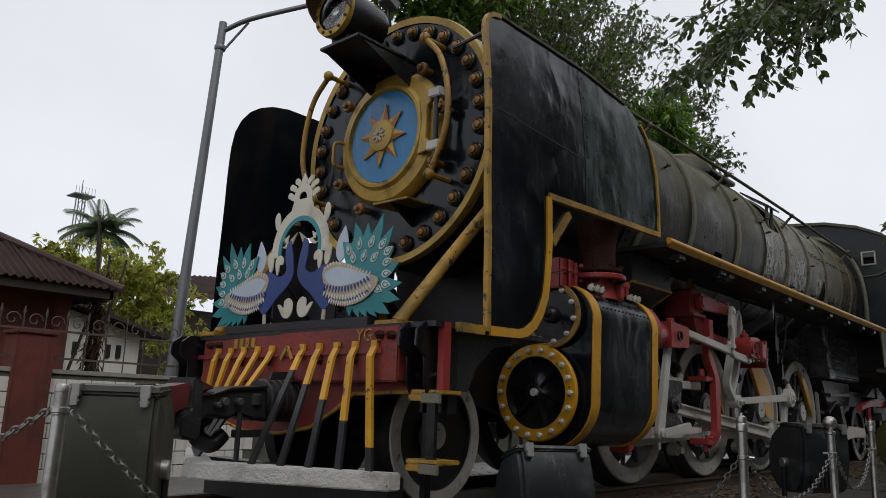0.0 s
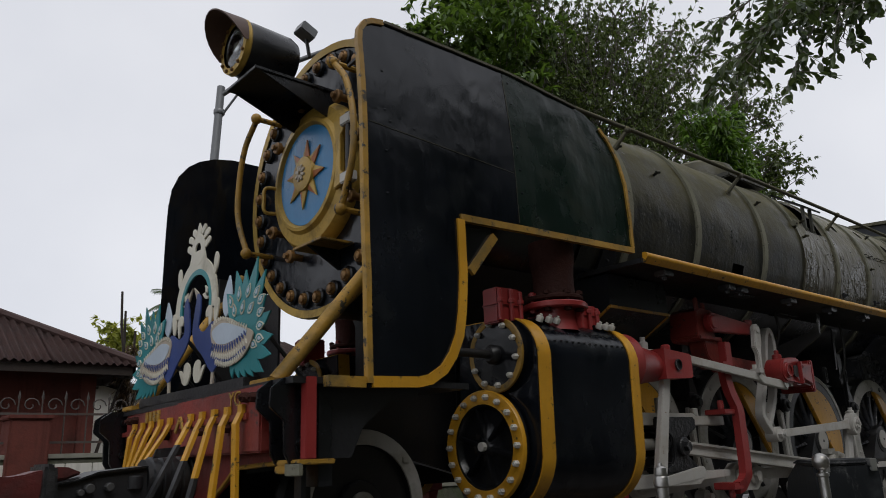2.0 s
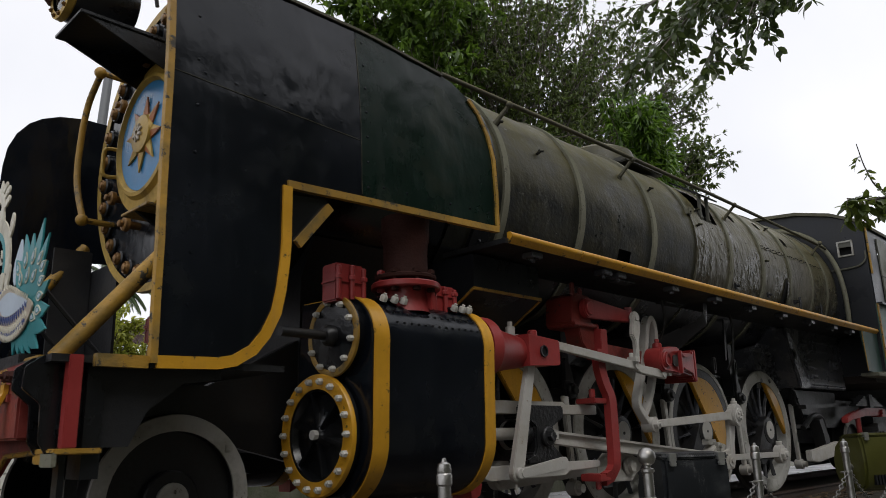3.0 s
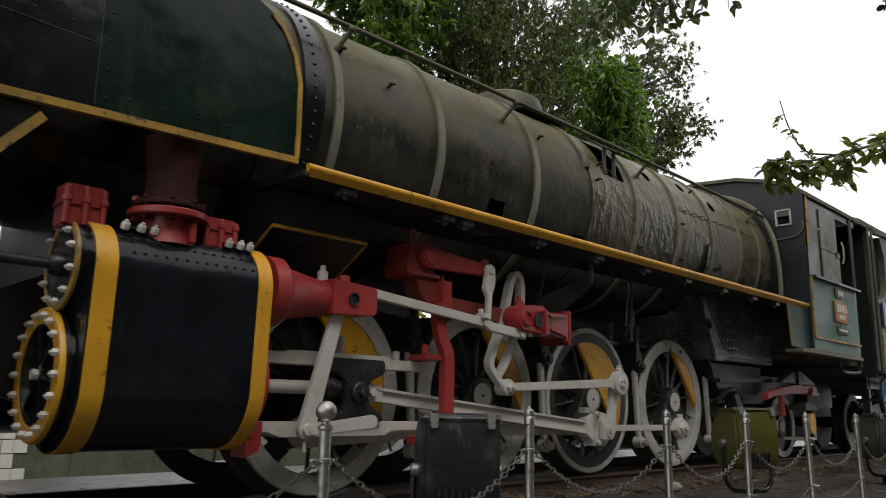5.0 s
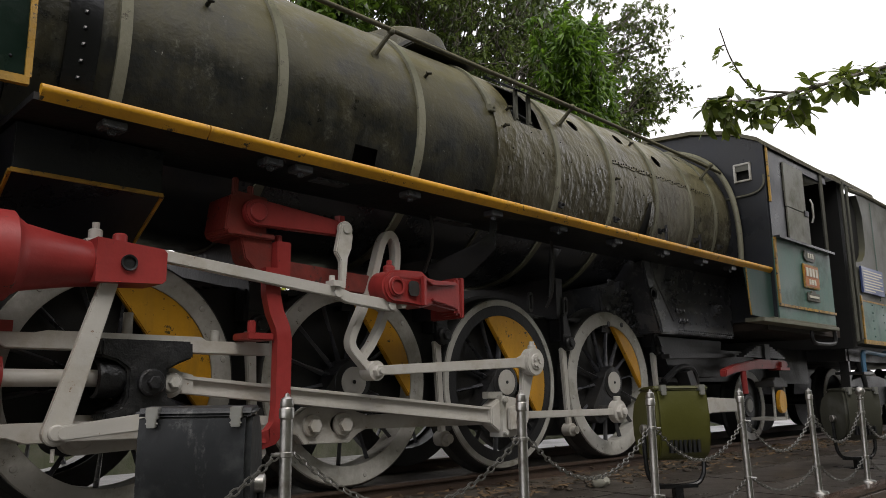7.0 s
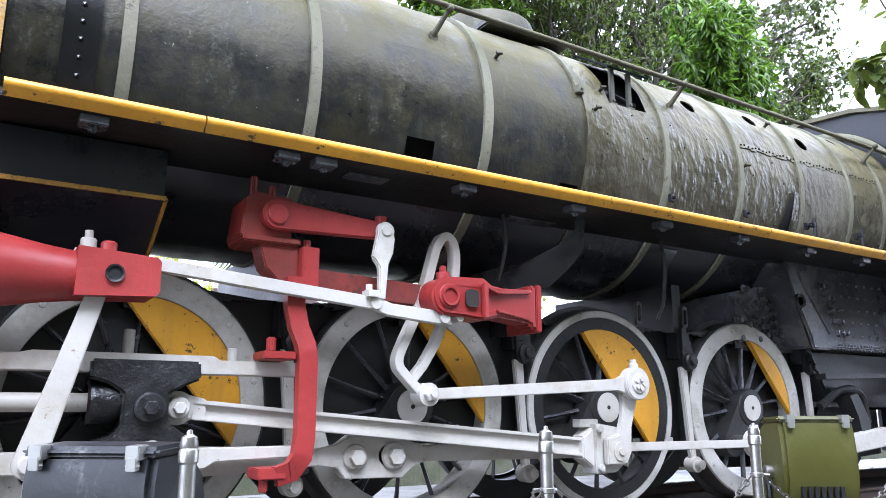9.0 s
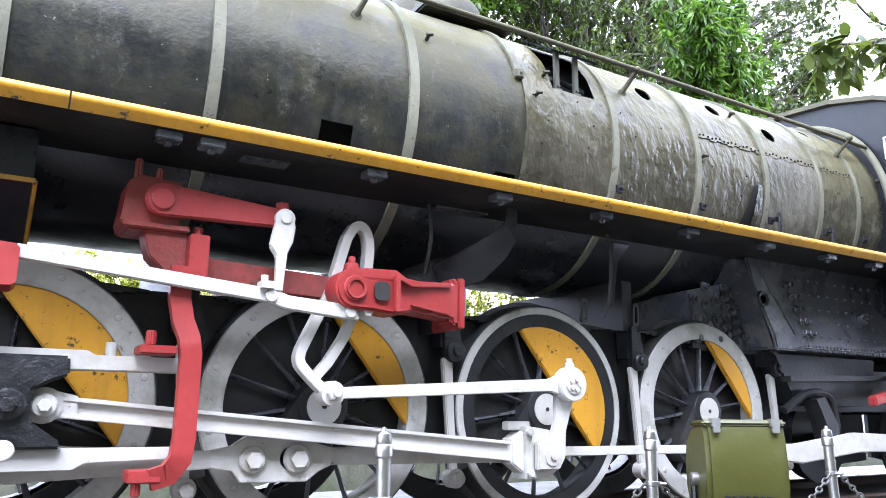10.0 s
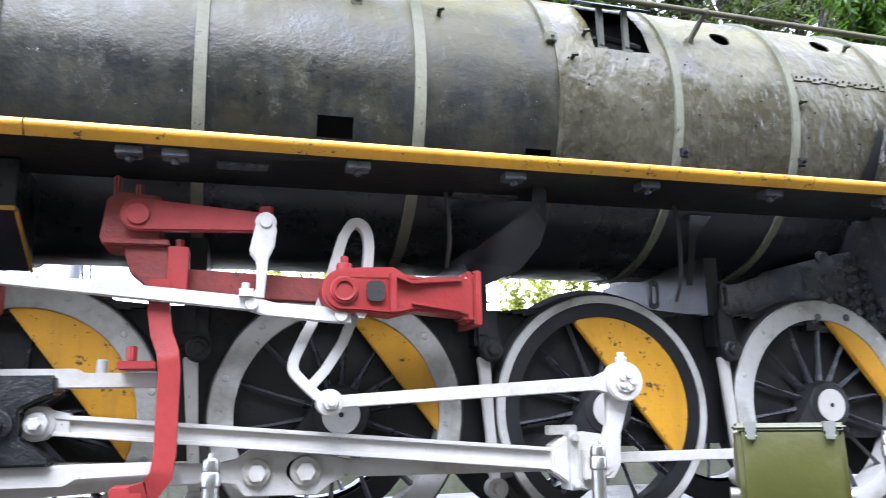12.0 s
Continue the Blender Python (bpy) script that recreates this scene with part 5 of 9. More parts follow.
    for xs in ((-1.42, -1.35, -1.29), (-0.93, -0.87, -0.82)):
        share("casing_nut", nut(0.02, 0.03, "y", "whitebolt"), cyl, [(x, ys * -1.075, 1.254) for x in xs], turn=(radians(-60 * ys), 0, 0))
    bm = NB()
    box(bm, -1.43, -1.27, -1.06, -0.97, 1.262, 1.275)
    part("casing_pad", mk(bm), "black", cyl, bevel=0.003)
    bm = NB()
    box(bm, -0.95, -0.80, -1.06, -0.97, 1.262, 1.275)
    part("casing_pad", mk(bm), "black", cyl, bevel=0.003)
    bm = NB()
    for k in range(13):
        for r in range(2):
            bmesh.ops.create_icosphere(bm, subdivisions=1, radius=0.011, matrix=Matrix.Translation((-1.40 + 0.047 * k, VY - 0.03 - 0.215 * math.cos(radians(40 - 16 * r)), VZ - 0.03 + 0.215 * math.sin(radians(40 - 16 * r)))) @ Matrix.Diagonal((1, 0.6, 0.6, 1)))
    part("casing_rivet", mk(bm), "black", cyl, kind="stuff")
    return cyl


cylinder_block(1)
cylinder_block(-1)
# black hopper box behind the cylinder
bm = NB()
prism(bm, [(-0.93, 1.645), (-0.93, 1.437), (-0.60, 1.24), (-0.55, 1.645)], -0.605, 0.012, "x")
hopper = part("oil_hopper", bm, "cab_black", loco, "black sloping lubricator box with yellow lines", bevel=0.004)
bm = NB()
ribbon(bm, [(-0.611, 1.439), (0.018, 1.439)], 0.018, -0.938, -0.928)
tube(bm, [(0.018, -0.93, 1.437), (0.018, -0.60, 1.242)], 0.009, 6)
tube(bm, [(-0.611, -0.93, 1.437), (-0.611, -0.60, 1.242)], 0.009, 6)
part("hopper_line", bm, "mustard", hopper)

# ---- wheels ----


def driving_wheel(x, s, main=False):
    """One spoked wheel, its face towards s: -1 the near side. Built in place."""
    f = lambda y: s * y
    bm = NB()
    lathe(bm, [(0.50, f(0.582)), (0.594, f(0.582)), (0.602, f(0.572)), (0.610, f(0.47)), (0.634, f(0.455)), (0.634, f(0.43)), (0.50, f(0.43)), (0.50, f(0.582))], (x, 0, 0.61), "y", 72)
    wheel = part("driving_wheel", bm, "tyre", loco, "spoked driving wheel with a white rim and yellow balance weight")
    bm = NB()
    if main:
        lathe(bm, [(0.548, f(0.58)), (0.548, f(0.592)), (0.586, f(0.592)), (0.592, f(0.58))], (x, 0, 0.61), "y", 72)
        part("tyre_face", bm, "rim", wheel, "white tyre face")
        bm = NB()
        lathe(bm, [(0.475, f(0.56)), (0.475, f(0.588)), (0.544, f(0.588)), (0.548, f(0.58))], (x, 0, 0.61), "y", 72)
        part("rim", bm, "under", wheel)
    else:
        lathe(bm, [(0.478, f(0.46)), (0.478, f(0.590)), (0.485, f(0.595)), (0.584, f(0.592)), (0.592, f(0.58))], (x, 0, 0.61), "y", 72)
        part("rim", bm, "rim", wheel, "weathered white rim")
    if not main:
        share("rim_rivet", RIVET[s], wheel, [(x + 0.545 * math.cos(radians(a)), f(0.593), 0.61 + 0.545 * math.sin(radians(a))) for a in range(12, 372, 30)])
    bm = NB()
    lathe(bm, [(0, f(0.40)), (0.135, f(0.40)), (0.135, f(0.60)), (0.125, f(0.615)), (0.09, f(0.62)), (0, f(0.62))], (x, 0, 0.61), "y", 32)
    px, pz = x - 0.20, 0.38
    prism(bm, taper((x, 0.61), 0.13, (px, pz), 0.095), f(0.48), f(0.61))
    hub = part("hub", bm, "under", wheel)
    bm = NB()
    disc(bm, (x, f(0.62), 0.61), 0.088, f(0.006), "y", 30)
    cap = part("hub_face", bm, "white", hub, "white hub face")
    bm = NB()
    disc(bm, (x, f(0.627), 0.61), 0.012, f(0.003), "y", 10)
    part("hub_centre", bm, "under", cap)
    for k in range(14):
        a = radians(360 / 14 * k + 8)
        d = Vector((math.cos(a), 0, math.sin(a)))
        bm = NB()
        c0, c1 = Vector((x, f(0.53), 0.61)) + 0.11 * d, Vector((x, f(0.535), 0.61)) + 0.50 * d
        n = Vector((-d.z, 0, d.x))
        q = []
        for c, w, t in ((c0, 0.020, 0.030), (c0.lerp(c1, 0.5), 0.0105, 0.018), (c1, 0.014, 0.022)):
            q.append([bm.verts.new(c + u) for u in (n * w, Vector((0, t * s, 0)), -n * w, Vector((0, -t * s, 0)))])
        for r1, r2 in zip(q, q[1:]):
            for m in range(4):
                bm.faces.new((r1[m], r1[(m + 1) % 4], r2[(m + 1) % 4], r2[m]))
        part("spoke", bm, "boiler_iron", wheel, soft=70)
    # the balance weight lies opposite the crank pin
    R, d0 = 0.478, 0.155 if main else 0.24 if x < 0.5 else 0.315 if x < 2 else 0.345
    half = math.degrees(math.acos(d0 / R))
    mid = 38 if main else 38
    bm = NB()
    prism(bm, circ(x, 0.61, R, 24, mid - half, mid + half, False), f(0.552), f(0.588))
    part("balance_weight", bm, "yellow", wheel, "yellow balance weight", bevel=0.006)
    return wheel


RIVET = {}
for s in (-1, 1):
    bm = NB()
    lathe(bm, [(0.016, 0), (0.013, s * 0.004), (0.0, s * 0.006)], (0, 0, 0), "y", 10)
    RIVET[s] = mesh_of("rim_rivet", bm, "rim")
for i in range(4):
    for s in (-1, 1):
        driving_wheel(1.36 * i, s, i == 2)
    bm = NB()
    tube(bm, [(1.36 * i, -0.5, 0.61), (1.36 * i, 0.5, 0.61)], 0.085, 16)
    part("axle", bm, "under", loco)


def small_wheel(x, z, r, parent, label, name="carrying_wheel", white=True):
    for s in (-1, 1):
        bm = NB()
        lathe(bm, [(0, s * 0.50), (r * 0.30, s * 0.50), (r * 0.78, s * 0.515), (r * 0.8, s * 0.55), (r * 0.97, s * 0.55), (r, s * 0.54), (r, s * 0.44), (r + 0.028, s * 0.42), (r + 0.028, s * 0.40), (0, s * 0.40)], (x, 0, z), "y", 48)
        w = part(name, bm, "under", parent, label)
        bm = NB()
        lathe(bm, [(r * 0.79, s * 0.545), (r * 0.79, s * 0.556), (r * 0.98, s * 0.556), (r * 0.99, s * 0.545)], (x, 0, z), "y", 48)
        part("rim", bm, "rim" if white else "tyre", w)
        bm = NB()
        disc(bm, (x, s * 0.50, z), r * 0.34, s * 0.04, "y", 28, 0.008)
        part("wheel_boss", bm, "under", w)
        bm = NB()
        disc(bm, (x, s * 0.54, z), r * 0.20, s * 0.014, "y", 24, 0.004)
        part("hub_face", bm, "rim", w)
        for k in range(4):
            a = radians(90 * k + 40)
            bm = NB()
            box(bm, x + r * 0.9 * math.cos(a) - 0.02, x + r * 0.9 * math.cos(a) + 0.02, min(s * 0.55, s * 0.565), max(s * 0.55, s * 0.565), z + r * 0.9 * math.sin(a) - 0.015, z + r * 0.9 * math.sin(a) + 0.015)
            part("rim_clip", bm, "rim", w, bevel=0.003)
    bm = NB()
    tube(bm, [(x, -0.48, z), (x, 0.48, z)], 0.07, 14)
    part("axle", bm, "under", parent)


small_wheel(-2.17, 0.37, 0.37, loco, "leading wheel with a grey rim")
small_wheel(6.78, 0.37, 0.37, loco, "trailing wheel with a grey rim")

# ---- rods and valve gear on the near side ----


def flat(name, pts, y0, y1, mt, label="", parent=loco, bevel=0.004):
    bm = NB()
    prism(bm, pts, y0, y1)
    return part(name, bm, mt, parent, label, bevel=bevel)


# coupling rods
bm = NB()
prism(bm, taper((-0.20, 0.38), 0.085, (0.85, 0.38), 0.035), -0.735, -0.68)
prism(bm, [(0.80, 0.345), (0.90, 0.33), (0.94, 0.28), (1.24, 0.275), (1.30, 0.32), (1.36, 0.345), (1.36, 0.425), (1.30, 0.44), (1.22, 0.475), (0.96, 0.475), (0.90, 0.435), (0.80, 0.415)], -0.74, -0.675)
prism(bm, [(1.30, 0.345), (2.42, 0.33), (2.42, 0.43), (1.30, 0.42)], -0.73, -0.685)
crod = part("coupling_rod", bm, "white", loco, "white coupling rod", bevel=0.004)
for px, r in ((0.985, 0.06), (1.19, 0.065)):
    bm = NB()
    disc(bm, (px, -0.74, 0.378), r, -0.02, "y", 26, 0.006)
    lathe(bm, [(0.0, -0.035), (r * 0.62, -0.035), (r * 0.62, 0)], (px, -0.755, 0.378), "y", 6)
    part("rod_pin", bm, "white", crod)
bm = NB()
disc(bm, (-0.20, -0.735, 0.38), 0.06, -0.025, "y", 24, 0.006)
part("rod_pin", bm, "white", crod)
bm = NB()
prism(bm, [(2.60, 0.36), (3.80, 0.355), (3.80, 0.405), (2.60, 0.41)], -0.79, -0.755)
prism(bm, circ(3.88, 0.38, 0.088, 24), -0.80, -0.735)
prism(bm, [(2.55, 0.33), (2.66, 0.345), (2.66, 0.425), (2.55, 0.44)], -0.80, -0.745)
rod2 = part("rear_coupling_rod", bm, "white", loco, "thin white rear coupling rod", bevel=0.004)
bm = NB()
disc(bm, (3.88, -0.80, 0.38), 0.062, -0.03, "y", 6, 0.008)
disc(bm, (3.88, -0.83, 0.38), 0.028, -0.02, "y", 12, 0.004)
disc(bm, (3.88, -0.77, 0.46), 0.03, 0.04, "z", 10, 0.006)
part("pin_nut", bm, "white", rod2)
for i in range(4):
    bm = NB()
    tube(bm, [(1.36 * i - 0.2, -0.55, 0.38), (1.36 * i - 0.2, -0.88 if i == 2 else -0.74, 0.38)], 0.05, 18)
    part("crank_pin", bm, "tyre", loco)
# connecting rod, fluted
rod = flat("connecting_rod", [(0.19, 0.632), (0.30, 0.628), (2.33, 0.437), (2.33, 0.345), (0.30, 0.556), (0.19, 0.565)], -0.815, -0.795, "white", "long white fluted connecting rod")
for z0, z1 in ((0.630, 0.432), (0.566, 0.350)):
    bm = NB()
    ribbon(bm, [(0.20, z0 - 0.004), (2.36, z1)], 0.018, -0.84, -0.77)
    part("rod_flange", bm, "white", rod, bevel=0.003)
bm = NB()
prism(bm, circ(0.142, 0.60, 0.068, 28), -0.845, -0.765)
prism(bm, [(0.16, 0.545), (0.26, 0.56), (0.26, 0.636), (0.16, 0.66)], -0.835, -0.775)
part("rod_eye", bm, "white", rod, bevel=0.004)
bm = NB()
disc(bm, (0.142, -0.845, 0.60), 0.046, -0.03, "y", 20, 0.006)
disc(bm, (0.142, -0.875, 0.60), 0.026, -0.03, "y", 6, 0.004)
part("pin_nut", bm, "rim", rod)
bm = NB()
prism(bm, [(2.30, 0.45), (2.38, 0.50), (2.46, 0.515), (2.56, 0.50), (2.62, 0.45), (2.64, 0.38), (2.62, 0.31), (2.55, 0.255), (2.45, 0.25), (2.38, 0.28), (2.30, 0.335)], -0.855, -0.755)
part("big_end", bm, "white", rod, "white big-end block", bevel=0.008)
bm = NB()
box(bm, 2.375, 2.42, -0.875, -0.76, 0.255, 0.52)
for z in (0.285, 0.49):
    disc(bm, (2.398, -0.875, z), 0.022, -0.025, "y", 6)
box(bm, 2.30, 2.44, -0.83, -0.77, 0.50, 0.545)
part("big_end_cotter", bm, "rim", rod, bevel=0.004)
# return crank and eccentric rod
crank = flat("return_crank", [(2.44, 0.30), (2.58, 0.30), (2.62, 0.36), (2.63, 0.50), (2.685, 0.66), (2.69, 0.74), (2.60, 0.76), (2.57, 0.70), (2.565, 0.56), (2.53, 0.46), (2.44, 0.44)], -0.9, -0.86, "white", "white return crank", bevel=0.006)
bm = NB()
disc(bm, (2.53, -0.9, 0.37), 0.05, -0.008, "y", 24)
disc(bm, (2.53, -0.908, 0.37), 0.02, -0.012, "y", 12)
part("crank_cap", bm, "white", crank)
ecc = flat("eccentric_rod", [(1.28, 0.640), (1.40, 0.645), (2.50, 0.70), (2.56, 0.685), (2.56, 0.79), (2.50, 0.765), (1.40, 0.70), (1.28, 0.692)], -0.935, -0.9, "white", "white eccentric rod")
bm = NB()
prism(bm, circ(2.637, 0.74, 0.092, 30), -0.96, -0.89)
part("rod_end", bm, "white", ecc, bevel=0.006)
bm = NB()
disc(bm, (2.637, -0.96, 0.74), 0.055, -0.01, "y", 24, 0.004)
for k in range(5):
    disc(bm, (2.637 + 0.028 * math.cos(1.257 * k), -0.97, 0.74 + 0.028 * math.sin(1.257 * k)), 0.014, -0.012, "y", 8)
part("rod_end_cap", bm, "white", ecc)
bm = NB()
disc(bm, (2.637, -0.925, 0.825), 0.028, 0.03, "z", 12, 0.006)
disc(bm, (2.637, -0.925, 0.855), 0.018, 0.022, "z", 8)
part("oil_cup", bm, "white", ecc)
bm = NB()
prism(bm, circ(1.268, 0.665, 0.055, 22), -0.95, -0.86)
disc(bm, (1.268, -0.95, 0.665), 0.035, -0.03, "y", 6, 0.004)
disc(bm, (1.268, -0.98, 0.665), 0.016, -0.02, "y", 8)
part("link_pin", bm, "white", ecc)
# expansion link
bm = NB()
ribbon(bm, [(p.x, p.z) for p in smooth_path([(q[0], 0, q[1]) for q in [(1.43, 1.24), (1.436, 1.34), (1.425, 1.41), (1.395, 1.445), (1.36, 1.44), (1.332, 1.40), (1.312, 1.35), (1.245, 1.118), (1.155, 0.924), (1.12, 0.845), (1.118, 0.80), (1.142, 0.765), (1.222, 0.69), (1.275, 0.655)]], 4)], 0.044, -0.93, -0.87)
ribbon(bm, [(1.43, 1.25), (1.425, 1.20), (1.372, 1.031), (1.323, 0.914), (1.251, 0.799), (1.185, 0.725)], 0.042, -0.927, -0.873)
link = part("expansion_link", bm, "white", loco, "white slotted expansion link", bevel=0.003)
# red link bracket
brk = flat("link_bracket", circ(1.335, 1.123, 0.092, 14, 100, 260, False) + [(1.42, 1.03), (1.52, 1.02), (1.62, 1.045), (1.86, 1.03), (1.86, 1.005), (1.905, 1.005), (1.905, 1.235), (1.86, 1.235), (1.86, 1.21), (1.66, 1.195), (1.58, 1.20), (1.52, 1.23), (1.40, 1.222)], -1.075, -0.93, "red", "red cast link bracket", bevel=0.012)
bm = NB()
disc(bm, (1.335, -1.075, 1.123), 0.058, -0.008, "y", 26, 0.003)
lathe(bm, [(0.036, -0.012), (0.046, -0.014), (0.046, 0)], (1.335, -1.08, 1.123), "y", 22)
part("bracket_boss", bm, "red", brk)
bm = NB()
prism(bm, stadium((1.455, 1.105), (1.455, 1.14), 0.026, 8), -1.0765, -1.07)
part("bracket_hole", bm, "under", brk)
bm = NB()
disc(bm, (1.345, -1.0, 1.20), 0.035, 0.05, "z", 14, 0.006)
disc(bm, (1.345, -1.0, 1.25), 0.018, 0.03, "z", 8)
part("bracket_oiler", bm, "red", brk, bevel=0.004)
for line, w, y in (([(1.52, 1.19), (1.60, 1.165), (1.84, 1.19)], 0.018, -1.095), ([(1.60, 1.075), (1.84, 1.05)], 0.014, -1.09), ([(1.515, 1.03), (1.515, 1.20)], 0.03, -1.10)):
    bm = NB()
    ribbon(bm, line, w, y, -1.07)
    part("bracket_rib", bm, "red", brk, bevel=0.004)
for ob in (brk, *brk.children):
    for v in ob.data.vertices:
        v.co.x -= 0.028 if v.co.x < 1.45 else 0.0
        v.co.y += 0.012 + 0.20 * max(0.0, v.co.x - 1.46)
bm = NB()
box(bm, 1.905, 1.94, -0.975, -0.70, 0.99, 1.24)
part("bracket_flange", bm, "red", brk, bevel=0.006)
bm = NB()
box(bm, 1.94, 1.985, -0.75, -0.45, 1.0, 1.23)
part("bracket_plate", bm, "under", brk)
flat("gear_beam", [(0.58, 1.115), (1.36, 1.085), (1.36, 1.19), (0.58, 1.225)], -0.90, -0.85, "red_beam", "red cross beam behind the gear")
# reversing arm
arm = flat("reversing_arm", taper((0.478, 1.427), 0.068, (0.975, 1.416), 0.041, 16), -0.986, -0.941, "red", "red reversing arm", bevel=0.006)
bm = NB()
disc(bm, (0.478, -0.986, 1.427), 0.046, -0.012, "y", 24, 0.004)
part("arm_pin", bm, "red", arm)
bm = NB()
disc(bm, (0.985, -0.966, 1.44), 0.03, 0.045, "z", 6)
part("arm_nut", bm, "red", arm)
bm = NB()
prism(bm, [(0.33, 1.33), (0.36, 1.30), (0.56, 1.30), (0.56, 1.52), (0.40, 1.53), (0.35, 1.50)], -0.936, -0.72)
box(bm, 0.34, 0.60, -0.951, -0.72, 1.305, 1.335)
for px, z0, z1 in ((0.385, 1.50, 1.60), (0.47, 1.50, 1.57)):
    tube(bm, [(px, -0.916, z0), (px, -0.916, z1)], 0.018, 8)
prism(bm, [(0.42, 1.31), (0.60, 1.31), (0.60, 1.12), (0.54, 1.12), (0.45, 1.2)], -0.926, -0.80)
abr = part("arm_bracket", bm, "red_beam", loco, "dark red bearing bracket", bevel=0.006)
bm = NB()
box(bm, 0.60, 0.68, -0.976, -0.846, 1.10, 1.30)
disc(bm, (0.64, -0.916, 1.30), 0.02, 0.04, "z", 8)
part("bracket_lug", bm, "red", abr, bevel=0.004)
# hanging red yoke that carries the slide bars
bm = NB()
pts = [(0.575, 1.16), (0.578, 1.03), (0.595, 0.94), (0.622, 0.87), (0.632, 0.80), (0.632, 0.48), (0.622, 0.40), (0.585, 0.345), (0.52, 0.325)]
fine = []
for a, b in zip(pts, pts[1:]):
    fine += [(a[0] + (b[0] - a[0]) * k / 5, a[1] + (b[1] - a[1]) * k / 5) for k in range(5)]
ribbon(bm, fine + [pts[-1]], 0.082, -0.985, -0.935)
for v in bm.verts:                      # it bows outwards past the rods
    v.co.y -= 0.03 * min(1.0, max(0.0, (1.06 - v.co.z) / 0.22)) ** 1.5 * min(1.0, max(0.0, (v.co.z - 0.28) / 0.12))
yoke = part("slide_bar_yoke", bm, "red", loco, "bent red slide-bar yoke", bevel=0.008)
bm = NB()
box(bm, 0.44, 0.58, -1.0, -0.85, 0.80, 0.835)
disc(bm, (0.485, -0.95, 0.835), 0.022, 0.06, "z", 8)
part("yoke_lug", bm, "red", yoke, bevel=0.005)
bm = NB()
box(bm, 0.44, 0.56, -1.0, -0.85, 0.315, 0.36)
disc(bm, (0.475, -0.96, 0.315), 0.02, -0.05, "z", 8)
part("yoke_lug", bm, "red", yoke, bevel=0.005)
# slide bars
for nm, pts in (("upper_slide_bar", [(-0.62, 0.78), (-0.55, 0.735), (0.645, 0.735), (0.645, 0.795), (0.30, 0.795), (0.27, 0.812), (-0.40, 0.812), (-0.45, 0.80), (-0.62, 0.80)]),
                ("lower_slide_bar", [(-0.62, 0.44), (0.645, 0.44), (0.645, 0.395), (0.30, 0.385), (0.26, 0.36), (-0.45, 0.36), (-0.52, 0.385), (-0.62, 0.39)])):
    flat(nm, pts, -0.87, -0.78, "white", "white slide bar")
bm = NB()
disc(bm, (-0.06, -0.825, 0.81), 0.022, 0.10, "z", 12, 0.004)
part("oil_cup", bm, "rim", loco)
bm = NB()
disc(bm, (0.36, -0.825, 0.795), 0.022, 0.055, "z", 12, 0.004)
part("oil_cup", bm, "rim", loco)
cross = flat("crosshead", [(-0.20, 0.785), (0.21, 0.785), (0.215, 0.712), (0.15, 0.685), (0.095, 0.655), (0.095, 0.545), (0.16, 0.50), (0.21, 0.465), (0.21, 0.442), (-0.17, 0.442), (-0.17, 0.475), (-0.10, 0.50), (-0.08, 0.54), (-0.08, 0.655), (-0.13, 0.69), (-0.20, 0.71)], -0.915, -0.76, "grease", "greasy black crosshead", bevel=0.01)
bm = NB()
disc(bm, (0.02, -0.915, 0.60), 0.06, -0.03, "y", 18, 0.008)
disc(bm, (0.02, -0.945, 0.60), 0.03, -0.03, "y", 6, 0.004)
lathe(bm, [(0.075, -0.20), (0.085, -0.19), (0.085, -0.10), (0.075, -0.08)], (0, -0.825, 0.62), "x", 20)
part("crosshead_pin", bm, "grease", cross)
bm = NB()
tube(bm, [(-0.60, -0.825, 0.62), (-0.08, -0.825, 0.62)], 0.036, 18)
part("piston_rod", bm, "white", loco, "white piston rod")
# combination lever and union link
comb = flat("combination_lever", taper((-0.385, 0.405), 0.05, (-0.215, 1.03), 0.034), -1.02, -0.985, "white", "white combination lever")
bm = NB()
disc(bm, (-0.385, -1.02, 0.405), 0.032, -0.02, "y", 20, 0.005)
disc(bm, (-0.385, -1.0, 0.345), 0.008, -0.05, "z", 6)
part("lever_pin", bm, "white", comb)
flat("union_link", taper((-0.36, 0.405), 0.028, (0.02, 0.445), 0.036), -1.045, -1.022, "white", "white union link")
# radius rod and lifting link
flat("radius_rod", [(-0.02, 1.175), (0.20, 1.155), (0.95, 1.092), (1.02, 1.070), (1.26, 1.055), (1.34, 1.035), (1.345, 0.985), (1.26, 0.99), (1.0, 1.012), (0.92, 1.035), (0.20, 1.10), (-0.02, 1.12)], -1.03, -0.995, "white", "long white radius rod", bevel=0.005)
lift = flat("lifting_link", circ(0.982, 1.405, 0.044, 10, -20, 200, False) + [(0.934, 1.36), (0.918, 1.275), (0.950, 1.233), (0.952, 1.115), (0.90, 1.10), (0.90, 1.082), (0.984, 1.082), (0.986, 1.113), (0.997, 1.25), (1.020, 1.304), (1.028, 1.37)], -1.035, -1.0, "white", "white lifting link", bevel=0.006)
for px, pz in ((0.982, 1.405), (0.935, 1.06), (1.30, 1.018)):
    bm = NB()
    disc(bm, (px, -1.034, pz), 0.026, -0.010, "y", 18, 0.003)
    part("gear_pin", bm, "white", lift)
bm = NB()
disc(bm, (1.385, -0.98, 1.03), 0.024, -0.06, "y", 6)
part("gear_pin", bm, "white", lift)
bm = NB()
box(bm, 0.885, 0.94, -1.06, -0.99, 1.09, 1.12)
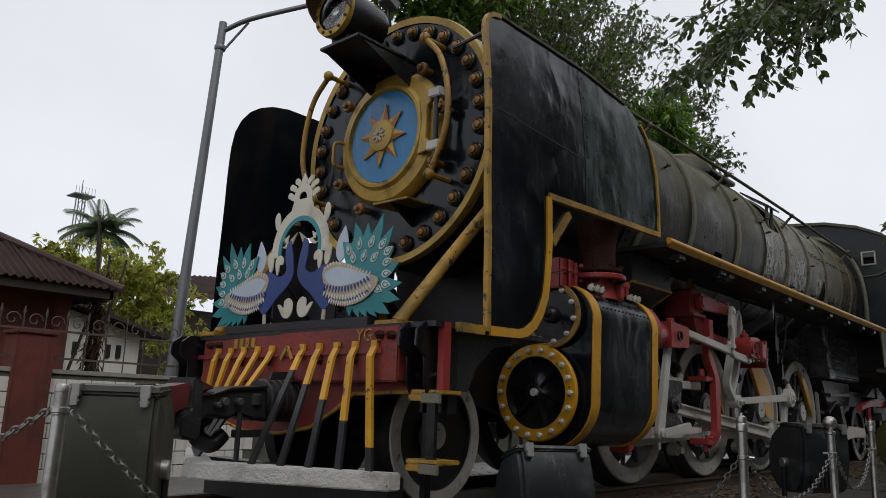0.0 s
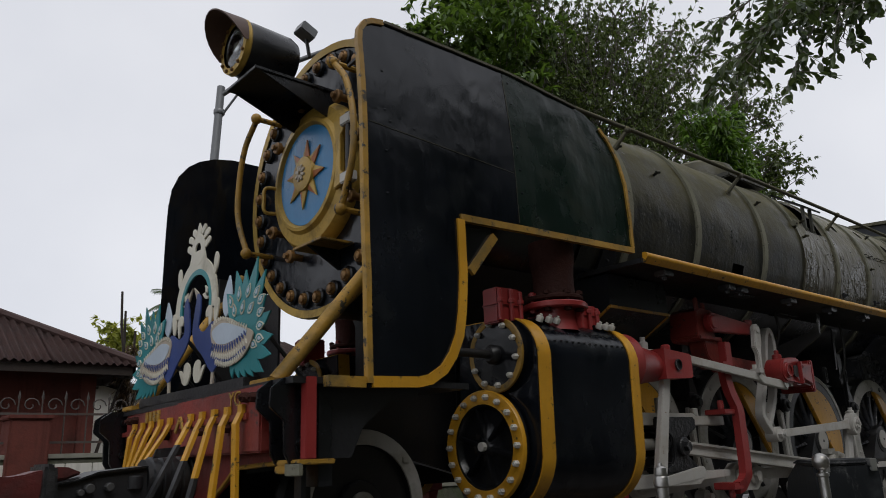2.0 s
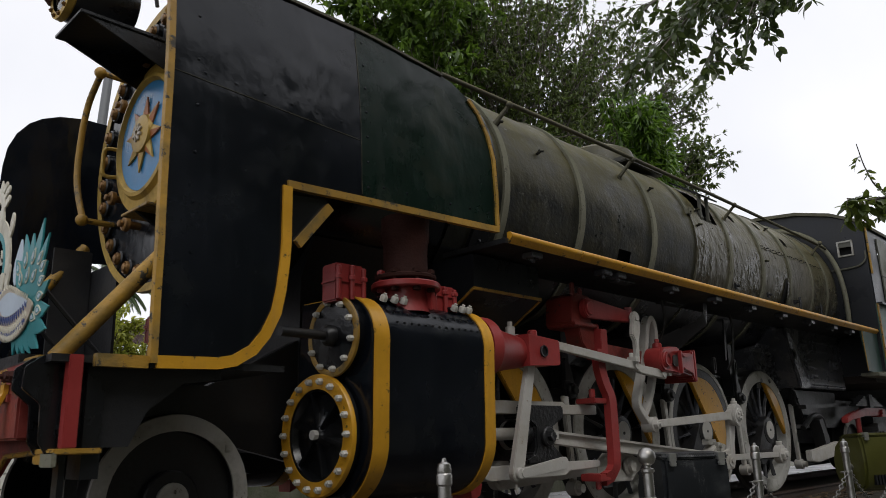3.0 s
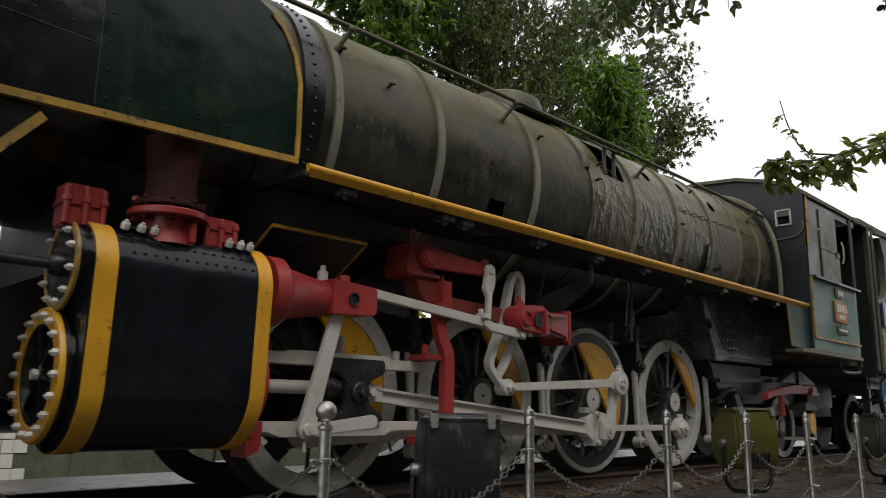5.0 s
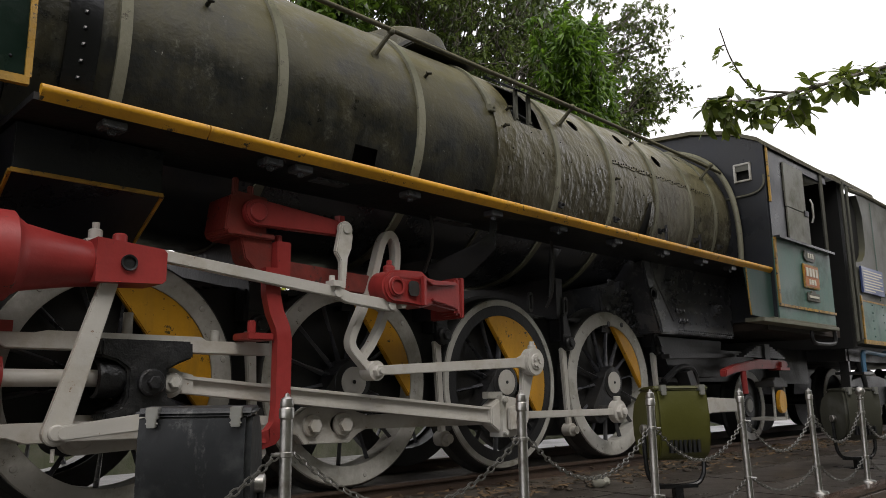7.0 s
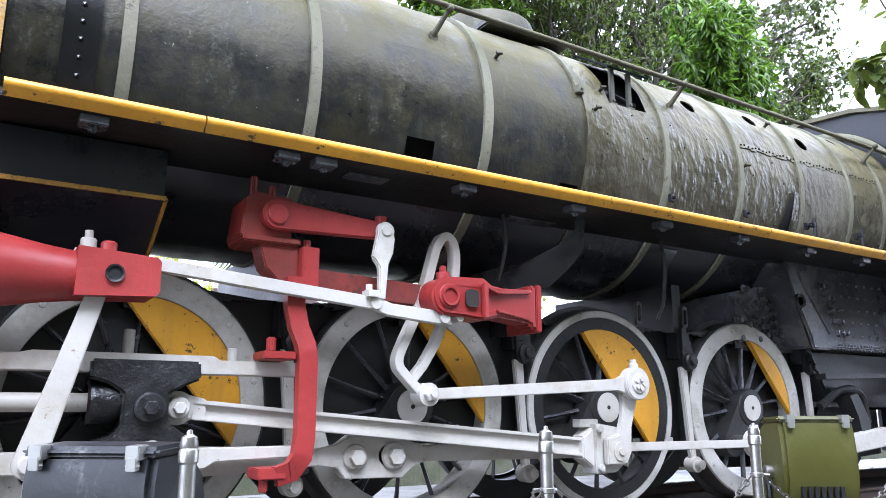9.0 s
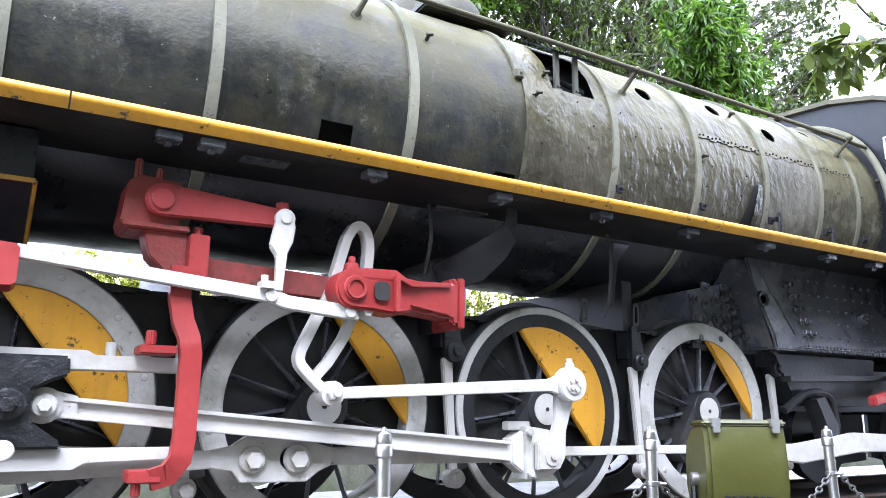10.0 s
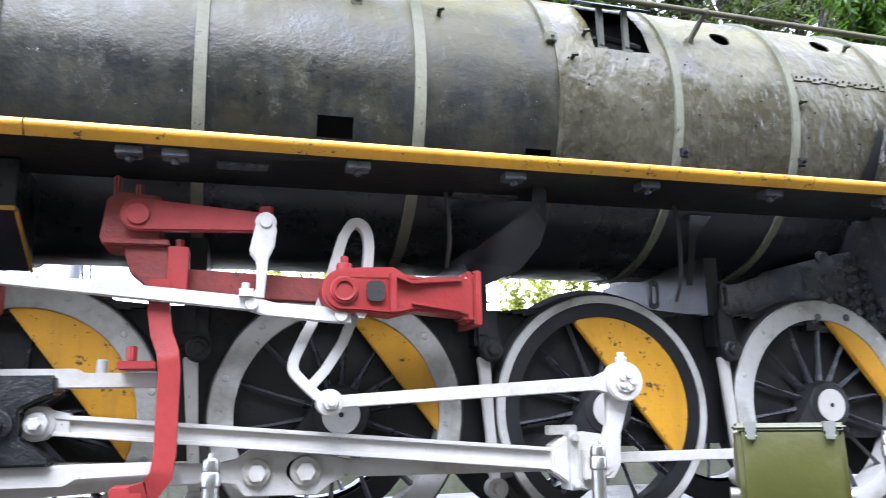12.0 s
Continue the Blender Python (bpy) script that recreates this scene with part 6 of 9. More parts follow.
disc(bm, (0.91, -1.01, 1.12), 0.016, 0.03, "z", 8)
part("link_lug", bm, "white", lift)

# springs, hangers and brakes between the wheels
for x in (0.70, 2.08, 3.45, 4.80):
    bm = NB()
    box(bm, x - 0.06, x + 0.06, -0.60, -0.50, 0.93, 1.10)
    prism(bm, [(x - 0.05, 1.12), (x - 0.03, 1.14), (x + 0.0, 1.12), (x + 0.01, 0.98), (x - 0.05, 0.98)], -0.63, -0.60)
    disc(bm, (x + 0.02, -0.60, 0.91), 0.055, -0.05, "y", 20, 0.008)
    disc(bm, (x + 0.02, -0.65, 0.91), 0.03, -0.02, "y", 12, 0.004)
    prism(bm, taper((x + 0.02, 0.91), 0.06, (x + 0.0, 1.02), 0.05), -0.62, -0.58)
    hang = part("spring_hanger", bm, "under", loco, "black spring hanger", bevel=0.004)
    bm = NB()
    prism(bm, [(x - 0.045, 0.875), (x + 0.02, 0.88), (x + 0.035, 0.55), (x + 0.06, 0.25), (x + 0.01, 0.24), (x - 0.015, 0.55), (x - 0.04, 0.83)], -0.60, -0.565)
    part("brake_hanger", bm, "white", hang, "white brake hanger", bevel=0.006)
    bm = NB()
    disc(bm, (x + 0.035, -0.62, 0.25), 0.05, 0.08, "y", 18, 0.008)
    disc(bm, (x + 0.035, -0.66, 0.25), 0.03, 0.05, "y", 10, 0.004)
    part("brake_pin", bm, "white", hang)
    bm = NB()
    prism(bm, [(x + 0.03, 0.50), (x + 0.10, 0.46), (x + 0.13, 0.30), (x + 0.05, 0.28)], -0.58, -0.48)
    part("brake_block", bm, "tyre", hang, bevel=0.004)
for x in (0.0, 1.36, 2.72, 4.08):
    bm = NB()
    for k in range(7):
        w = 0.20 + 0.055 * k
        z = 1.06 + 0.0125 * k
        top = [(x + w * u, z + 0.012 - 0.03 * (w * u / 0.5) ** 2) for u in (-1, -0.5, 0, 0.5, 1)]
        prism(bm, top + [(a, b - 0.0115) for a, b in top[::-1]], -0.55, -0.45)
    box(bm, x - 0.05, x + 0.05, -0.56, -0.44, 1.03, 1.17)
    part("leaf_spring", bm, "under", loco)

# firebox below the running board
fire = flat("firebox", [(4.36, 1.66), (4.44, 1.45), (4.62, 1.04), (6.04, 1.04), (6.04, 1.70), (4.5, 1.70)], -0.78, 0.78, "boiler_iron", "riveted black firebox", bevel=0.02)
bm = NB()
prism(bm, [(4.34, 1.655), (4.47, 1.655), (4.50, 1.55), (4.57, 1.45), (4.81, 1.13), (4.83, 1.03), (4.60, 1.03), (4.58, 1.12), (4.40, 1.46)], -0.80, -0.77)
part("firebox_flange", bm, "boiler_iron", fire, "rounded front flange", bevel=0.012)
bm = NB()
tube(bm, smooth_path([(4.465, -0.80, 1.65), (4.50, -0.80, 1.55), (4.57, -0.80, 1.45), (4.70, -0.80, 1.29), (4.81, -0.80, 1.15)], 4), 0.010, 6)
part("firebox_seam", bm, "boiler_iron", fire)
bm = NB()
for k in range(26):
    for z in (1.045, 1.075):
        bmesh.ops.create_icosphere(bm, subdivisions=1, radius=0.009, matrix=Matrix.Translation((4.92 + 0.043 * k + 0.02 * (z > 1.05), -0.782, z)))
for i in range(9):
    for j in range(5):
        bmesh.ops.create_icosphere(bm, subdivisions=1, radius=0.014, matrix=Matrix.Translation((4.93 + 0.11 * i, -0.782, 1.15 + 0.10 * j)))
for i in range(6):
    for j in range(6):
        if (i + j) % 2 == 0 or i > 2:
            lathe(bm, [(0.034, 0.0), (0.034, -0.014), (0.022, -0.016), (0.022, -0.045), (0, -0.047)], (4.08 + 0.098 * i, -0.555, 1.10 + 0.066 * j + 0.033 * (i % 2)), "y", 7)
part("stay_bolt", bm, "boiler_iron", fire, kind="stuff")
for i in range(5):
    bm = NB()
    z = 1.50 - 0.085 * i
    x = 4.76 + 0.05 * i
    for k in range(2):
        disc(bm, (x + 0.065 * k, -0.78, z), 0.030, -0.02, "y", 6, 0.003)
        disc(bm, (x + 0.065 * k, -0.80, z), 0.018, -0.03, "y", 6, 0.003)
    part("washout_plug", bm, "boiler_iron", fire)
bm = NB()
disc(bm, (5.61, -0.78, 1.31), 0.065, -0.03, "y", 20, 0.006)
disc(bm, (5.61, -0.81, 1.31), 0.045, -0.04, "y", 16, 0.006)
for k in range(5):
    disc(bm, (5.61 + 0.03 * math.cos(1.257 * k), -0.85, 1.31 + 0.03 * math.sin(1.257 * k)), 0.010, -0.012, "y", 6)
part("inspection_cap", bm, "boiler_iron", fire)
bm = NB()
lathe(bm, [(0.030, -0.01), (0.052, -0.016), (0.056, 0.0), (0.0, 0.0)], (4.475, -0.80, 1.37), "y", 20)
part("washout_ring", bm, "under", fire)
flat("throat_plate", [(4.02, 1.42), (4.60, 1.55), (4.80, 1.02), (4.10, 1.02)], -0.55, 0.55, "boiler_iron", bevel=0.02)
flat("ashpan", [(4.75, 1.02), (6.0, 1.02), (5.9, 0.66), (4.95, 0.66)], -0.66, 0.66, "under", "sooty ashpan", bevel=0.01)
flat("ashpan_lip", [(4.80, 0.86), (6.10, 0.90), (6.10, 0.86), (4.80, 0.82)], -0.74, -0.66, "under")
bm = NB()
tube(bm, smooth_path([(4.75, -0.70, 0.62), (5.0, -0.72, 0.74), (5.25, -0.72, 0.72), (5.32, -0.72, 0.5)], 5), 0.03, 8)
prism(bm, [(5.02, 0.70), (5.12, 0.72), (5.25, 0.52), (5.25, 0.40), (5.14, 0.40), (5.10, 0.55)], -0.78, -0.66)
part("brake_rigging", bm, "under", loco)
# trailing truck
flat("truck_bar", [(4.55, 0.29), (4.75, 0.27), (5.4, 0.33), (5.98, 0.33), (5.98, 0.45), (5.4, 0.47), (4.72, 0.40), (4.55, 0.40)], -0.82, -0.76, "white", "white truck side bar", bevel=0.008)
bm = NB()
prism(bm, [(5.55, 0.66), (5.75, 0.70), (6.2, 0.74), (6.95, 0.75), (7.02, 0.79), (6.98, 0.84), (6.3, 0.84), (5.8, 0.78), (5.55, 0.73)], -0.90, -0.83)
eq = part("equalising_beam", bm, "red", loco, "red equalising beam of the trailing truck", bevel=0.01)
bm = NB()
disc(bm, (6.80, -0.90, 0.79), 0.035, -0.03, "y", 12, 0.005)
part("beam_pin", bm, "red", eq)
bm = NB()
box(bm, 6.74, 6.98, -0.93, -0.80, 0.735, 0.765)
part("beam_seat", bm, "red", eq)
bm = NB()
tube(bm, [(5.95, -0.88, 0.72), (5.97, -0.88, 0.50)], 0.028, 10)
part("beam_link", bm, "red", eq)
bm = NB()
for k in range(6):
    box(bm, 6.05 + 0.06 * k, 7.05 - 0.06 * k, -0.86, -0.78, 0.86 + 0.02 * k, 0.878 + 0.02 * k)
box(bm, 6.50, 6.62, -0.88, -0.76, 0.82, 1.0)
part("truck_spring", bm, "under", loco)
bm = NB()
box(bm, 6.60, 6.95, -0.90, -0.70, 0.56, 0.62)
prism(bm, [(6.62, 0.60), (6.95, 0.60), (6.9, 0.66), (6.7, 0.66)], -0.88, -0.74)
part("axle_guard", bm, "tyre", loco, bevel=0.005)
flat("axlebox_cover", circ(6.80, 0.43, 0.10, 14, 20, 160, False) + circ(6.80, 0.39, 0.10, 14, 200, 340, False), -0.90, -0.86, "yellow", "yellow axlebox cover", bevel=0.008)
bm = NB()
box(bm, 6.62, 6.98, -0.86, -0.62, 0.22, 0.25)
tube(bm, [(6.66, -0.86, 0.24), (6.66, -0.86, 0.58)], 0.014, 6)
tube(bm, [(6.94, -0.86, 0.24), (6.94, -0.86, 0.58)], 0.014, 6)
part("axlebox_keep", bm, "rim", loco)

# ---- cab ----
cab_roof = [(-1.27, 2.985), (-1.20, 3.05), (-0.9, 3.19), (-0.5, 3.29), (0, 3.33), (0.5, 3.29), (0.9, 3.19), (1.20, 3.05), (1.27, 2.985)]
bm = NB()
inner = [(y, z - 0.04) for y, z in cab_roof][::-1]
prism(bm, cab_roof + inner, 5.98, 8.16, "x")
cab = part("cab", bm, "roof_moss", loco, "weathered black and green cab with a mossy roof")
bm = NB()
wall = [(-1.235, 1.20), (-1.235, 3.0), (-0.9, 3.15), (-0.5, 3.25), (0, 3.29), (0.5, 3.25), (0.9, 3.15), (1.235, 3.0), (1.235, 1.20)]
prism(bm, [(-1.235, 1.2), (-1.235, 3.0), (-1.085, 3.07), (-1.085, 1.2)], 6.03, 6.07, "x")
prism(bm, [(-1.085, 1.2), (-1.085, 2.64), (-0.935, 2.64), (-0.935, 1.2)], 6.03, 6.07, "x")
prism(bm, [(-1.085, 2.805), (-1.085, 3.07), (-0.935, 3.13), (-0.935, 2.805)], 6.03, 6.07, "x")
prism(bm, [(-0.935, 1.2), (-0.935, 3.13), (-0.80, 3.18), (-0.4, 3.26), (0, 3.29), (0.5, 3.25), (0.9, 3.15), (1.235, 3.0), (1.235, 1.2)], 6.03, 6.07, "x")
part("front_wall", bm, "cab_black", cab, "black cab front")
bm = NB()
holed(bm, [(-1.10, 2.625), (-0.92, 2.625), (-0.92, 2.82), (-1.10, 2.82)], [(-1.08, 2.645), (-0.94, 2.645), (-0.94, 2.80), (-1.08, 2.80)], 6.01, 6.05, "x")
win = part("window", bm, "rim", cab, "small pale-framed look-out window", bevel=0.004)
bm = NB()
box(bm, 6.02, 6.03, -1.08, -0.94, 2.74, 2.80)
part("window_flap", bm, "grey_panel", win)
# near-black sheet added behind the window, paints the unlit interior
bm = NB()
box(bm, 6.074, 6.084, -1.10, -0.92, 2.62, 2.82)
part("window_blind", bm, "shade_rivet", win)
bm = NB()
tube(bm, smooth_path([(6.015, -1.225, 2.66), (6.015, -1.215, 2.56), (6.015, -1.16, 2.50), (6.015, -1.05, 2.475), (6.015, -0.82, 2.47)], 4), 0.012, 6)
part("front_moulding", bm, "grey_panel", cab)
# cab side
def cab_side(s):
    bm = NB()
    ys = sorted((s * -1.245, s * -1.215))
    box(bm, 6.05, 7.57, *ys, 1.22, 2.02)
    side = part("side_panel", bm, "green", cab, "faded green cab side")
    bm = NB()
    box(bm, 6.05, 6.42, *ys, 2.02, 3.0)
    box(bm, 6.42, 7.70, *ys, 2.86, 3.0)
    part("side_frame", bm, "cab_black", side)
    bm = NB()
    ys2 = sorted((s * -1.262, s * -1.246))
    box(bm, 6.44, 6.96, *ys2, 2.40, 2.87)
    box(bm, 6.45, 7.02, *ys2, 2.045, 2.39)
    sh = part("sliding_shutter", bm, "shutter", side, "grey sliding shutter, half open")
    bm = NB()
    box(bm, 6.90, 7.0, s * -1.275 if s > 0 else 1.262, s * -1.262 if s > 0 else 1.275, 2.36, 2.42)
    part("shutter_latch", bm, "under", sh)
    bm = NB()
    tube(bm, [(7.03, s * -1.29, 2.30), (7.03, s * -1.31, 2.36), (7.03, s * -1.31, 2.50), (7.03, s * -1.29, 2.56)], 0.01, 6)
    part("grab_handle", bm, "rim", sh)
    bm = NB()
    box(bm, 6.05, 6.09, *sorted((s * -1.262, s * -1.246)), 1.362, 2.02)
    box(bm, 6.05, 7.57, *sorted((s * -1.262, s * -1.246)), 1.335, 1.362)
    part("side_beading", bm, "mustard", side, "yellow beading")
    bm = NB()
    box(bm, 6.05, 6.075, *sorted((s * -1.262, s * -1.20)), 2.38, 2.98)
    part("corner_beading", bm, "mustard", side)
    bm = NB()
    box(bm, 6.09, 7.60, *sorted((s * -1.30, s * -1.23)), 2.015, 2.04)
    part("window_sill", bm, "cab_black", side)
    for px in (7.52, 8.22):
        bm = NB()
        tube(bm, [(px, s * -1.25, 1.08 if px > 7.7 else 2.02), (px, s * -1.25, 2.98)], 0.022, 8)
        part("cab_post", bm, "grey_panel", side)
    bm = NB()
    prism(bm, [(5.46, 1.66), (5.46, 1.62), (5.54, 1.22), (6.05, 1.20), (6.05, 1.69), (5.50, 1.69)], *sorted((s * -1.20, s * -1.185)))
    part("toe_panel", bm, "dark_green", side, "dark green panel below the footplate")
    bm = NB()
    tube(bm, [(5.47, s * -1.205, 1.65), (5.47, s * -1.205, 1.60), (5.50, s * -1.205, 1.215)], 0.006, 6)
    part("toe_line", bm, "mustard", side)
    bm = NB()
    box(bm, 5.64, 7.60, *sorted((s * -1.265, s * -1.08)), 1.165, 1.205)
    box(bm, 5.9, 7.57, *sorted((s * -1.25, s * -1.1)), 1.205, 1.222)
    part("foot_board", bm, "band", side, "worn pale foot board", bevel=0.004)
    return side


near = cab_side(1)
cab_side(-1)
bm = NB()
tube(bm, smooth_path([(6.95, -1.2, 1.14), (6.97, -1.2, 1.04), (7.1, -1.2, 1.01), (7.5, -1.2, 1.02), (7.62, -1.2, 1.06), (7.62, -1.2, 1.2)], 4), 0.022, 8)
part("injector_pipe", bm, "under", cab)
# near-black sheet added across the far side, hides the sky and paints the shade
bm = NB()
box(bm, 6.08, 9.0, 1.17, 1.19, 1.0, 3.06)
part("far_lining", bm, "shade_rivet", cab)
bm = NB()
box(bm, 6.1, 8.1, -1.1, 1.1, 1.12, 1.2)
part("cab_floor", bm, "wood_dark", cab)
# backhead in near-black, the shade of the cab put into its colour
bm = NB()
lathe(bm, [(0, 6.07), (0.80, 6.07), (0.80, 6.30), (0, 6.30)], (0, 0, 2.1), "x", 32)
part("boiler_backhead", bm, "shade_rivet", cab)
# near-black sheet added at the rear to keep the cab dark
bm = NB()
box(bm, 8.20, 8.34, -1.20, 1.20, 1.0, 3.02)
part("rear_bulkhead", bm, "shade_rivet", cab)
# cast plates on the cab side; running numbers are plain bars
bm = NB()
prism(bm, stadium((6.84, 1.925), (7.04, 1.925), 0.058), -1.262, -1.25)
pl = part("maker_plate", bm, "grey_panel", near, "small oval cast plate", bevel=0.004)
bm = NB()
for k in range(3):
    box(bm, 6.87 + 0.06 * k, 6.905 + 0.06 * k, -1.268, -1.26, 1.90, 1.955)
part("plate_bar", bm, "cream", pl)
bm = NB()
box(bm, 6.72, 7.14, -1.265, -1.25, 1.575, 1.83)
pl = part("running_plate", bm, "mustard", near, "square number plate with worn figures", bevel=0.006)
bm = NB()
box(bm, 6.745, 7.115, -1.268, -1.262, 1.595, 1.81)
part("plate_field", bm, "orange", pl)
bm = NB()
for k in range(4):
    box(bm, 6.77 + 0.085 * k, 6.83 + 0.085 * k, -1.274, -1.267, 1.70, 1.79)
for k in range(3):
    box(bm, 6.83 + 0.07 * k, 6.875 + 0.07 * k, -1.274, -1.267, 1.615, 1.67)
part("plate_bar", bm, "cream", pl)
bm = NB()
prism(bm, [(6.78, 1.44), (7.12, 1.44), (7.12, 1.53), (7.02, 1.53), (7.0, 1.555), (6.9, 1.555), (6.88, 1.53), (6.78, 1.53)], -1.262, -1.25)
pl = part("builder_plate", bm, "grey_panel", near, "small cast maker's plate", bevel=0.004)
bm = NB()
box(bm, 6.82, 7.08, -1.268, -1.26, 1.475, 1.50)
part("plate_bar", bm, "cream", pl)

# ---- tender ----
tender = thing("tender", "riveted grey and green tender coupled behind the locomotive", "tender", at=None)
bm = NB()
prism(bm, [(8.36, 1.06), (8.36, 2.02), (8.62, 2.06), (8.74, 2.15), (8.80, 2.28), (8.80, 2.66), (8.73, 2.80), (8.66, 2.90), (8.9, 2.93), (12.2, 2.90), (12.35, 2.62), (13.9, 2.55), (13.9, 1.06)], -1.27, 1.27)
body = part("tank_body", bm, "grey_panel", tender, "weathered grey upper side")
bm = NB()
box(bm, 8.38, 11.8, -1.283, -1.27, 1.10, 1.56)
box(bm, 11.8, 13.9, -1.283, -1.27, 1.10, 2.50)
part("lower_panel", bm, "green", tender, "green riveted lower side")
bm = NB()
box(bm, 8.36, 13.9, -1.292, -1.27, 1.05, 1.10)
box(bm, 8.36, 8.40, -1.292, -1.27, 1.10, 1.62)
box(bm, 8.38, 11.8, -1.288, -1.27, 1.555, 1.575)
part("side_beading", bm, "mustard", tender)
bm = NB()
for i in range(13):
    for j in range(8):
        if i < 8 and j > 4:
            continue
        bmesh.ops.create_icosphere(bm, subdivisions=1, radius=0.011, matrix=Matrix.Translation((8.75 + 0.41 * i, -1.284, 1.15 + 0.095 * j + (0.10 * (j - 4) if j > 4 else 0))))
for k in range(40):
    bmesh.ops.create_icosphere(bm, subdivisions=1, radius=0.011, matrix=Matrix.Translation((9.15, -1.272, 1.62 + 0.032 * k)))
part("tank_rivet", bm, "green", tender, kind="stuff")
bm = NB()
tube(bm, [(8.36, -1.27, 2.92), (8.9, -1.27, 2.95), (12.2, -1.27, 2.92), (12.36, -1.27, 2.64), (13.9, -1.27, 2.57)], 0.03, 8)
part("top_beading", bm, "roof_moss", tender)
bm = NB()
prism(bm, [(y, z + 0.03) for y, z in cab_roof] + [(y, z - 0.01) for y, z in cab_roof][::-1], 8.14, 9.35, "x")
part("canopy", bm, "roof_moss", tender, "mossy canopy over the tender front")
# solid near-black block fills the cut-out; its colour paints the shade
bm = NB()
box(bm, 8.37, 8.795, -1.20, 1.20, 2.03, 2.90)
part("side_opening", bm, "shade_rivet", tender, "near-black block painting the shade of the opening behind the cab")
bm = NB()
tube(bm, [(8.32, -1.27, 1.1), (8.32, -1.27, 2.95)], 0.018, 8)
part("grab_rail", bm, "grey_panel", tender)
bm = NB()
box(bm, 8.42, 9.22, -1.31, -1.285, 1.66, 1.98)
sg = part("notice_board", bm, "signblue", tender, "blue notice board with faded white lines", bevel=0.004)
bm = NB()
for k in range(8):
    box(bm, 8.47, 9.16 - 0.11 * (k % 3 == 2) - 0.3 * (k == 7), -1.3135, -1.3095, 1.925 - 0.034 * k, 1.940 - 0.034 * k)
part("text_bars", bm, "cream", sg, kind="stuff")
lettering("N", 0.36, Matrix.Translation((9.80, -1.285, 1.97)) @ SIDE, "band", tender, depth=0.012)
lettering("F", 0.36, Matrix.Translation((11.14, -1.285, 1.96)) @ SIDE, "band", tender, depth=0.012)
bm = NB()
box(bm, 9.3, 10.6, -1.30, -1.272, 1.70, 1.715)
part("side_ledge", bm, "grey_panel", tender)
bm = NB()
box(bm, 8.36, 13.9, -1.05, 1.05, 0.86, 1.05)
part("tender_frame", bm, "under", tender)
bm = NB()
tube(bm, smooth_path([(8.55, -1.18, 0.72), (8.56, -1.18, 0.92), (8.66, -1.18, 0.97), (9.3, -1.18, 0.95), (9.5, -1.18, 0.98), (10.6, -1.18, 0.96), (12.0, -1.18, 0.93)], 5), 0.028, 8)
part("water_pipe", bm, "pipeblue", tender, "light blue water pipe")
for x in (9.35, 10.85, 11.75, 13.2):
    small_wheel(x, 0.40, 0.40, tender, "tender wheel", "tender_wheel")
for xc in (10.1, 12.5):
    bm = NB()
    prism(bm, [(xc - 1.15, 0.52), (xc - 0.9, 0.62), (xc - 0.3, 0.70), (xc + 0.3, 0.70), (xc + 0.9, 0.62), (xc + 1.15, 0.52), (xc + 1.1, 0.38), (xc + 0.3, 0.30), (xc - 0.3, 0.30), (xc - 1.1, 0.38)], -0.78, -0.70)
    bog = part("bogie_frame", bm, "under", tender, bevel=0.006)
    for dx in (-0.75, 0.75):
        bm = NB()
        box(bm, xc + dx - 0.12, xc + dx + 0.12, -0.88, -0.78, 0.30, 0.56)
        part("axlebox", bm, "under", bog, bevel=0.01)
        bm = NB()
        disc(bm, (xc + dx, -0.88, 0.43), 0.075, -0.02, "y", 18, 0.004)
        part("axlebox_cover", bm, "yellow" if dx < 0 else "rim", bog)
bm = NB()
box(bm, 8.40, 8.75, -1.22, -0.9, 0.70, 0.73)
box(bm, 8.42, 8.48, -1.05, -0.95, 0.30, 1.05)
part("tender_step", bm, "under", tender)
bm = NB()
tube(bm, smooth_path([(8.9, -1.0, 0.86), (8.95, -1.05, 0.6), (9.0, -1.02, 0.45)], 4), 0.03, 8)
part("hose", bm, "under", tender)
bm = NB()
box(bm, 7.5, 8.36, -0.6, 0.6, 0.6, 1.0)
part("drawbar_box", bm, "under", tender)

# plain dark screens added for the far truck and bogie sides, hiding the daylight
bm = NB()
prism(bm, [(4.60, 0.10), (4.60, 0.95), (8.30, 0.98), (8.30, 0.12), (7.2, 0.05), (6.2, 0.05)], 0.86, 0.90)
part("far_truck_side", bm, "under", loco)
bm = NB()
prism(bm, [(8.40, 0.15), (8.40, 0.95), (13.9, 0.95), (13.9, 0.08), (9.0, 0.05)], 0.86, 0.90)
part("far_bogie_side", bm, "under", tender)

# thin pipes below the footplate, and grey spring eyes over the wheels
for x, z in ((1.835, 1.42), (3.085, 1.28)):
    bm = NB()
    tube(bm, smooth_path([(x, -0.78, 1.66), (x + 0.01, -0.79, 1.52), (x + 0.02, -0.76, z), (x + 0.02, -0.70, z - 0.12)], 4), 0.011, 7)
    part("drain_pipe", bm, "tyre", loco, "thin bent drain pipe")
for x in (1.97, 3.03, 3.46):
    bm = NB()
    holed(bm, stadium((x, 1.155), (x + 0.004, 1.255), 0.026, 8), stadium((x, 1.165), (x + 0.004, 1.245), 0.012, 8), -0.615, -0.59)
    part("spring_eye", bm, "tyre", loco, "grey slotted spring eye", bevel=0.002)

# ---- painted ornament on the front deck: plain cut-out shapes ----
orn = thing("ornamental_panel", "painted cut-out ornament of teal fans, blue shapes and cream arch", "ornament")
OX, OY, OZ = -2.865, -0.09, 0.945


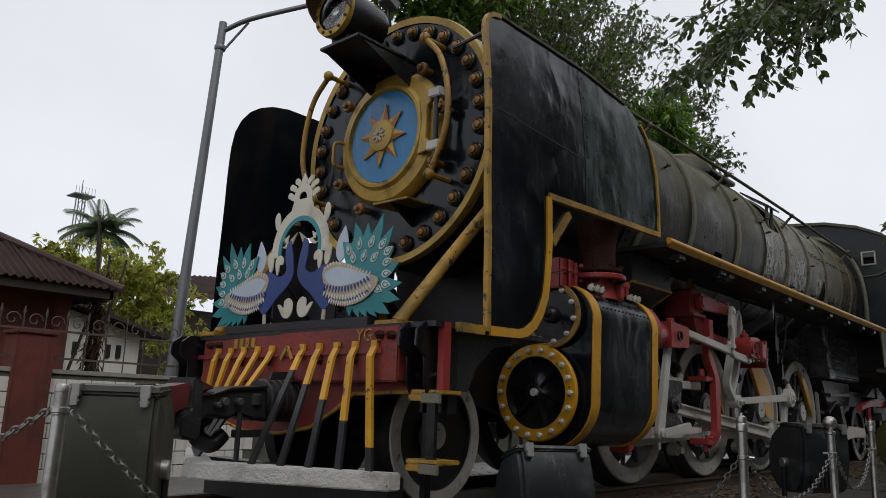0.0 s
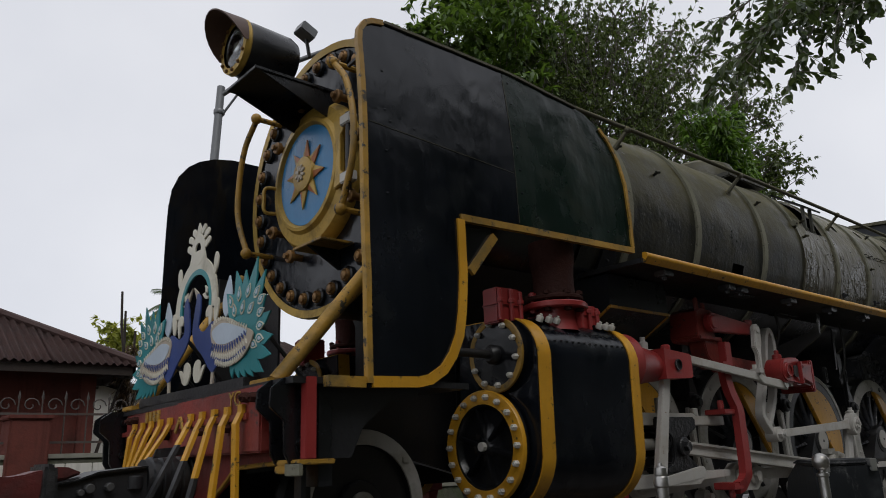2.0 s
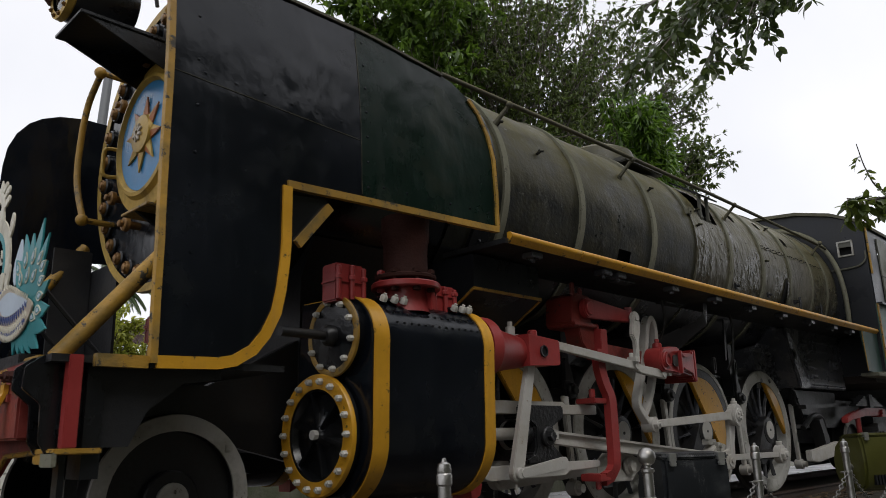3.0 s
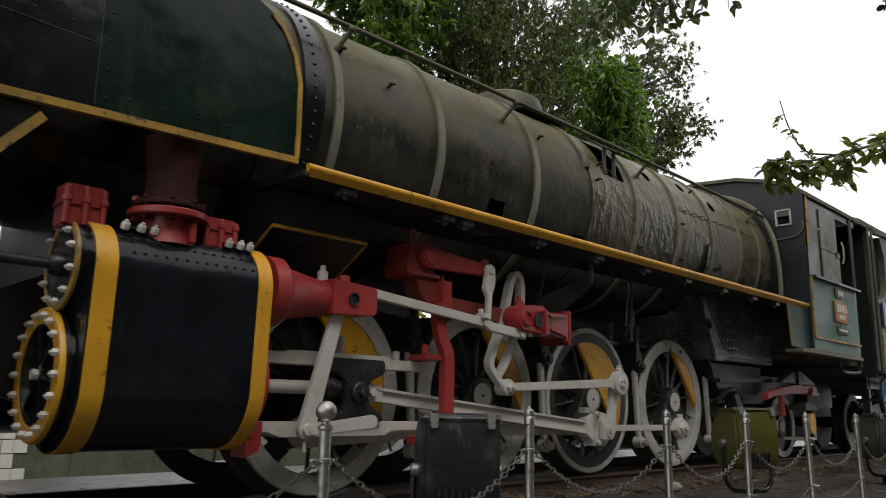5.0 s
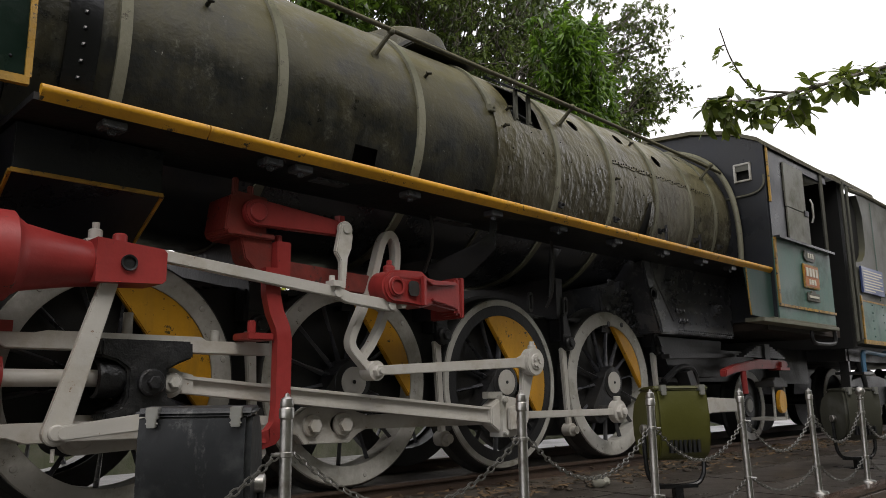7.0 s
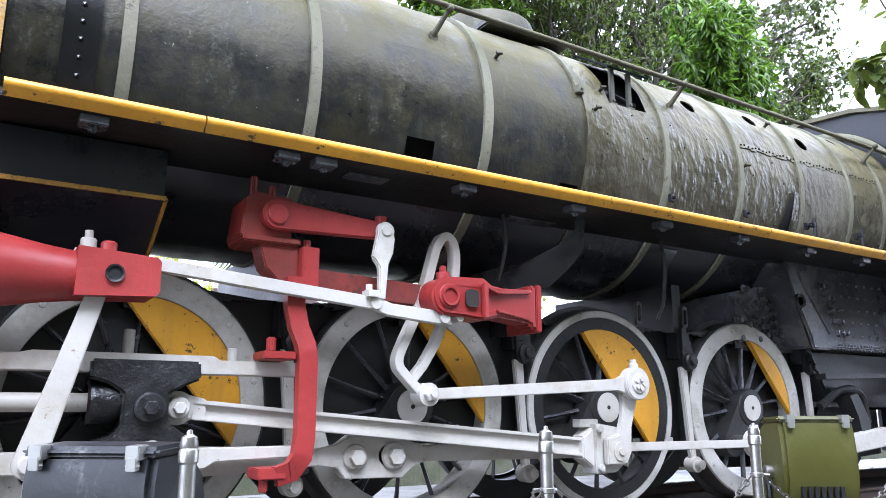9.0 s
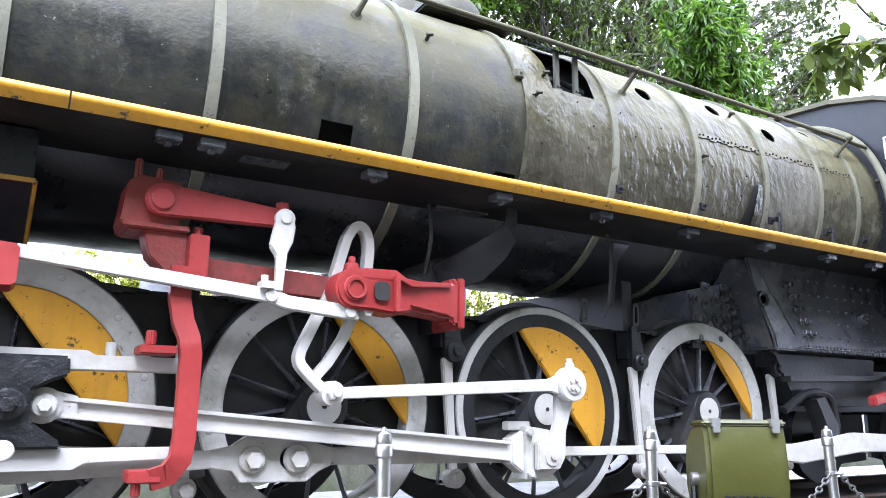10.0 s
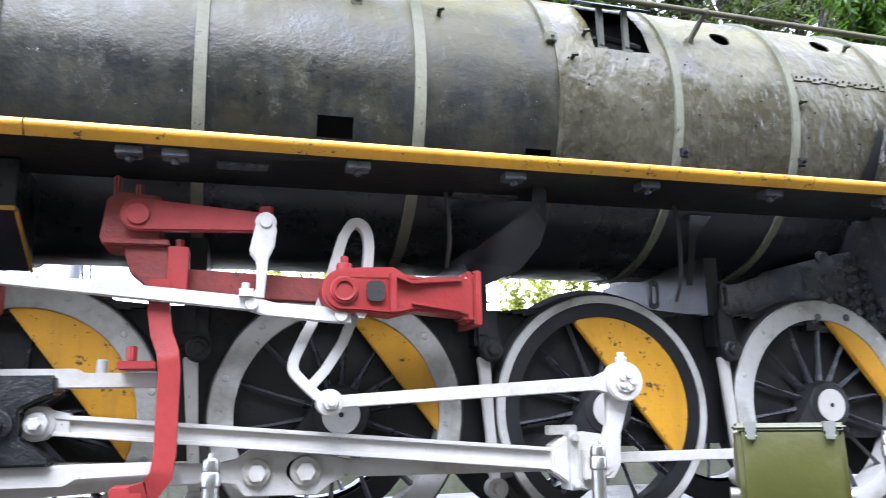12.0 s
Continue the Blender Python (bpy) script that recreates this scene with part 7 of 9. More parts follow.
def cutout(name, pts, x0, mt, parent, label="", thick=0.018, bevel=0.003):
    bm = NB()
    x0, thick = 0.4 * x0, 0.4 * thick          # thin painted sheet
    prism(bm, [(OY + u, OZ + v) for u, v in pts], OX + x0, OX + x0 + thick, "x")
    return part(name, bm, mt, parent, label, bevel=min(bevel, 0.0015))


def cut_ring(name, c, r0, r1, x0, mt, parent, a0=0.0, a1=360.0, sx=1.0, label=""):
    bm = NB()
    n, x0 = 40, 0.4 * x0
    if a1 - a0 > 359:
        holed(bm, [(OY + c[0] + sx * (u - c[0]), OZ + v) for u, v in circ(c[0], c[1], r1, n)], [(OY + c[0] + sx * (u - c[0]), OZ + v) for u, v in circ(c[0], c[1], r0, n)], OX + x0, OX + x0 + 0.007, "x")
    else:
        o, i = circ(c[0], c[1], r1, n, a0, a1, False), circ(c[0], c[1], r0, n, a0, a1, False)
        prism(bm, [(OY + c[0] + sx * (u - c[0]), OZ + v) for u, v in o + i[::-1]], OX + x0, OX + x0 + 0.007, "x")
    return part(name, bm, mt, parent, label)


def leaf2(c, ln, w, ang, n=8):
    """A pointed lobe from c, of length ln, at that angle."""
    a = radians(ang)
    d, s = (math.cos(a), math.sin(a)), (-math.sin(a), math.cos(a))
    prof = [math.sin(math.pi * (i / n) ** 0.75) for i in range(n + 1)]
    up = [(c[0] + d[0] * ln * i / n + s[0] * w / 2 * prof[i], c[1] + d[1] * ln * i / n + s[1] * w / 2 * prof[i]) for i in range(n + 1)]
    dn = [(c[0] + d[0] * ln * i / n - s[0] * w / 2 * prof[i], c[1] + d[1] * ln * i / n - s[1] * w / 2 * prof[i]) for i in range(1, n)]
    return up + dn[::-1]


def soft2(pts):
    """Rounds a closed outline."""
    out, n = [], len(pts)
    for i in range(n):
        a, b, c, d = (Vector(pts[(i + k) % n]) for k in (-1, 0, 1, 2))
        for t in (0, 0.25, 0.5, 0.75):
            q = 0.5 * (2 * b + (c - a) * t + (2 * a - 5 * b + 4 * c - d) * t * t + (3 * b - a - 3 * c + d) * t ** 3)
            out.append((q.x, q.y))
    return out


arch = cut_ring("arch", (0, 0.41), 0.188, 0.25, 0.022, "cream", orn, -8, 188, 1.0, "cream arch")
cut_ring("arch_lining", (0, 0.41), 0.162, 0.190, 0.020, "teal", orn, -8, 188, 1.0)
cut_ring("finial_ring", (0, 0.705), 0.036, 0.082, 0.02, "cream", orn)
cutout("finial_foot", [(-0.10, 0.635), (0.10, 0.635), (0.075, 0.70), (-0.075, 0.70)], 0.021, "cream", orn)
cutout("finial_lobe", leaf2((0.0, 0.765), 0.085, 0.05, 90), 0.022, "cream", orn)
for s in (1, -1):
    for u, v, lean_, ln in ((0.035, 0.775, 26, 0.06), (0.066, 0.75, 42, 0.065), (0.085, 0.70, 35, 0.062)):
        cutout("finial_lobe", leaf2((s * u, v), ln, 0.034, 90 - s * lean_), 0.022, "cream", orn)
        tip_ = (s * (u + ln * 0.8 * math.sin(radians(lean_))), v + ln * 0.8 * math.cos(radians(lean_)))
        cutout("finial_curl", circ(tip_[0] + s * 0.008, tip_[1] - 0.008, 0.019, 14), 0.023, "cream", orn)
    cutout("arch_bud", soft2([(s * 0.205, 0.535), (s * 0.235, 0.56), (s * 0.245, 0.62), (s * 0.22, 0.648), (s * 0.20, 0.62), (s * 0.195, 0.57)]), 0.023, "cream", orn)
    cutout("scroll", soft2([(s * 0.235, 0.30), (s * 0.225, 0.36), (s * 0.245, 0.41), (s * 0.275, 0.405), (s * 0.28, 0.37), (s * 0.262, 0.31)]), 0.014, "cream", orn)
    cutout("scroll", soft2([(s * 0.185, 0.275), (s * 0.205, 0.33), (s * 0.20, 0.375), (s * 0.165, 0.39), (s * 0.135, 0.365), (s * 0.14, 0.335), (s * 0.165, 0.335), (s * 0.172, 0.30)]), 0.016, "cream", orn)
    cutout("scroll_back", leaf2((s * 0.345, 0.30), 0.20, 0.095, 90 - s * 8), 0.030, "paleblue", orn)
    for k in range(4):
        cutout("rosette", leaf2((s * 0.155, 0.435), 0.085, 0.034, 90 + s * (72 - 34 * k)), 0.024, "cream", orn)
    # lower heart of scrolls
    cutout("scroll", soft2([(s * 0.05, 0.03), (s * 0.10, 0.035), (s * 0.135, 0.075), (s * 0.155, 0.105), (s * 0.13, 0.105), (s * 0.10, 0.085), (s * 0.095, 0.125), (s * 0.06, 0.14), (s * 0.025, 0.115), (s * 0.022, 0.065)]), 0.014, "cream", orn)
    # teal fan of long pointed feathers over a backing
    hub = (s * 0.50, 0.20)
    fan = cutout("fan", [(hub[0] + s * 0.20 * math.cos(radians(t)), hub[1] + (0.20 if t > 0 else 0.15) * math.sin(radians(t))) for t in range(-110, 128, 8)], 0.006, "teal", orn, "teal feathered fan")
    for k, (t, r) in enumerate(((122, 0.245), (97, 0.30), (78, 0.29), (62, 0.365), (45, 0.35), (28, 0.29), (11, 0.305), (-8, 0.325), (-22, 0.335), (-38, 0.31), (-52, 0.255), (-66, 0.22), (-82, 0.20), (-102, 0.195))):
        c = (hub[0] + s * 0.09 * math.cos(radians(t - 12)), hub[1] + 0.09 * math.sin(radians(t - 12)))
        tip_ = (hub[0] + s * r * math.cos(radians(t)), hub[1] + r * math.sin(radians(t)))
        d = Vector((tip_[0] - c[0], tip_[1] - c[1]))
        n = Vector((-d.y, d.x)).normalized() * s
        w = 0.055 if t > -45 else 0.038
        blade = [Vector(c) - n * w * 0.6, Vector(c) + d * 0.35 - n * w * 0.9, Vector(c) + d * 0.72 - n * w * 0.62, Vector(tip_), Vector(c) + d * 0.66 + n * w * 0.40, Vector(c) + d * 0.35 + n * w * 0.80, Vector(c) + n * w * 0.6]
        cutout("fan_feather", [(q.x, q.y) for q in blade], 0.002 - 0.0007 * (k % 3), "teal", fan)
    for u, v in ((0.426, 0.36), (0.508, 0.379), (0.598, 0.38), (0.678, 0.36), (0.719, 0.322), (0.716, 0.267), (0.715, 0.208), (0.713, 0.154), (0.659, 0.136), (0.547, 0.313), (0.464, 0.315), (0.625, 0.299)):
        a = math.degrees(math.atan2(v - hub[1], s * (u - 0.50)))
        c, sn = math.cos(radians(a)), math.sin(radians(a))
        spot = cutout("fan_spot", leaf2((s * u - 0.034 * c, v - 0.034 * sn), 0.07, 0.040, a), -0.008, "cream", fan, thick=0.012, bevel=0)
        cutout("spot_ring", leaf2((s * u - 0.024 * c, v - 0.024 * sn), 0.051, 0.027, a), -0.011, "teal", fan, thick=0.008, bevel=0)
        cutout("spot_centre", leaf2((s * u - 0.012 * c, v - 0.012 * sn), 0.030, 0.017, a), -0.013, "paleblue", fan, thick=0.008, bevel=0)
    # blue curved shape with a pointed tip, and the pale oval beside it: plain forms
    blue = soft2([(s * 0.055, 0.463), (s * 0.095, 0.44), (s * 0.10, 0.365), (s * 0.085, 0.29), (s * 0.153, 0.264), (s * 0.25, 0.30), (s * 0.32, 0.24), (s * 0.33, 0.12), (s * 0.298, 0.075), (s * 0.247, 0.062), (s * 0.148, 0.145), (s * 0.067, 0.199), (s * 0.018, 0.264), (s * 0.028, 0.361), (s * 0.045, 0.42)])
    body = cutout("blue_form", blue, -0.016, "navy", orn, "royal blue curved shape")
    cutout("pointed_tip", [(s * 0.045, 0.440), (s * 0.068, 0.466), (s * 0.008, 0.503)], -0.014, "fawn", body, bevel=0)
    cutout("blue_foot", [(s * 0.25, 0.08), (s * 0.275, 0.08), (s * 0.27, 0.005), (s * 0.245, 0.005)], -0.010, "fawn", body, bevel=0)
    ov = cutout("oval_field", soft2([(s * 0.237, 0.244), (s * 0.294, 0.298), (s * 0.416, 0.288), (s * 0.57, 0.228), (s * 0.668, 0.178), (s * 0.581, 0.093), (s * 0.436, 0.066), (s * 0.312, 0.112)]), -0.026, "fawn", orn, "fawn oval with a pale centre")
    cutout("oval_centre", soft2([(s * 0.258, 0.24), (s * 0.33, 0.268), (s * 0.42, 0.262), (s * 0.615, 0.200), (s * 0.50, 0.178), (s * 0.40, 0.170), (s * 0.31, 0.186)]), -0.031, "paleblue", ov, thick=0.012, bevel=0)
    for row, (n, v0, sag, mt, ln, lo, hi) in enumerate(((15, 0.192, 0.030, "navy", 0.036, 0.27, 0.585), (17, 0.155, 0.036, "cream", 0.034, 0.275, 0.60), (18, 0.126, 0.030, "navy", 0.024, 0.30, 0.59), (16, 0.112, 0.026, "cream", 0.030, 0.32, 0.57))):
        for k in range(n):
            f = k / (n - 1)
            u = lo + (hi - lo) * f
            v = v0 - sag * math.sin(math.pi * f) + 0.012 * f
            cutout("oval_dash", leaf2((s * u, v), ln, 0.013, 270 + s * (-28 + 70 * f), 5), -0.033 - 0.001 * (row % 2), mt, ov, thick=0.008, bevel=0)
    for k in range(16):
        f = k / 15
        cutout("oval_dash", leaf2((s * (0.262 + 0.34 * f), 0.262 + 0.035 * math.sin(math.pi * min(1, f * 1.5)) * (1 - f) - 0.055 * f * f), 0.024, 0.010, 90 + s * (30 - 55 * f), 5), -0.033, "cream", ov, thick=0.008, bevel=0)
bm = NB()
box(bm, OX - 0.02, OX + 0.06, OY - 0.62, OY + 0.62, 0.90, 0.948)
part("base_rail", bm, "under", orn, bevel=0.004)
for y in (-0.55, -0.2, 0.2, 0.55):
    bm = NB()
    tube(bm, [(OX + 0.03, OY + y, 0.92), (OX + 0.30, OY + y * 0.9, 0.91)], 0.012, 6)
    tube(bm, [(OX + 0.03, OY + y, 1.25), (OX + 0.35, OY + y, 0.91)], 0.010, 6)
    part("back_stay", bm, "under", orn)

# ---- the plinth, track and paving ----
bm = NB()
EDGE = [(-5.6, 2.6), (-5.35, 0.2), (-5.02, -1.72), (-2.60, -2.47), (16.0, -2.47), (16.0, 2.6)]
prism(bm, EDGE, -1.3, -0.125, "z")
plinth = tagged(part("plinth", bm, "paving"), "raised plinth faced with polished brown granite", "plinth", kind="structure")
bm = NB()
prism(bm, [(-5.3, -0.85), (16.0, -0.95), (16.0, 0.95), (-5.3, 0.85)], -0.12, -0.085, "z")
tagged(part("track_bed", bm, "soil"), "damp soil bed between the rails", "track bed", kind="structure")
for s in (-1, 1):
    bm = NB()
    prism(bm, [(s * 0.5, -0.10), (s * 0.60, -0.10), (s * 0.60, -0.088), (s * 0.558, -0.08), (s * 0.558, -0.03), (s * 0.583, -0.018), (s * 0.583, 0.0), (s * 0.515, 0.0), (s * 0.515, -0.018), (s * 0.54, -0.03), (s * 0.54, -0.08), (s * 0.5, -0.088)], -4.9, 16.0, "x")
    tagged(part("rail", bm, "rail", bevel=0.003), "rusty steel rail half sunk in soil", "rail", group="rails", kind="structure")
# granite facing and paving slabs
bm = NB()
box(bm, 0.004, 0.736, -0.022, 0.0, -0.60, 0.0)
face = mesh_of("facing_slab", bm, "granite", 0.004)
bm = NB()
box(bm, 0.003, 0.597, 0.003, 0.597, -0.03, 0.0)
slab = mesh_of("paving_slab", bm, "paving", 0.004)
for i in range(25):
    for lay in range(2):
        ob = new("facing_slab", face)
        ob.parent = plinth
        ob.location = (-2.55 + 0.74 * i, -2.47, -0.13 - 0.61 * lay)
L2 = Vector((-2.60, -2.47, 0)) - Vector((-5.02, -1.72, 0))
for i in range(3):
    for lay in range(2):
        ob = new("facing_slab", face)
        ob.parent = plinth
        p = Vector((-5.02, -1.72, 0)) + L2.normalized() * (0.80 * i)
        ob.matrix_basis = Matrix.Translation((p.x, p.y, -0.13 - 0.61 * lay)) @ Matrix.Rotation(math.atan2(L2.y, L2.x), 4, "Z")
bm = NB()
ribbon(bm, [(-5.33, 0.2), (-5.00, -1.69), (-2.59, -2.43), (16.0, -2.43)], 0.10, -0.125, -0.095, "z")
part("coping", bm, "granite", plinth, "granite coping", bevel=0.004)
rnd = random.Random(4)
for i in range(34):
    for j in range(3):
        x, y = -4.3 + 0.6 * i, -2.40 + 0.51 * j
        if x < -2.3 and y < -1.72 - (x + 5.02) * 0.31 + 0.20:
            continue
        ob = new("paving_slab", slab)
        ob.parent = plinth
        ob.location = (x, y, -0.098 + rnd.uniform(-0.003, 0.003))
        ob.scale = (1, 0.85, 1)
for i in range(12):
    ob = new("paving_slab", slab)
    ob.parent = plinth
    ob.location = (-5.25 + 0.6 * (i % 2), -0.3 + 0.6 * (i // 2) * 0.5, -0.099)

# leaf litter and stones round the track
bm = NB()
for k in range(2600):
    x, y = rnd.uniform(-4.5, 14), rnd.choice((-1, -1, -1, 1)) * abs(rnd.gauss(0.85, 0.22))
    if abs(y) > 1.6:
        continue
    r, a = rnd.uniform(0.012, 0.045), rnd.uniform(0, 6.28)
    z = -0.088 + rnd.uniform(0.002, 0.022)
    v = [bm.verts.new((x + r * u * math.cos(a) - r * w * math.sin(a), y + r * u * math.sin(a) + r * w * math.cos(a), z + r * h)) for u, w, h in ((-1, 0, 0.2), (0, -0.45, 0.0), (1, 0, rnd.uniform(0, 0.6)), (0, 0.45, 0.1))]
    bm.faces.new(v)
tagged(part("leaf_litter", bm, "litter"), "brown dead leaves along the rails", "leaf litter", kind="stuff")
bm = NB()
for k in range(420):
    x, y = rnd.uniform(-4, 14), -rnd.gauss(0.82, 0.12)
    bmesh.ops.create_icosphere(bm, subdivisions=1, radius=rnd.uniform(0.012, 0.035), matrix=Matrix.Translation((x, y, -0.085)) @ Matrix.Rotation(rnd.uniform(0, 3), 4, "Z") @ Matrix.Diagonal((1.3, 0.9, 0.6, 1)))
tagged(part("stones", bm, "soil"), "small dark stones beside the rail", "stones", kind="stuff")
bm = NB()
for k in range(16000):
    x, y = rnd.uniform(-5, 13), 2.65 + 1.45 * rnd.random()
    h, a = rnd.uniform(0.07, 0.20), rnd.uniform(0, 6.28)
    dx, dy = 0.012 * math.cos(a), 0.012 * math.sin(a)
    lx, ly = rnd.uniform(-0.06, 0.06), rnd.uniform(-0.06, 0.06)
    v = [bm.verts.new(p) for p in ((x - dx, y - dy, -0.72), (x + dx, y + dy, -0.72), (x + lx * 2, y + ly * 2, -0.72 + h * 2.2))]
    bm.faces.new(v)
tagged(part("grass", bm, "grass"), "rough grass behind the plinth", "grass", kind="stuff")
bm = NB()
for p in ((3.05, -1.15, -0.06),):
    bmesh.ops.create_icosphere(bm, subdivisions=2, radius=0.06, matrix=Matrix.Translation(p) @ Matrix.Diagonal((1.2, 0.9, 0.7, 1)))
for v in bm.verts:
    v.co += 0.02 * Vector((noise.noise(v.co * 14), noise.noise(v.co * 14 + Vector((5, 0, 0))), noise.noise(v.co * 14 + Vector((0, 5, 0)))))
tagged(part("crumpled_paper", bm, "concrete"), "crumpled white paper litter beside the rail", "litter", kind="stuff")
bm = NB()
bmesh.ops.create_grid(bm, x_segments=60, y_segments=60, size=900)
for v in bm.verts:
    v.co.z = -0.75
tagged(part("ground", bm, "ground"), "trodden bare ground with sparse grass", "ground", kind="structure")

# ---- posts, chains and bins ----


def chain_post(ball, capped=True):
    root = thing("chain_post", ("stainless steel post carrying two chains" if capped else "dull flat-topped stainless steel post carrying two chains") + (", with a ball finial" if ball else ""), "post", group="posts along the plinth edge")
    bm = NB()
    lathe(bm, [(0, 0), (0.055, 0), (0.05, 0.012), (0.022, 0.018), (0.0185, 0.03), (0.0185, 0.575), (0, 0.575)], (0, 0, 0), "z", 20)
    part("shaft", bm, "steel", root)
    bm = NB()
    if ball:
        lathe(bm, [(0.0185, 0.56), (0.024, 0.565), (0.024, 0.575), (0.012, 0.58), (0.012, 0.59)], (0, 0, 0), "z", 20)
        bmesh.ops.create_uvsphere(bm, u_segments=18, v_segments=12, radius=0.033, matrix=Matrix.Translation((0, 0, 0.618)))
    elif not capped:
        lathe(bm, [(0.0185, 0.57), (0.0185, 0.63), (0.0195, 0.631), (0.0195, 0.645), (0.016, 0.650), (0, 0.651)], (0, 0, 0), "z", 20)
    else:
        lathe(bm, [(0.0185, 0.57), (0.0225, 0.575), (0.0225, 0.60), (0.0195, 0.605), (0.021, 0.612), (0.018, 0.63), (0.008, 0.636), (0.006, 0.645), (0, 0.648)], (0, 0, 0), "z", 20)
    part("cap", bm, "steel", root)
    for z in ((0.17, 0.47) if capped else (0.285, 0.585)):
        bm = NB()
        lathe(bm, [(0.019, z - 0.008), (0.0225, z - 0.006), (0.0225, z + 0.006), (0.019, z + 0.008)], (0, 0, 0), "z", 16)
        tube(bm, [(0.02, -0.01, z), (0.038, -0.012, z), (0.038, 0.012, z), (0.02, 0.01, z)], 0.005, 6)
        part("collar", bm, "steel", root)
    return root


plain, ball = chain_post(False), chain_post(True)
chain_post(False, False).matrix_basis = pose(-4.58, -1.45, -0.098, 0, 2.6, 60)
SPOTS = [(-2.20, -2.24, 0), (-1.22, -2.32, 1), (-0.14, -2.25, 0), (0.83, -2.34, 0), (1.79, -2.31, 0), (2.76, -2.31, 0), (3.71, -2.32, 0), (4.52, -2.35, 1), (5.55, -2.30, 0), (6.6, -2.3, 0), (7.6, -2.3, 0), (8.6, -2.3, 0), (9.6, -2.3, 0)]
used = {0: False, 1: False}
for k, (x, y, b) in enumerate(SPOTS):
    tilt = pose(x, y, -0.098, rnd.uniform(-1.2, 1.2), rnd.uniform(-1.5, 1.5), rnd.uniform(0, 360))
    src = ball if b else plain
    if not used[b]:
        src.matrix_basis, used[b] = tilt, True
    else:
        copy_thing(src, tilt)


def link_mesh(bm, m, ln, w, r):
    """One chain link: a thin rounded loop."""
    pts = [Vector((u, v, 0)) for u, v in stadium((-(ln - w) / 2, 0), ((ln - w) / 2, 0), w / 2 - r, 4)]
    rings = []
    n = len(pts)
    for i, p in enumerate(pts):
        d = (pts[(i + 1) % n] - pts[i - 1]).normalized()
        s = Vector((-d.y, d.x, 0))
        rings.append([bm.verts.new(m @ (p + r * (math.cos(t) * s + math.sin(t) * Vector((0, 0, 1))))) for t in (0, 1.571, 3.142, 4.712)])
    for i in range(n):
        a, b = rings[i], rings[(i + 1) % n]
        for k in range(4):
            bm.faces.new((a[k], a[(k + 1) % 4], b[(k + 1) % 4], b[k]))


def chain(a, b, sag):
    a, b = Vector(a), Vector(b)
    n0 = 40
    pts = [a.lerp(b, i / n0) - Vector((0, 0, sag * 4 * (i / n0) * (1 - i / n0))) for i in range(n0 + 1)]
    ln = [0.0]
    for p, q in zip(pts, pts[1:]):
        ln.append(ln[-1] + (q - p).length)
    step, bm, s, k = 0.026, NB(), 0.013, 0
    while s < ln[-1]:
        i = max(j for j in range(n0) if ln[j] <= s)
        t = (s - ln[i]) / (ln[i + 1] - ln[i])
        p, d = pts[i].lerp(pts[i + 1], t), (pts[i + 1] - pts[i]).normalized()
        m = Matrix.Translation(p) @ d.to_track_quat("X", "Z").to_matrix().to_4x4() @ Matrix.Rotation(radians(45 + 90 * (k % 2)), 4, "X")
        link_mesh(bm, m, 0.037, 0.024, 0.0034)
        s += step
        k += 1
    tagged(part("chain", bm, "chain"), "galvanised link chain hanging between two posts", "chain", group="chains between the posts", kind="")


for k, (p, q) in enumerate(zip(SPOTS, SPOTS[1:])):
    if k < 10:
        chain((p[0] + 0.03, p[1], 0.372), (q[0] - 0.03, q[1], 0.372), 0.17 + 0.05 * rnd.random())
        chain((p[0] + 0.03, p[1], 0.072), (q[0] - 0.03, q[1], 0.072), 0.10 + 0.04 * rnd.random())
chain((-4.548, -1.452, 0.485), (-2.23, -2.24, 0.372), 0.62)
chain((-4.588, -1.41, 0.485), (-5.25, 0.60, 0.372), 0.24)
chain((-4.588, -1.41, 0.185), (-5.25, 0.60, 0.072), 0.14)


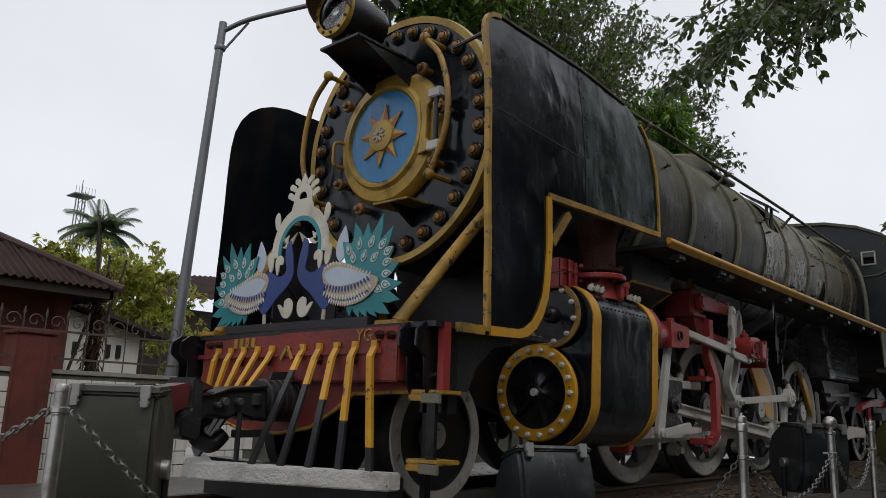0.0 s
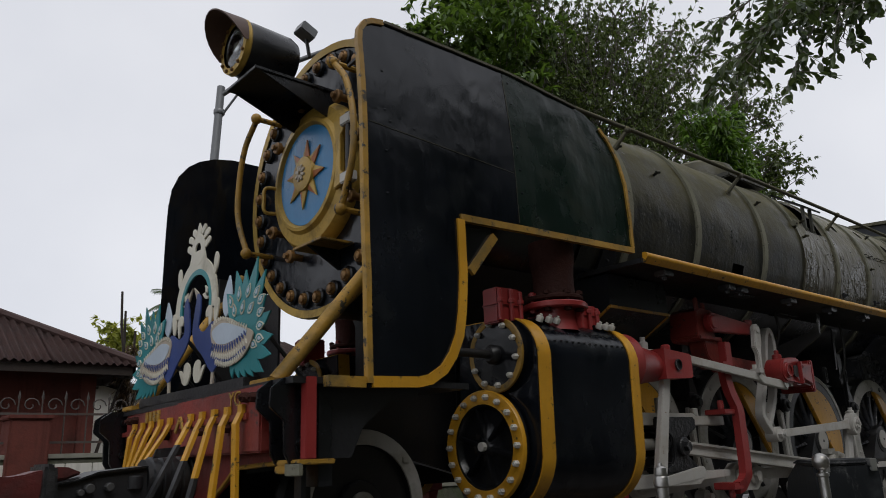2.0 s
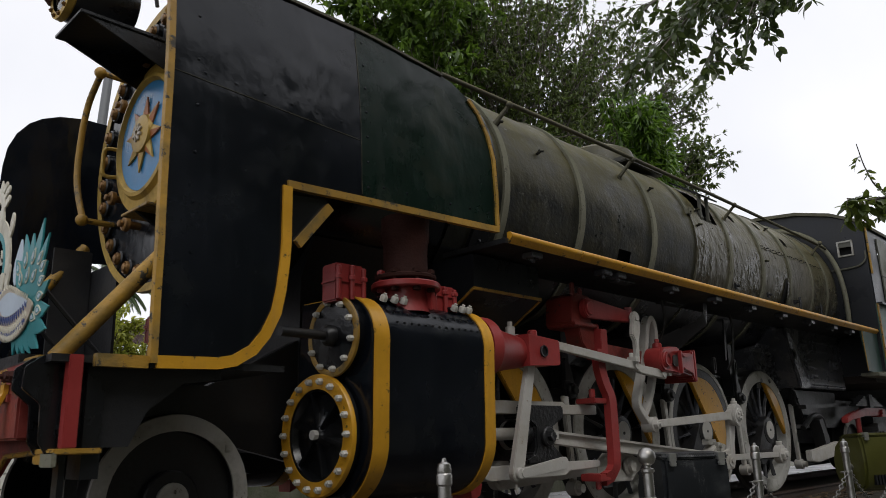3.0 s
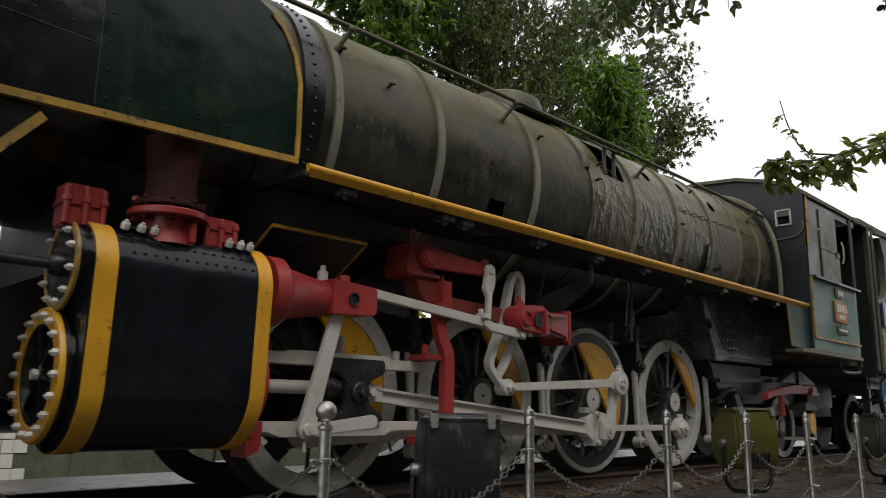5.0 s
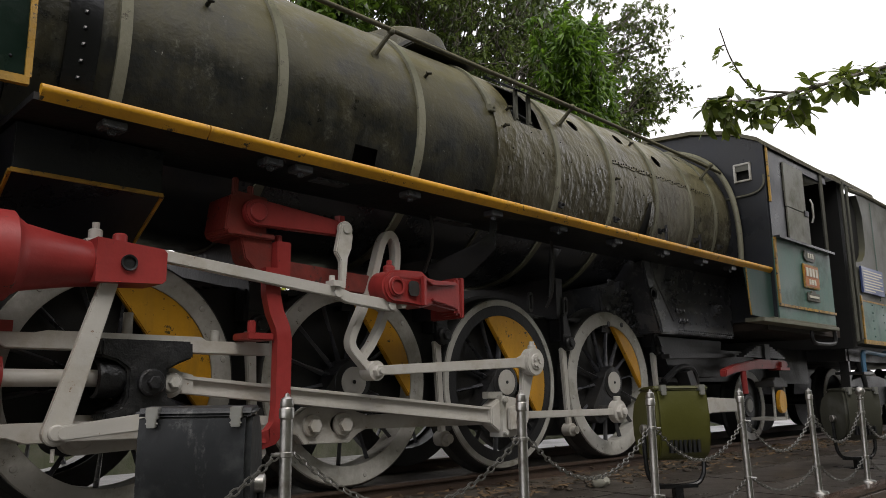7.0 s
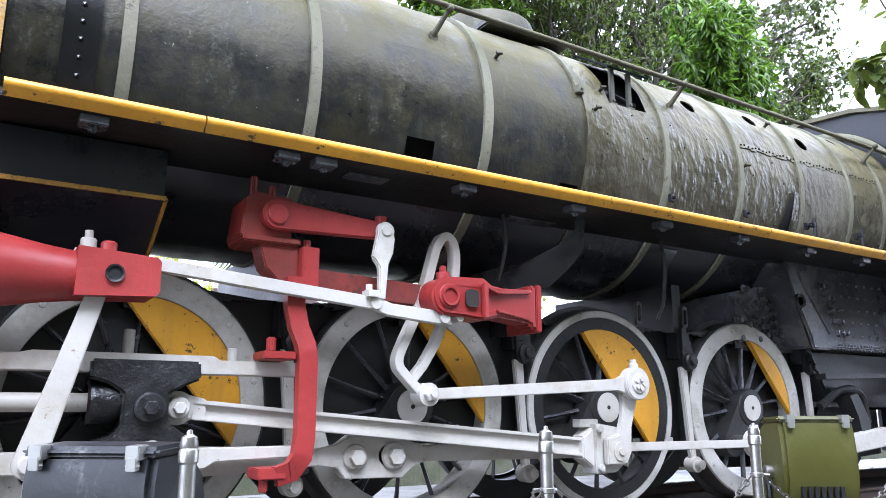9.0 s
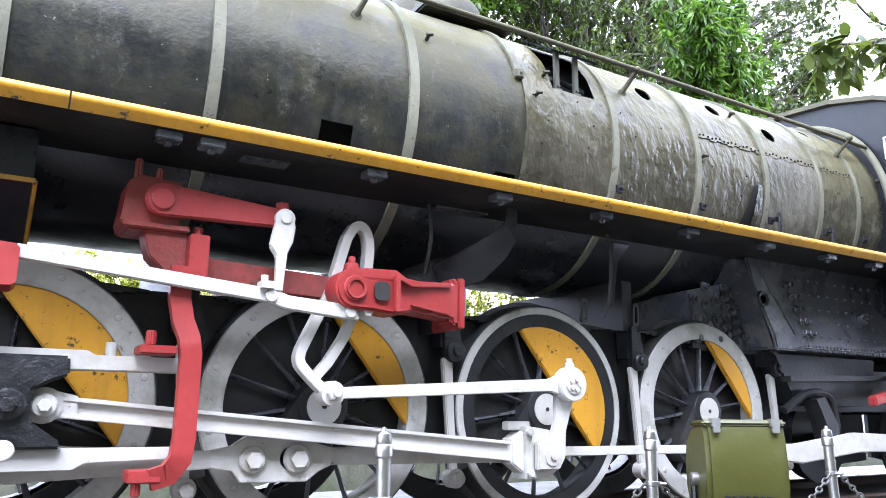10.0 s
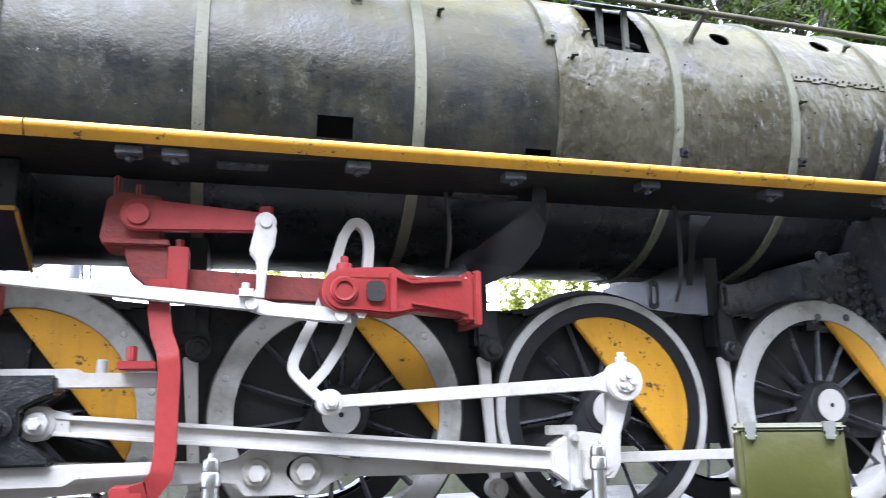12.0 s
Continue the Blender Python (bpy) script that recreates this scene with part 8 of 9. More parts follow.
def litter_bin(mt, label):
    """A drum-shaped tilting bin hung in a U-shaped stand. Front towards -y."""
    root = thing("litter_bin", label, "bin", group="bins along the plinth")
    bm = NB()
    prof = [(-0.14, 0.63), (-0.155, 0.56), (-0.16, 0.46), (-0.152, 0.36), (-0.13, 0.27), (-0.09, 0.232), (0.02, 0.225), (0.10, 0.24), (0.155, 0.29), (0.185, 0.37), (0.185, 0.47), (0.15, 0.56), (0.07, 0.62), (0.02, 0.63)]
    prism(bm, prof, -0.165, 0.165, "x")
    body = part("body", bm, mt, root, bevel=0.018)
    bm = NB()
    prism(bm, [(-0.155, 0.618), (-0.145, 0.642), (0.02, 0.642), (0.08, 0.622)], -0.172, 0.172, "x")
    part("lid", bm, mt, root, bevel=0.01)
    for x in (-0.12, 0.12):
        bm = NB()
        box(bm, x - 0.017, x + 0.017, -0.173, -0.12, 0.612, 0.646)
        box(bm, x - 0.013, x + 0.013, -0.176, -0.155, 0.588, 0.62)
        tube(bm, [(x - 0.018, -0.165, 0.600), (x + 0.018, -0.165, 0.600)], 0.004, 6)
        part("clip", bm, "clip_steel", root, "bright metal clip", bevel=0.004)
    for k in range(7):
        bm = NB()
        box(bm, -0.10 + 0.028 * k, -0.084 + 0.028 * k, -0.157, -0.125, 0.27, 0.34)
        part("vent_slot", bm, "under", body)
    bm = NB()
    tube(bm, smooth_path([(-0.182, 0, 0.40), (-0.182, 0, 0.22), (-0.165, 0, 0.13), (-0.10, 0, 0.085), (0.10, 0, 0.085), (0.165, 0, 0.13), (0.182, 0, 0.22), (0.182, 0, 0.40)], 4), 0.014, 8)
    stand = part("stand", bm, "black", root, "black tubular stand")
    bm = NB()
    box(bm, -0.12, 0.12, -0.025, 0.025, 0.07, 0.09)
    box(bm, -0.025, 0.025, -0.025, 0.025, 0.0, 0.08)
    box(bm, -0.08, 0.08, -0.08, 0.08, 0.0, 0.008)
    part("foot", bm, "black", stand, bevel=0.003)
    for s in (-1, 1):
        bm = NB()
        disc(bm, (s * 0.165, 0, 0.40), 0.03, s * 0.03, "x", 14, 0.004)
        part("pivot", bm, "steel", root)
    return root


bk = litter_bin("bin_black", "scuffed black plastic bin hung on a stand behind the chain")
bk.matrix_basis = pose(-0.225, -1.91, -0.13, 2, 0, -37)
gn = litter_bin("bin_olive", "olive green plastic bin hung on a stand behind the chain")
gn.matrix_basis = pose(2.715, -1.905, -0.08, -3, 0, -33)
gy = litter_bin("bin_grey", "grey-green plastic bin hung on a stand behind the chain")
gy.matrix_basis = pose(5.45, -2.0, -0.10, -2, 0, -34)
copy_thing(gy, pose(7.7, -2.0, -0.10, -2, 0, -38))
copy_thing(gy, pose(-4.25, -1.12, -0.10, 3, 0, -40) @ Matrix.Diagonal((0.80, 0.88, 1.03, 1)))
copy_thing(bk, pose(-2.62, -1.62, -0.27, -14, 0, -33))

# ---- boundary wall and grille ----
bm = NB()
box(bm, 0.30, 16.0, 4.12, 4.32, -0.75, 0.22)
box(bm, -9.0, 0.30, 4.12, 4.32, -0.75, 0.70)
bwall = tagged(part("boundary_wall", bm, "mossy", bevel=0.01), "low stained white boundary wall", "wall", kind="structure")
bm = NB()
box(bm, 0.33, 16.0, 4.10, 4.34, 0.22, 0.27)
box(bm, -9.0, 0.33, 4.10, 4.34, 0.70, 0.745)
part("wall_coping", bm, "concrete", bwall, bevel=0.006)
bm = NB()
box(bm, 0.004, 0.236, -0.012, 0.01, 0.004, 0.134)
blk = mesh_of("wall_block", bm, "whitewash", 0.004)
for i in range(24):
    for j in range(10):
        ob = new("wall_block", blk)
        ob.parent = bwall
        ob.location = (-6.0 + 0.24 * i + 0.12 * (j % 2), 4.12, -0.72 + 0.138 * j)
grille = thing("fence_grille", "painted iron grille with scrolls on the boundary wall", "fence", at=None)
bm = NB()
for z in (0.84, 1.10):
    box(bm, -9.0, 0.3, 4.205, 4.225, z, z + 0.02)
part("grille_rail", bm, "iron", grille)
bm = NB()
lathe(bm, [(0, 0.745), (0.007, 0.745), (0.007, 1.24), (0.014, 1.26), (0.0, 1.33)], (0, 0, 0), "z", 6)
barm = mesh_of("grille_bar", bm, "iron")
bm = NB()
pts = [(0.075 * (1 - t / 14) * math.cos(t * 0.62) + 0.0, 0, 1.19 + 0.075 * (1 - t / 14) * math.sin(t * 0.62)) for t in range(12)]
tube(bm, pts, 0.006, 5)
scr = mesh_of("grille_scroll", bm, "iron")
for k in range(46):
    share("grille_bar", barm, grille, [(-8.9 + 0.2 * k, 4.215, 0)])
    share("grille_scroll", scr, grille, [(-8.8 + 0.2 * k, 4.215, 0)])
for px in (-2.62, -5.4):
    pier = thing("gate_pier", "square red-painted gate pier in the boundary wall", "pier", group="piers of the boundary wall")
    bm = NB()
    box(bm, px - 0.17, px + 0.17, 4.03, 4.37, -0.75, 1.05)
    part("shaft", bm, "brickred", pier, bevel=0.012)
    bm = NB()
    box(bm, px - 0.19, px + 0.19, 4.01, 4.39, 1.05, 1.09)
    part("cap", bm, "brickred", pier, bevel=0.01)

# ---- tall unseen wall added behind the camera: closes the yard, darkens reflections ----
bm = NB()
box(bm, -14.0, 24.0, -12.4, -12.0, -0.75, 10.5)
tagged(part("yard_wall", bm, "mossy"), "plain stained wall added out of view to darken reflections", "wall", kind="structure")

# ---- red house with a hipped iron roof ----
house = thing("red_house", "dark red house with a rusted corrugated iron hip roof", "house")
EX, EY, EZ = -0.98, 6.0, 1.83
bm = NB()
box(bm, EX - 9.0, EX - 0.45, EY + 0.5, EY + 6.0, -0.75, EZ - 0.02)
part("wall", bm, "brickred", house)
for px in (EX - 0.50, EX - 1.75, EX - 3.0, EX - 4.25):
    bm = NB()
    box(bm, px - 0.09, px + 0.09, EY + 0.42, EY + 0.52, -0.75, EZ - 0.1)
    part("pilaster", bm, "brickred", house, bevel=0.01)
bm = NB()
box(bm, EX - 9.0, EX - 0.3, EY + 0.40, EY + 0.5, 0.55, 0.66)
part("plinth_band", bm, "brickred", house)


def iron_sheet(name, a, b, c, d, waves, parent):
    """A corrugated sheet between eave a-b and top d-c."""
    a, b, c, d = (Vector(p) for p in (a, b, c, d))
    n = (b - a).cross(d - a).normalized()
    bm = NB()
    cols = waves * 6
    rows = []
    for i in range(cols + 1):
        u = i / cols
        off = n * 0.018 * math.sin(2 * math.pi * waves * u)
        rows.append([bm.verts.new(a.lerp(b, u).lerp(d.lerp(c, u), t) + off) for t in (0, 0.5, 1)])
    for r1, r2 in zip(rows, rows[1:]):
        for k in range(2):
            bm.faces.new((r1[k], r2[k], r2[k + 1], r1[k + 1]))
    ext = bmesh.ops.solidify(bm, geom=list(bm.faces), thickness=0.004)
    return part(name, bm, "roofiron", parent)


roof = iron_sheet("roof", (EX, EY, EZ), (EX, EY + 6.6, EZ), (EX - 3.2, EY + 3.3, EZ + 1.75), (EX - 3.2, EY + 3.29, EZ + 1.75), 44, house)
for k in range(9):                      # overlapping front sheets, cut to the hip
    x1, x0 = EX - 1.0 * k, EX - 1.0 * (k + 1) - 0.03
    hip = lambda x: min(1.0, (EX - x) / 3.2)
    t0, t1 = hip(x0), hip(x1)
    iron_sheet("roof_sheet", (x0, EY, EZ + 0.002 * (k % 2)), (x1, EY, EZ + 0.002 * (k % 2)), (x1, EY + 3.3 * t1, EZ + 1.75 * t1), (x0, EY + 3.3 * t0, EZ + 1.75 * t0), 11, house)
bm = NB()
tube(bm, [(EX + 0.02, EY - 0.02, EZ + 0.01), (EX - 3.2, EY + 3.3, EZ + 1.78), (EX - 9, EY + 3.3, EZ + 1.78)], 0.055, 8)
part("ridge_cap", bm, "roofiron", house)
bm = NB()
box(bm, EX - 9.0, EX - 0.06, EY + 0.06, EY + 0.10, EZ - 0.12, EZ - 0.02)
box(bm, EX - 0.10, EX - 0.06, EY + 0.06, EY + 6.5, EZ - 0.12, EZ - 0.02)
for k in range(14):
    box(bm, EX - 0.12, EX - 0.02, EY + 0.3 + 0.45 * k, EY + 0.36 + 0.45 * k, EZ - 0.14, EZ - 0.05)
part("fascia", bm, "wood_dark", house)
# white house behind it
wh = thing("white_house", "low white house with a dark sheet roof and slit vents", "house")
bm = NB()
prism(bm, [(-3.2, -0.75), (-3.2, 2.30), (-2.2, 2.22), (0.60, 1.48), (0.60, -0.75)], 8.5, 11.5, "y")
part("wall", bm, "whitewash", wh)
bm = NB()
prism(bm, [(-3.3, 2.53), (0.95, 1.44), (0.95, 1.50), (-3.3, 2.60)], 8.2, 11.8, "y")
part("roof", bm, "wood_dark", wh)
for k in range(5):
    bm = NB()
    box(bm, -0.46 + 0.17 * k, -0.385 + 0.17 * k, 8.47, 8.52, 1.10, 1.30)
    part("vent", bm, "under", wh)

# ---- low shed with a grey sheet roof ----
shed = thing("garden_shed", "low dark shed with a weathered corrugated sheet roof", "shed")
bm = NB()
box(bm, 3.9, 7.4, 15.6, 17.6, -0.75, 2.9)
part("wall", bm, "wood_dark", shed)
iron_sheet("roof", (3.5, 15.2, 3.0), (7.6, 15.2, 3.35), (7.6, 18.0, 4.35), (3.5, 18.0, 3.9), 22, shed)

# ---- street lamp ----
sl = thing("street_lamp", "grey steel street lamp with a long slanting arm", "street lamp")
bm = NB()
tube(bm, [(-0.95, 4.72, -0.75), (-0.82, 4.72, 2.2), (-0.68, 4.72, 5.25)], [0.075, 0.06, 0.05], 14)
part("pole", bm, "lampmetal", sl)
bm = NB()
tube(bm, smooth_path([(-0.69, 4.72, 5.12), (-0.45, 4.5, 5.32), (0.0, 4.1, 5.55), (0.62, 3.55, 5.85)], 4), 0.032, 10)
tube(bm, [(-0.69, 4.72, 4.80), (-0.45, 4.5, 5.28)], 0.016, 8)
part("arm", bm, "lampmetal", sl)
bm = NB()
lathe(bm, [(0.062, 4.86), (0.07, 4.87), (0.07, 4.92), (0.062, 4.93)], (-0.69, 4.72, 0), "z", 14)
part("band", bm, "lampmetal", sl)
bm = NB()
box(bm, -0.20, 0.20, -0.09, 0.09, -0.035, 0.035)
bm.transform(Matrix.Translation((0.75, 3.45, 5.88)) @ Matrix.Rotation(radians(-40), 4, "Z") @ Matrix.Rotation(radians(-20), 4, "Y"))
part("lamp_head", bm, "lampmetal", sl, bevel=0.02)

# ---- lattice mast far behind ----
mast = thing("lattice_mast", "far slender lattice mast with a platform", "mast")
bm = NB()
MX, MY = 33.45, 94.0
for dx, dy in ((-0.4, -0.4), (0.4, -0.4), (0.4, 0.4), (-0.4, 0.4)):
    tube(bm, [(MX + dx * 1.6, MY + dy * 1.6, -0.75), (MX + dx, MY + dy, 25.6)], 0.08, 5)
for k in range(17):
    z = 1.5 * k
    tube(bm, [(MX - 0.5, MY - 0.5, z), (MX + 0.5, MY - 0.5, z + 1.5)], 0.05, 4)
    tube(bm, [(MX + 0.5, MY - 0.5, z), (MX - 0.5, MY - 0.5, z + 1.5)], 0.05, 4)
part("lattice", bm, "lampmetal", mast)
bm = NB()
for z in (25.2,):
    box(bm, MX - 1.3, MX + 1.3, MY - 1.3, MY + 1.3, z, z + 0.15)
for k in range(7):
    tube(bm, [(MX - 1.2 + 0.4 * k, MY - 1.2, 25.2), (MX - 1.2 + 0.4 * k, MY - 1.2, 26.3)], 0.03, 4)
tube(bm, [(MX, MY, 25.2), (MX, MY, 27.4)], 0.06, 4)
part("platform", bm, "lampmetal", mast)

# ---- trees ----


def leaf_blade(bm, p, d, up, ln, w, bend=0.25):
    """A folded, drooping blade of four faces."""
    s = d.cross(up)
    if s.length < 1e-4:
        s = d.orthogonal()
    s.normalize()
    n = s.cross(d).normalized()
    m, e = p + d * ln * 0.5 + n * ln * 0.06, p + d * ln - n * ln * bend
    a = p + d * ln * 0.42
    v = [bm.verts.new(c) for c in (p, a + s * w / 2 + n * w * 0.12, e, a - s * w / 2 + n * w * 0.12, m)]
    bm.faces.new((v[0], v[1], v[4]))
    bm.faces.new((v[1], v[2], v[4]))
    bm.faces.new((v[2], v[3], v[4]))
    bm.faces.new((v[3], v[0], v[4]))


def oval_blade(bm, p, d, up, ln, w, bend=0.12):
    """A flat oval leaf with a pointed tip, folded a little along its rib."""
    s = d.cross(up)
    if s.length < 1e-4:
        s = d.orthogonal()
    s.normalize()
    n = s.cross(d).normalized()
    rib, lf, rt = [], [], []
    for t, k in ((0.0, 0.0), (0.22, 0.72), (0.5, 1.0), (0.78, 0.68), (1.0, 0.0)):
        c = p + d * ln * t - n * ln * bend * t * t
        rib.append(bm.verts.new(c))
        if 0 < t < 1:
            lf.append(bm.verts.new(c + s * w * 0.5 * k + n * w * 0.10 * k))
            rt.append(bm.verts.new(c - s * w * 0.5 * k + n * w * 0.10 * k))
    for e, flip in ((lf, 0), (rt, 1)):
        fs = [(rib[0], e[0], rib[1]), (rib[1], e[0], e[1], rib[2]), (rib[2], e[1], e[2], rib[3]), (rib[3], e[2], rib[4])]
        for f in fs:
            bm.faces.new(f[::-1] if flip else f)


def limb(bm, a, b, ra, rb, rng, wob=0.12, n=6, seg=7):
    a, b = Vector(a), Vector(b)
    ln = (b - a).length
    pts = [a.lerp(b, i / n) + (Vector((rng.uniform(-1, 1), rng.uniform(-1, 1), rng.uniform(-1, 1))) * wob * ln / n if 0 < i < n else Vector()) for i in range(n + 1)]
    pts = smooth_path(pts, 2)
    tube(bm, pts, [ra + (rb - ra) * i / (len(pts) - 1) for i in range(len(pts))], seg)
    return pts


def tree(name, label, base, height, forks, clumps, count, ln, w, mt, rng, droop=0.5, r0=0.25, spread=0.45, tuft=6):
    """A tapered trunk with limbs to each clump, and a crown of many blades set in tufts."""
    root = thing(name, label, "tree", at=None)
    wood, crown = NB(), NB()
    base = Vector(base)
    top = base + Vector((rng.uniform(-0.3, 0.3), rng.uniform(-0.3, 0.3), height))
    trunk = limb(wood, base, top, r0, r0 * 0.45, rng, 0.10, 7, 10)
    per = count // len(clumps)
    for c, r in clumps:
        c = Vector(c)
        start = trunk[int(len(trunk) * rng.uniform(0.45, 0.98))]
        main = limb(wood, start, c, r0 * 0.32, r0 * 0.08, rng, 0.18, 6, 6)
        tips = []
        for k in range(forks):
            d = Vector((rng.gauss(0, 1), rng.gauss(0, 1), rng.gauss(0.15, 0.8))).normalized()
            e = c + d * r * rng.uniform(0.45, 1.0)
            tw = limb(wood, main[rng.randrange(len(main) // 2, len(main))], e, r0 * 0.07, 0.006, rng, 0.2, 4, 4)
            tips += tw[2:]
        k = 0
        while k < per:
            q = rng.choice(tips) + Vector((rng.gauss(0, 1), rng.gauss(0, 1), rng.gauss(0, 1))) * r * 0.09
            ax_ = Vector((rng.gauss(0, 1), rng.gauss(0, 1), rng.gauss(-droop, 0.6))).normalized()
            for _ in range(tuft):
                d = (ax_ + Vector((rng.gauss(0, spread), rng.gauss(0, spread), rng.gauss(0, spread) - droop * 0.3))).normalized()
                leaf_blade(crown, q, d, Vector((rng.gauss(0, 0.5), rng.gauss(0, 0.5), 1)), ln * rng.uniform(0.6, 1.2), w * rng.uniform(0.7, 1.2))
                k += 1
    part("trunk", wood, "bark", root, soft=60)
    part("crown", crown, mt, root, soft=90)
    return root


rng = random.Random(11)
# tall grey-green tree behind the boiler
gum = [((8.0, 7.2, 10.4), 1.9), ((9.6, 6.6, 9.2), 1.9), ((10.6, 8.0, 11.4), 2.0), ((11.8, 6.4, 10.0), 1.6), ((9.2, 6.2, 7.2), 1.5), ((11.0, 6.0, 7.6), 1.5), ((13.2, 6.2, 9.4), 1.3),
       ((13.6, 5.6, 7.9), 1.05), ((12.9, 5.0, 6.4), 0.95), ((8.2, 8.0, 8.0), 1.7), ((9.0, 8.8, 13.2), 2.0), ((12.2, 7.4, 12.6), 1.8), ((11.9, 5.2, 5.4), 0.8), ((7.6, 6.6, 6.4), 1.1),
       ((14.4, 4.65, 8.0), 1.05), ((13.4, 4.0, 7.2), 0.85), ((14.9, 5.0, 9.3), 1.1), ((12.8, 4.1, 6.1), 0.75), ((15.6, 5.8, 10.6), 1.1), ((17.0, 7.5, 13.2), 1.4), ((10.0, 7.0, 10.6), 1.7), ((8.6, 6.8, 8.8), 1.4), ((10.6, 6.4, 8.6), 1.4), ((12.6, 5.8, 8.4), 1.2), ((14.6, 7.4, 13.0), 1.5), ((13.4, 7.0, 11.2), 1.4)]
tree("gum_tree", "tall grey-barked tree with small grey-green leaves", (10.4, 7.6, -0.75), 7.0, 18, gum + [c for c in gum if c[0][0] < 12.5 and c[0][2] > 7], 84000, 0.145, 0.050, "gum", rng, 0.6, 0.32, 0.5, 7)
broad = [((6.6, 6.3, 8.6), 1.5), ((7.2, 8.0, 11.6), 1.7), ((5.6, 7.4, 9.8), 1.3), ((6.2, 7.2, 7.4), 1.2), ((7.0, 6.8, 10.0), 1.4), ((8.3, 7.6, 12.6), 1.2)]
tree("broadleaf_tree", "broad-leaved tree with fresh green foliage", (7.6, 8.2, -0.75), 7.4, 16, broad, 15000, 0.24, 0.10, "broadleaf", rng, 0.35, 0.2, 0.55, 6)
# dense fresh green tree in front of it
bush = [((9.4, 3.3, 6.5), 0.75), ((9.9, 3.6, 7.2), 0.7), ((9.2, 3.5, 7.1), 0.6), ((8.9, 3.2, 6.3), 0.6), ((9.9, 3.4, 5.9), 0.65), ((9.5, 3.3, 5.3), 0.55), ((10.2, 3.4, 5.1), 0.55), ((10.5, 3.6, 6.6), 0.6), ((9.0, 3.4, 5.7), 0.5), ((10.0, 3.8, 4.5), 0.5)]
tree("mango_tree", "dense young tree with long fresh green leaves", (9.8, 3.9, -0.75), 5.2, 12, bush, 13000, 0.24, 0.062, "mango", rng, 0.7, 0.12, 0.55, 9)
# trees behind the red house
yg = [((2.2, 12.5, 3.3), 0.9), ((1.5, 12.2, 2.9), 0.75), ((3.0, 13.0, 3.5), 0.85), ((3.6, 13.2, 2.6), 0.9), ((3.0, 12.2, 1.9), 0.9), ((4.6, 13.0, 1.5), 0.8), ((0.9, 12.8, 3.3), 0.6), ((2.4, 12.8, 2.5), 0.8), ((5.6, 13.0, 1.0), 0.9), ((4.2, 11.8, 0.8), 0.9)]
tree("garden_tree", "yellow-green garden tree behind the houses", (2.8, 13.0, -0.75), 3.0, 14, yg, 15000, 0.15, 0.065, "garden", rng, 0.2, 0.14, 0.6, 6)
yg2 = [((8.6, 9.5, 1.6), 1.2), ((10.5, 10, 2.2), 1.3), ((7.0, 9.2, 1.0), 1.0), ((12.5, 10, 1.4), 1.3), ((5.2, 9.6, 0.9), 0.9), ((14.5, 10, 2.0), 1.4), ((6.2, 9.6, 2.7), 1.1), ((7.7, 9.6, 2.9), 1.2), ((9.3, 9.6, 3.1), 1.2)]
tree("garden_hedge", "bright green shrubs seen beneath the boiler", (9.0, 10.0, -0.75), 1.6, 10, yg2, 20000, 0.14, 0.07, "garden", rng, 0.1, 0.12, 0.6, 6)


def palm(base, height, n, ln, rng, label):
    root = thing("palm_tree", label, "palm", group="palms")
    bm = NB()
    base = Vector(base)
    top = base + Vector((0.2, 0, height))
    pts = [base.lerp(top, i / 8) + Vector((0.12 * math.sin(i * 0.6), 0, 0)) for i in range(9)]
    tube(bm, pts, [0.20 - 0.01 * i for i in range(9)], 10)
    part("trunk", bm, "bark", root)
    bm = NB()
    for k in range(n):
        a, el = 6.283 * k * 0.382 + rng.uniform(-0.2, 0.2), rng.uniform(-0.35, 1.4)
        d0 = Vector((math.cos(a) * math.cos(el), math.sin(a) * math.cos(el), math.sin(el)))
        rib, p, d = [], pts[-1].copy(), d0.copy()
        for i in range(15):
            rib.append(p.copy())
            p = p + d * ln / 14
            d = (d + Vector((0, 0, -0.095))).normalized()
        tube(bm, rib, [0.03 - 0.0018 * i for i in range(15)], 4)
        for i in range(2, 15):
            d = (rib[min(i + 1, 14)] - rib[i - 1]).normalized()
            s = d.cross(Vector((0, 0, 1))).normalized()
            for sd in (-1, 1):
                for o in (0, 0.33, 0.66):
                    q = rib[i] - d * ln / 14 * o
                    leaf_blade(bm, q, (s * sd + d * 0.7 - Vector((0, 0, 0.35))).normalized(), Vector((0, 0, 1)), ln * 0.27 * (1.2 - 0.05 * i), 0.04, 0.3)
    part("crown", bm, "palm", root, soft=90)


palm((11.95, 36.8, -0.75), 9.9, 34, 2.25, rng, "coconut palm with drooping fronds behind the houses")
palm((42.0, 4.6, -0.75), 8.4, 26, 3.0, rng, "feathery palm beyond the tender")
far = [((44, 8.0, 8.6), 2.0), ((46, 5.6, 8.2), 2.0), ((43, 6.6, 6.2), 2.0), ((47, 3.0, 7.0), 2.0), ((46, 1.2, 5.5), 2.0), ((48, -1.5, 6.0), 2.0), ((44, 4.2, 4.6), 1.8)]
tree("far_tree", "green tree beyond the tender", (46.0, 5.0, -0.75), 6.0, 12, far, 12000, 0.36, 0.15, "mango", rng, 0.4, 0.2, 0.6, 6)
bamboo = thing("bamboo_poles", "dead bamboo poles with hanging creeper beside the red house", "bamboo")
